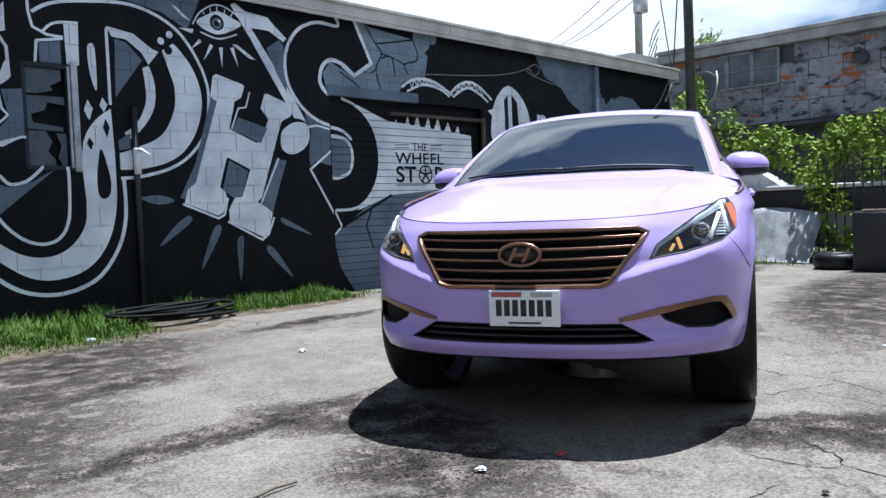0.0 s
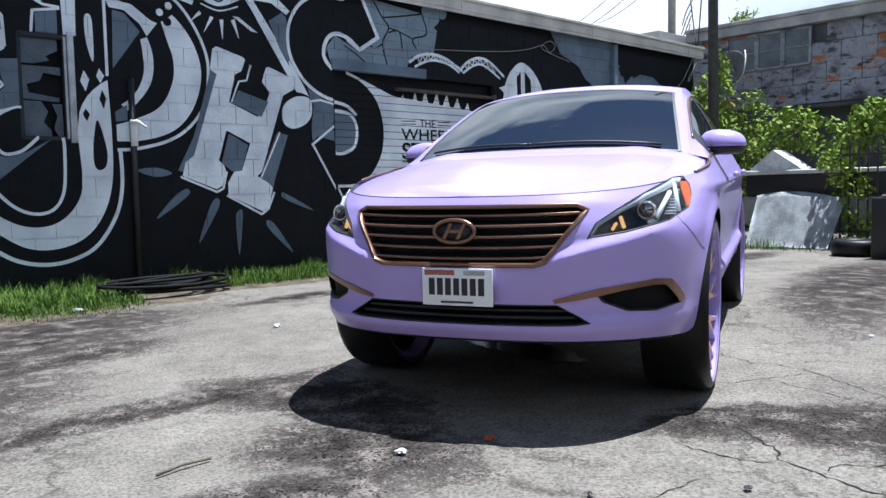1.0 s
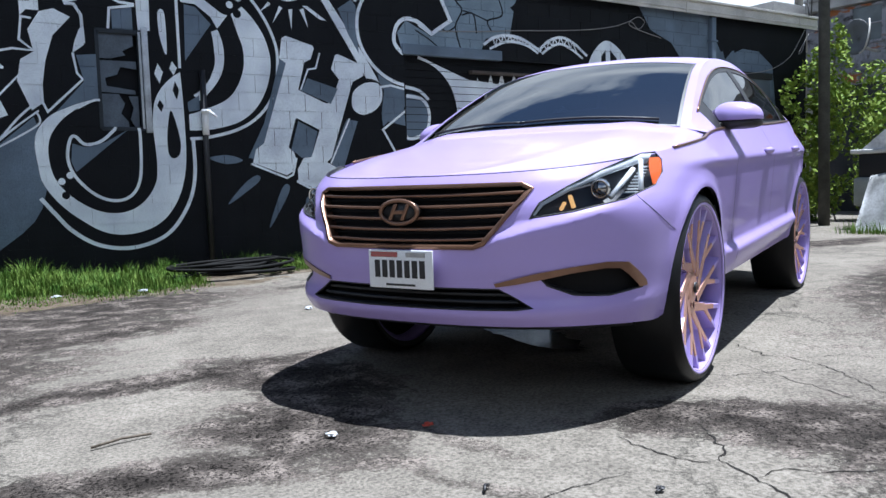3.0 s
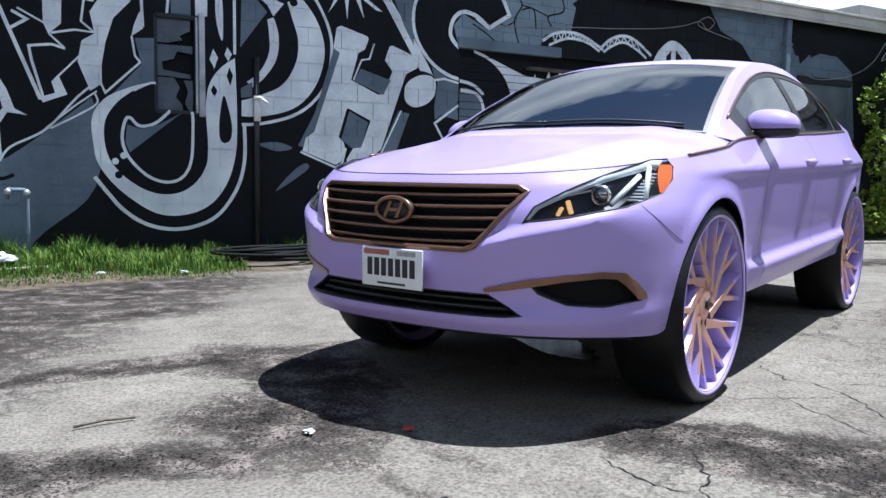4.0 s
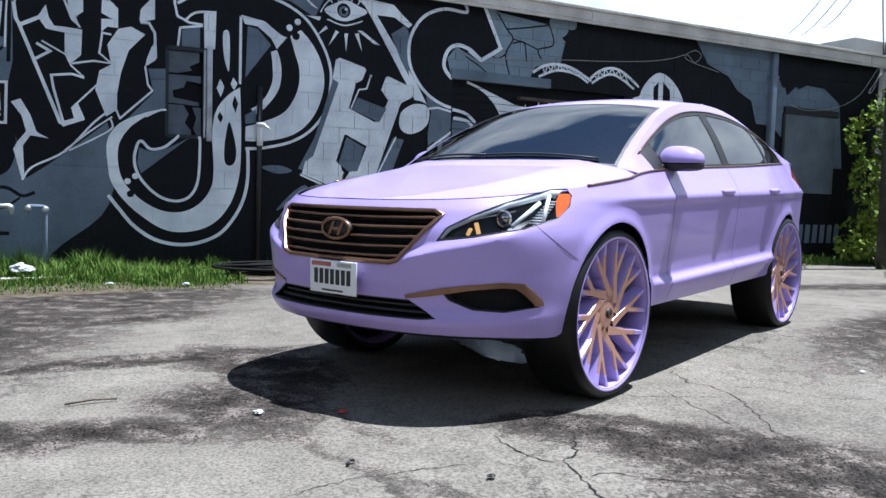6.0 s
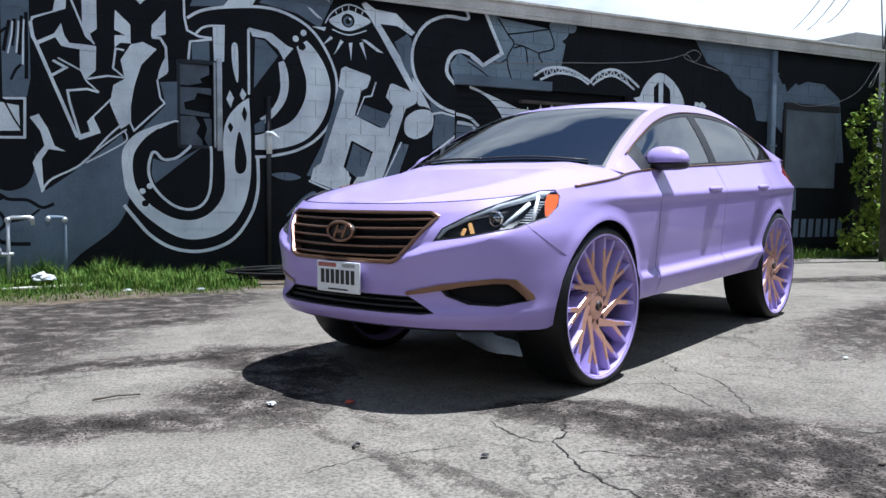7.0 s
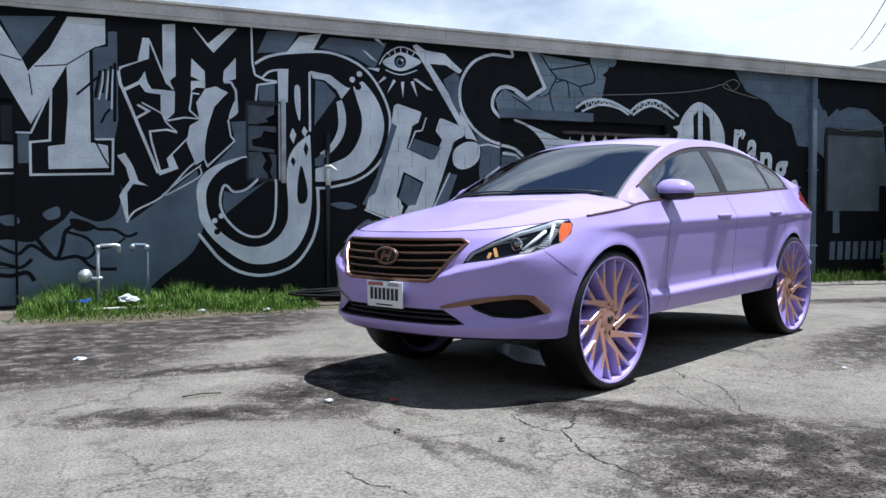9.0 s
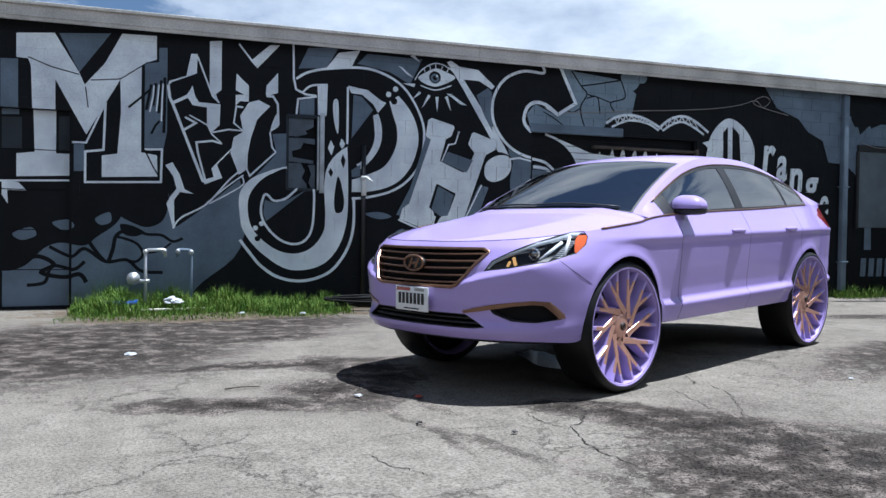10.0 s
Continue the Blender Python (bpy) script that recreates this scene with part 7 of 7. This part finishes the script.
rows = [[(8.15 + r * math.cos(a), -4.25 + r * math.sin(a), 0.02 + z) for z, r in prof] for a in np.linspace(0, 2 * math.pi, 37)]
grid(bm, rows)
bmesh.ops.remove_doubles(bm, verts=bm.verts, dist=1e-4)
bmesh.ops.recalc_face_normals(bm, faces=bm.faces)
tagged(part("old_tyre", bm, RUBBER), "old black tyre lying flat on the ground", "tyre")

# ---- utility poles and wires ----
POLEM = mat("weathered_pole", (0.055, 0.054, 0.045), 0.9, vary=0.35, scale=6, bump=0.5, bscale=50)
POLE_X, POLE_Y = 10.0, -1.14
bm = bmesh.new()
cyl(bm, (POLE_X, POLE_Y, 0.0), (POLE_X - 0.05, POLE_Y + 0.05, 8.5), 0.092, 0.080, 20)
tagged(part("utility_pole", bm, POLEM), "tall weathered wooden utility pole", "pole")
bm = bmesh.new()
sag = lambda a, c, d: [tuple(Vector(a).lerp(Vector(c), t) + Vector((0, 0, -4 * d * t * (1 - t)))) for t in np.linspace(0, 1, 17)]
for a, c, d in (((POLE_X, POLE_Y, 6.3), (27.9, 16.3, 8.8), 0.3), ((POLE_X, POLE_Y, 5.9), (27.9, 15.6, 8.6), 0.3), ((POLE_X, POLE_Y, 5.6), (28.5, 15.0, 8.9), 0.3), ((11.2, -0.1, 3.7), (12.9, 1.4, 8.0), 0.1), ((11.2, -0.12, 3.66), (POLE_X, POLE_Y, 8.0), 0.1)):
    tube(bm, sag(a, c, d), 0.014, 5)
tagged(part("power_line", bm, BLACK), "thin dark power lines across the sky", "cable")
far_pole = tagged(new("transformer_pole"), "far utility pole with brackets and a lamp", "pole")
bm = bmesh.new()
cyl(bm, (22.1, 7.1, 0), (22.1, 7.1, 8.4), 0.16, 0.13, 12)
part("pole_shaft", bm, POLEM, far_pole)
bm = bmesh.new()
cyl(bm, (22.1, 7.0, 7.9), (22.1, 7.0, 8.5), 0.26, 0.26, 14)
part("transformer_can", bm, STEEL, far_pole)
bm = bmesh.new()
for k in range(5):
    tube(bm, bent([(22.0, 6.75 - 0.03 * k, 5.4 + 0.3 * k), (22.0, 6.45, 5.9 + 0.3 * k), (21.9, 6.3 - 0.04 * k, 6.3 + 0.28 * k)]), 0.02, 5)
part("bracket_wires", bm, BLACK, far_pole)

# ---- rusty metal building ----
def peeling(name):
    """White paint that peels off dark metal, with soot and orange rust."""
    m = mat(name, (0.29, 0.29, 0.325), 0.75, vary=0.3, scale=1.2, bump=0.4, bscale=14)
    n, l = m.node_tree.nodes, m.node_tree.links
    bs = n["Principled BSDF"]
    col = bs.inputs["Base Color"].links[0].from_socket
    geo = n.new("ShaderNodeNewGeometry")
    for scale, stretch, lo, hi, tone in ((1.5, (1, 1, 1.6), 0.52, 0.66, (0.07, 0.068, 0.075)), (3.4, (1, 0.8, 2.0), 0.55, 0.62, (0.035, 0.032, 0.034)), (1.1, (1, 1.1, 3.2), 0.585, 0.625, (0.32, 0.11, 0.03)), (7.0, (1, 2.2, 0.6), 0.58, 0.72, (0.10, 0.09, 0.09))):
        mp = n.new("ShaderNodeMapping")
        mp.inputs["Scale"].default_value = stretch
        mp.inputs["Location"].default_value = (scale, 2 * scale, 0)
        l.new(geo.outputs["Position"], mp.inputs["Vector"])
        ns = n.new("ShaderNodeTexNoise")
        ns.inputs["Scale"].default_value, ns.inputs["Detail"].default_value, ns.inputs["Roughness"].default_value = scale, 7, 0.6
        l.new(mp.outputs["Vector"], ns.inputs["Vector"])
        mr = n.new("ShaderNodeMapRange")
        mr.inputs["From Min"].default_value, mr.inputs["From Max"].default_value = lo, hi
        l.new(ns.outputs["Fac"], mr.inputs["Value"])
        mx = n.new("ShaderNodeMix")
        mx.data_type = 'RGBA'
        l.new(mr.outputs["Result"], mx.inputs["Factor"])
        l.new(col, mx.inputs[6])
        mx.inputs[7].default_value = (*tone, 1)
        col = mx.outputs[2]
    l.new(col, bs.inputs["Base Color"])
    return m


RUSTP = peeling("peeling_white_metal")
DARKM = mat("dark_metal", (0.06, 0.062, 0.066), 0.8, vary=0.4, scale=1.5, bump=0.3)
shed = tagged(new("metal_building"), "derelict metal building with peeling white panels and rust", "building")
bm = bmesh.new()
box(bm, 14.56, 20.0, -14.0, 1.9, 0, 4.45)
part("shed_wall", bm, DARKM, shed, smooth=False)
bm = bmesh.new()
box(bm, 14.35, 20.2, -14.2, 2.0, 4.45, 4.72, 0.02)
box(bm, 14.30, 20.2, -14.2, 2.0, 4.66, 4.76, 0.02)
part("shed_roof", bm, mat("grey_roof_edge", (0.36, 0.35, 0.34), 0.8, vary=0.35, scale=2, bump=0.3), shed, smooth=False)
rg = random.Random(12)
panel_mesh = {}
for r, (z0, z1) in enumerate(((2.75, 3.18), (3.18, 3.62), (3.62, 4.05), (4.05, 4.45))):
    y = -13.8 + 0.3 * (r % 2)
    while y < 1.75:
        w = 0.72
        if not (r >= 2 and -0.95 < y + w / 2 < 1.2):
            key = (r,)
            if key not in panel_mesh:
                bm = bmesh.new()
                box(bm, 0, 0.03, 0.006, w - 0.006, 0.004, z1 - z0 - 0.004, 0.004)
                bm.normal_update()
                me = bpy.data.meshes.new("panel")
                bm.to_mesh(me)
                bm.free()
                me.materials.append(RUSTP)
                panel_mesh[key] = me
            ob = new("panel", panel_mesh[key])
            ob.parent = shed
            ob.matrix_basis = pose(14.53 + rg.uniform(-0.012, 0.012), y, z0, rg.uniform(-0.6, 0.6), rg.uniform(-1.5, 1.5), 0)
        y += w
for y0, y1 in ((-0.92, -0.35), (-0.30, 0.25), (0.30, 0.98)):
    win = new("window")
    win.parent = shed
    bm = bmesh.new()
    box(bm, 14.50, 14.53, y0, y1, 3.64, 4.40)
    part("pane", bm, mat("dirty_pane", (0.09, 0.11, 0.12), 0.35, vary=0.4, scale=3, bump=0.05), win, smooth=False)
    bm = bmesh.new()
    for a, c, z0, z1 in ((y0 - 0.03, y0 + 0.02, 3.62, 4.42), (y1 - 0.02, y1 + 0.03, 3.62, 4.42), (y0, y1, 4.38, 4.43), (y0, y1, 3.6, 3.65), (y0, y1, 4.0, 4.02)):
        box(bm, 14.47, 14.53, a, c, z0, z1)
    part("window_frame", bm, RUSTP, win, smooth=False)
bm = bmesh.new()
box(bm, 14.2, 14.56, -14, -0.45, 2.62, 2.70, 0.01)
part("awning", bm, DARKM, shed, smooth=False)
bm = bmesh.new()
box(bm, 14.1, 14.5, -2.72, -2.62, 3.98, 4.08, 0.01)
cyl(bm, (14.2, -2.7, 3.9), (14.4, -2.7, 3.9), 0.16, 0.14, 16)
part("wall_lamp", bm, DARKM, shed, smooth=False)
# dish on the wall
dish = tagged(new("satellite_dish"), "grey satellite dish with an arm on the metal wall", "dish")
bm = bmesh.new()
rows = []
for a in np.linspace(0, 2 * math.pi, 29):
    rows.append([(13.6 + 0.12 * (r / 0.36) ** 2 * -1 + 0.12, 0.38 + r * math.cos(a) * 0.85, 3.62 + r * math.sin(a)) for r in (0.001, 0.12, 0.24, 0.36)])
grid(bm, rows)
bmesh.ops.remove_doubles(bm, verts=bm.verts, dist=1e-4)
bmesh.ops.solidify(bm, geom=bm.faces[:], thickness=0.015)
part("dish_bowl", bm, mat("dish_grey", (0.10, 0.105, 0.11), 0.6, vary=0.2, scale=5), dish)
bm = bmesh.new()
tube(bm, bent([(13.62, 0.12, 3.95), (13.45, 0.02, 3.75), (13.35, 0.0, 3.5), (13.45, 0.12, 3.34), (13.6, 0.3, 3.28)]), 0.018, 6)
tube(bm, [(13.7, 0.38, 3.5), (14.2, 0.38, 3.4), (14.52, 0.38, 3.4)], 0.03, 6)
part("dish_arm", bm, PALE_SILL, dish)
# low block between the buildings and far trees
bm = bmesh.new()
box(bm, 13.5, 20, 2.2, 9, 0, 4.7)
tagged(part("back_building", bm, PALE_SILL, smooth=False), "pale block building behind the roof corner", "building")


def tree(name, x, y, h, r, seed, label):
    t = tagged(new(name), label, "tree")
    bm = bmesh.new()
    rg2 = random.Random(seed)
    tube(bm, bent([(x, y, 0), (x + 0.1, y, h * 0.3), (x - 0.1, y, h * 0.6), (x, y, h * 0.9)]), [0.22 * (1 - 0.75 * k / 18) for k in range(19)], 8)
    for k in range(7):
        a, z = rg2.uniform(0, 6.28), h * rg2.uniform(0.4, 0.75)
        tube(bm, bent([(x, y, z), (x + 0.5 * r * math.cos(a), y + 0.5 * r * math.sin(a), z + 0.07 * h), (x + 0.8 * r * math.cos(a), y + 0.8 * r * math.sin(a), z + 0.10 * h)]), 0.04, 6)
    part("trunk", bm, WOODM, t)
    rg3 = np.random.RandomState(seed)
    v, f = [], []
    for k in range(26):
        c = Vector((x, y, h * 0.72)) + Vector(rg3.normal(size=3)) * r * 0.48
        for _ in range(110):
            p = c + Vector(rg3.normal(size=3)) * r * 0.20
            u, w = Vector(rg3.normal(size=3)).normalized() * 0.14, Vector(rg3.normal(size=3)).normalized() * 0.09
            q = len(v)
            v += [tuple(p - u), tuple(p + w), tuple(p + u)]
            f.append((q, q + 1, q + 2))
    me = bpy.data.meshes.new("crown")
    me.from_pydata(v, [], f)
    me.materials.append(LEAFM)
    ob = new("crown", me)
    ob.parent = t


tree("tree", 23.1, 5.2, 7.6, 1.0, 5, "far green tree above the metal roof")
tree("tree", 24.0, -16.0, 8.0, 2.6, 8, "far green tree beyond the metal building")

# ---- small litter on the lot ----
LITTER = mat("litter_brown", (0.12, 0.095, 0.07), 0.8, vary=0.3, scale=30)
REDBIT = mat("litter_red", (0.45, 0.06, 0.03), 0.6)
for x, y, ln, ang, m, lab in ((1.27, -6.80, 0.17, 5, BAG, "pale splinter of plastic on the asphalt"), (-2.10, -5.68, 0.22, 8, LITTER, "brown twig on the asphalt"), (-1.30, -6.88, 0.05, 40, BLACK, "small dark scrap on the asphalt")):
    bm = bmesh.new()
    tube(bm, [(x - ln / 2 * math.cos(radians(ang)), y - ln / 2 * math.sin(radians(ang)), 0.014), (x, y + 0.008, 0.02), (x + ln / 2 * math.cos(radians(ang)), y + ln / 2 * math.sin(radians(ang)), 0.014)], 0.0055, 6)
    tagged(part("twig" if m is LITTER else "scrap", bm, m), lab, "litter", "litter on the lot")
rg = random.Random(21)
for k, (x, y, s, m, lab) in enumerate(((-1.45, -6.12, 0.028, BAG, "pale pebble-sized paper scrap"), (-1.11, -6.25, 0.026, REDBIT, "small red scrap on damp asphalt"), (-2.83, -4.05, 0.05, BAG, "white paper scrap on damp gravel"), (-0.3, -3.3, 0.04, BAG, "white crumpled scrap on the asphalt"), (-1.0, -1.15, 0.05, BAG, "white cup scrap in the grass edge"), (-1.7, -0.95, 0.045, BAG, "white paper scrap in the grass"), (1.9, -6.6, 0.02, BAG, "pale pebble on the asphalt"), (2.1, -7.0, 0.018, LITTER, "small brown leaf on the asphalt"), (-0.9, -7.2, 0.02, BLACK, "small dark stone on the asphalt"), (0.4, -7.9, 0.02, LITTER, "small brown leaf on the asphalt"), (0.75, -4.0, 0.05, LITTER, "dry leaves on the asphalt"))):
    crumpled("scrap", (x, y, 0.012 + lot_z(x, y)), (s, s * 0.8, s * 0.6), m, lab, "litter", 3.0 + k)

# ---- the wall's blocks: the middle of the mural as pieces, the rest joined ----
block_mesh = {}
vj, fj = [], []
for r, row in enumerate(ROWS_OF_BLOCKS):
    for a, c, z0, z1 in row:
        if -3.69 <= a and c <= 2.57:
            key = (round(c - a, 3), round(z1 - z0, 3))
            if key not in block_mesh:
                bm = bmesh.new()
                box(bm, 0, key[0], -0.0045, 0.01, 0, key[1])
                me = bpy.data.meshes.new("block")
                bm.to_mesh(me)
                bm.free()
                me.materials.append(PAINTS[INK])
                block_mesh[key] = me
            ob = new("block", block_mesh[key])
            ob.parent = wall
            ob.location = (a, 0, z0)
        else:
            k = len(vj)
            vj += [(x, y, z) for y in (-0.0045, 0.01) for x, z in ((a, z0), (c, z0), (c, z1), (a, z1))]
            fj += [(k, k + 1, k + 2, k + 3), (k, k + 4, k + 5, k + 1), (k + 1, k + 5, k + 6, k + 2), (k + 2, k + 6, k + 7, k + 3), (k + 3, k + 7, k + 4, k)]
me = bpy.data.meshes.new("block_rest")
me.from_pydata(vj, [], fj)
me.materials.append(PAINTS[INK])
rest = tagged(new("block_rest", me), kind="stuff")
rest.parent = wall
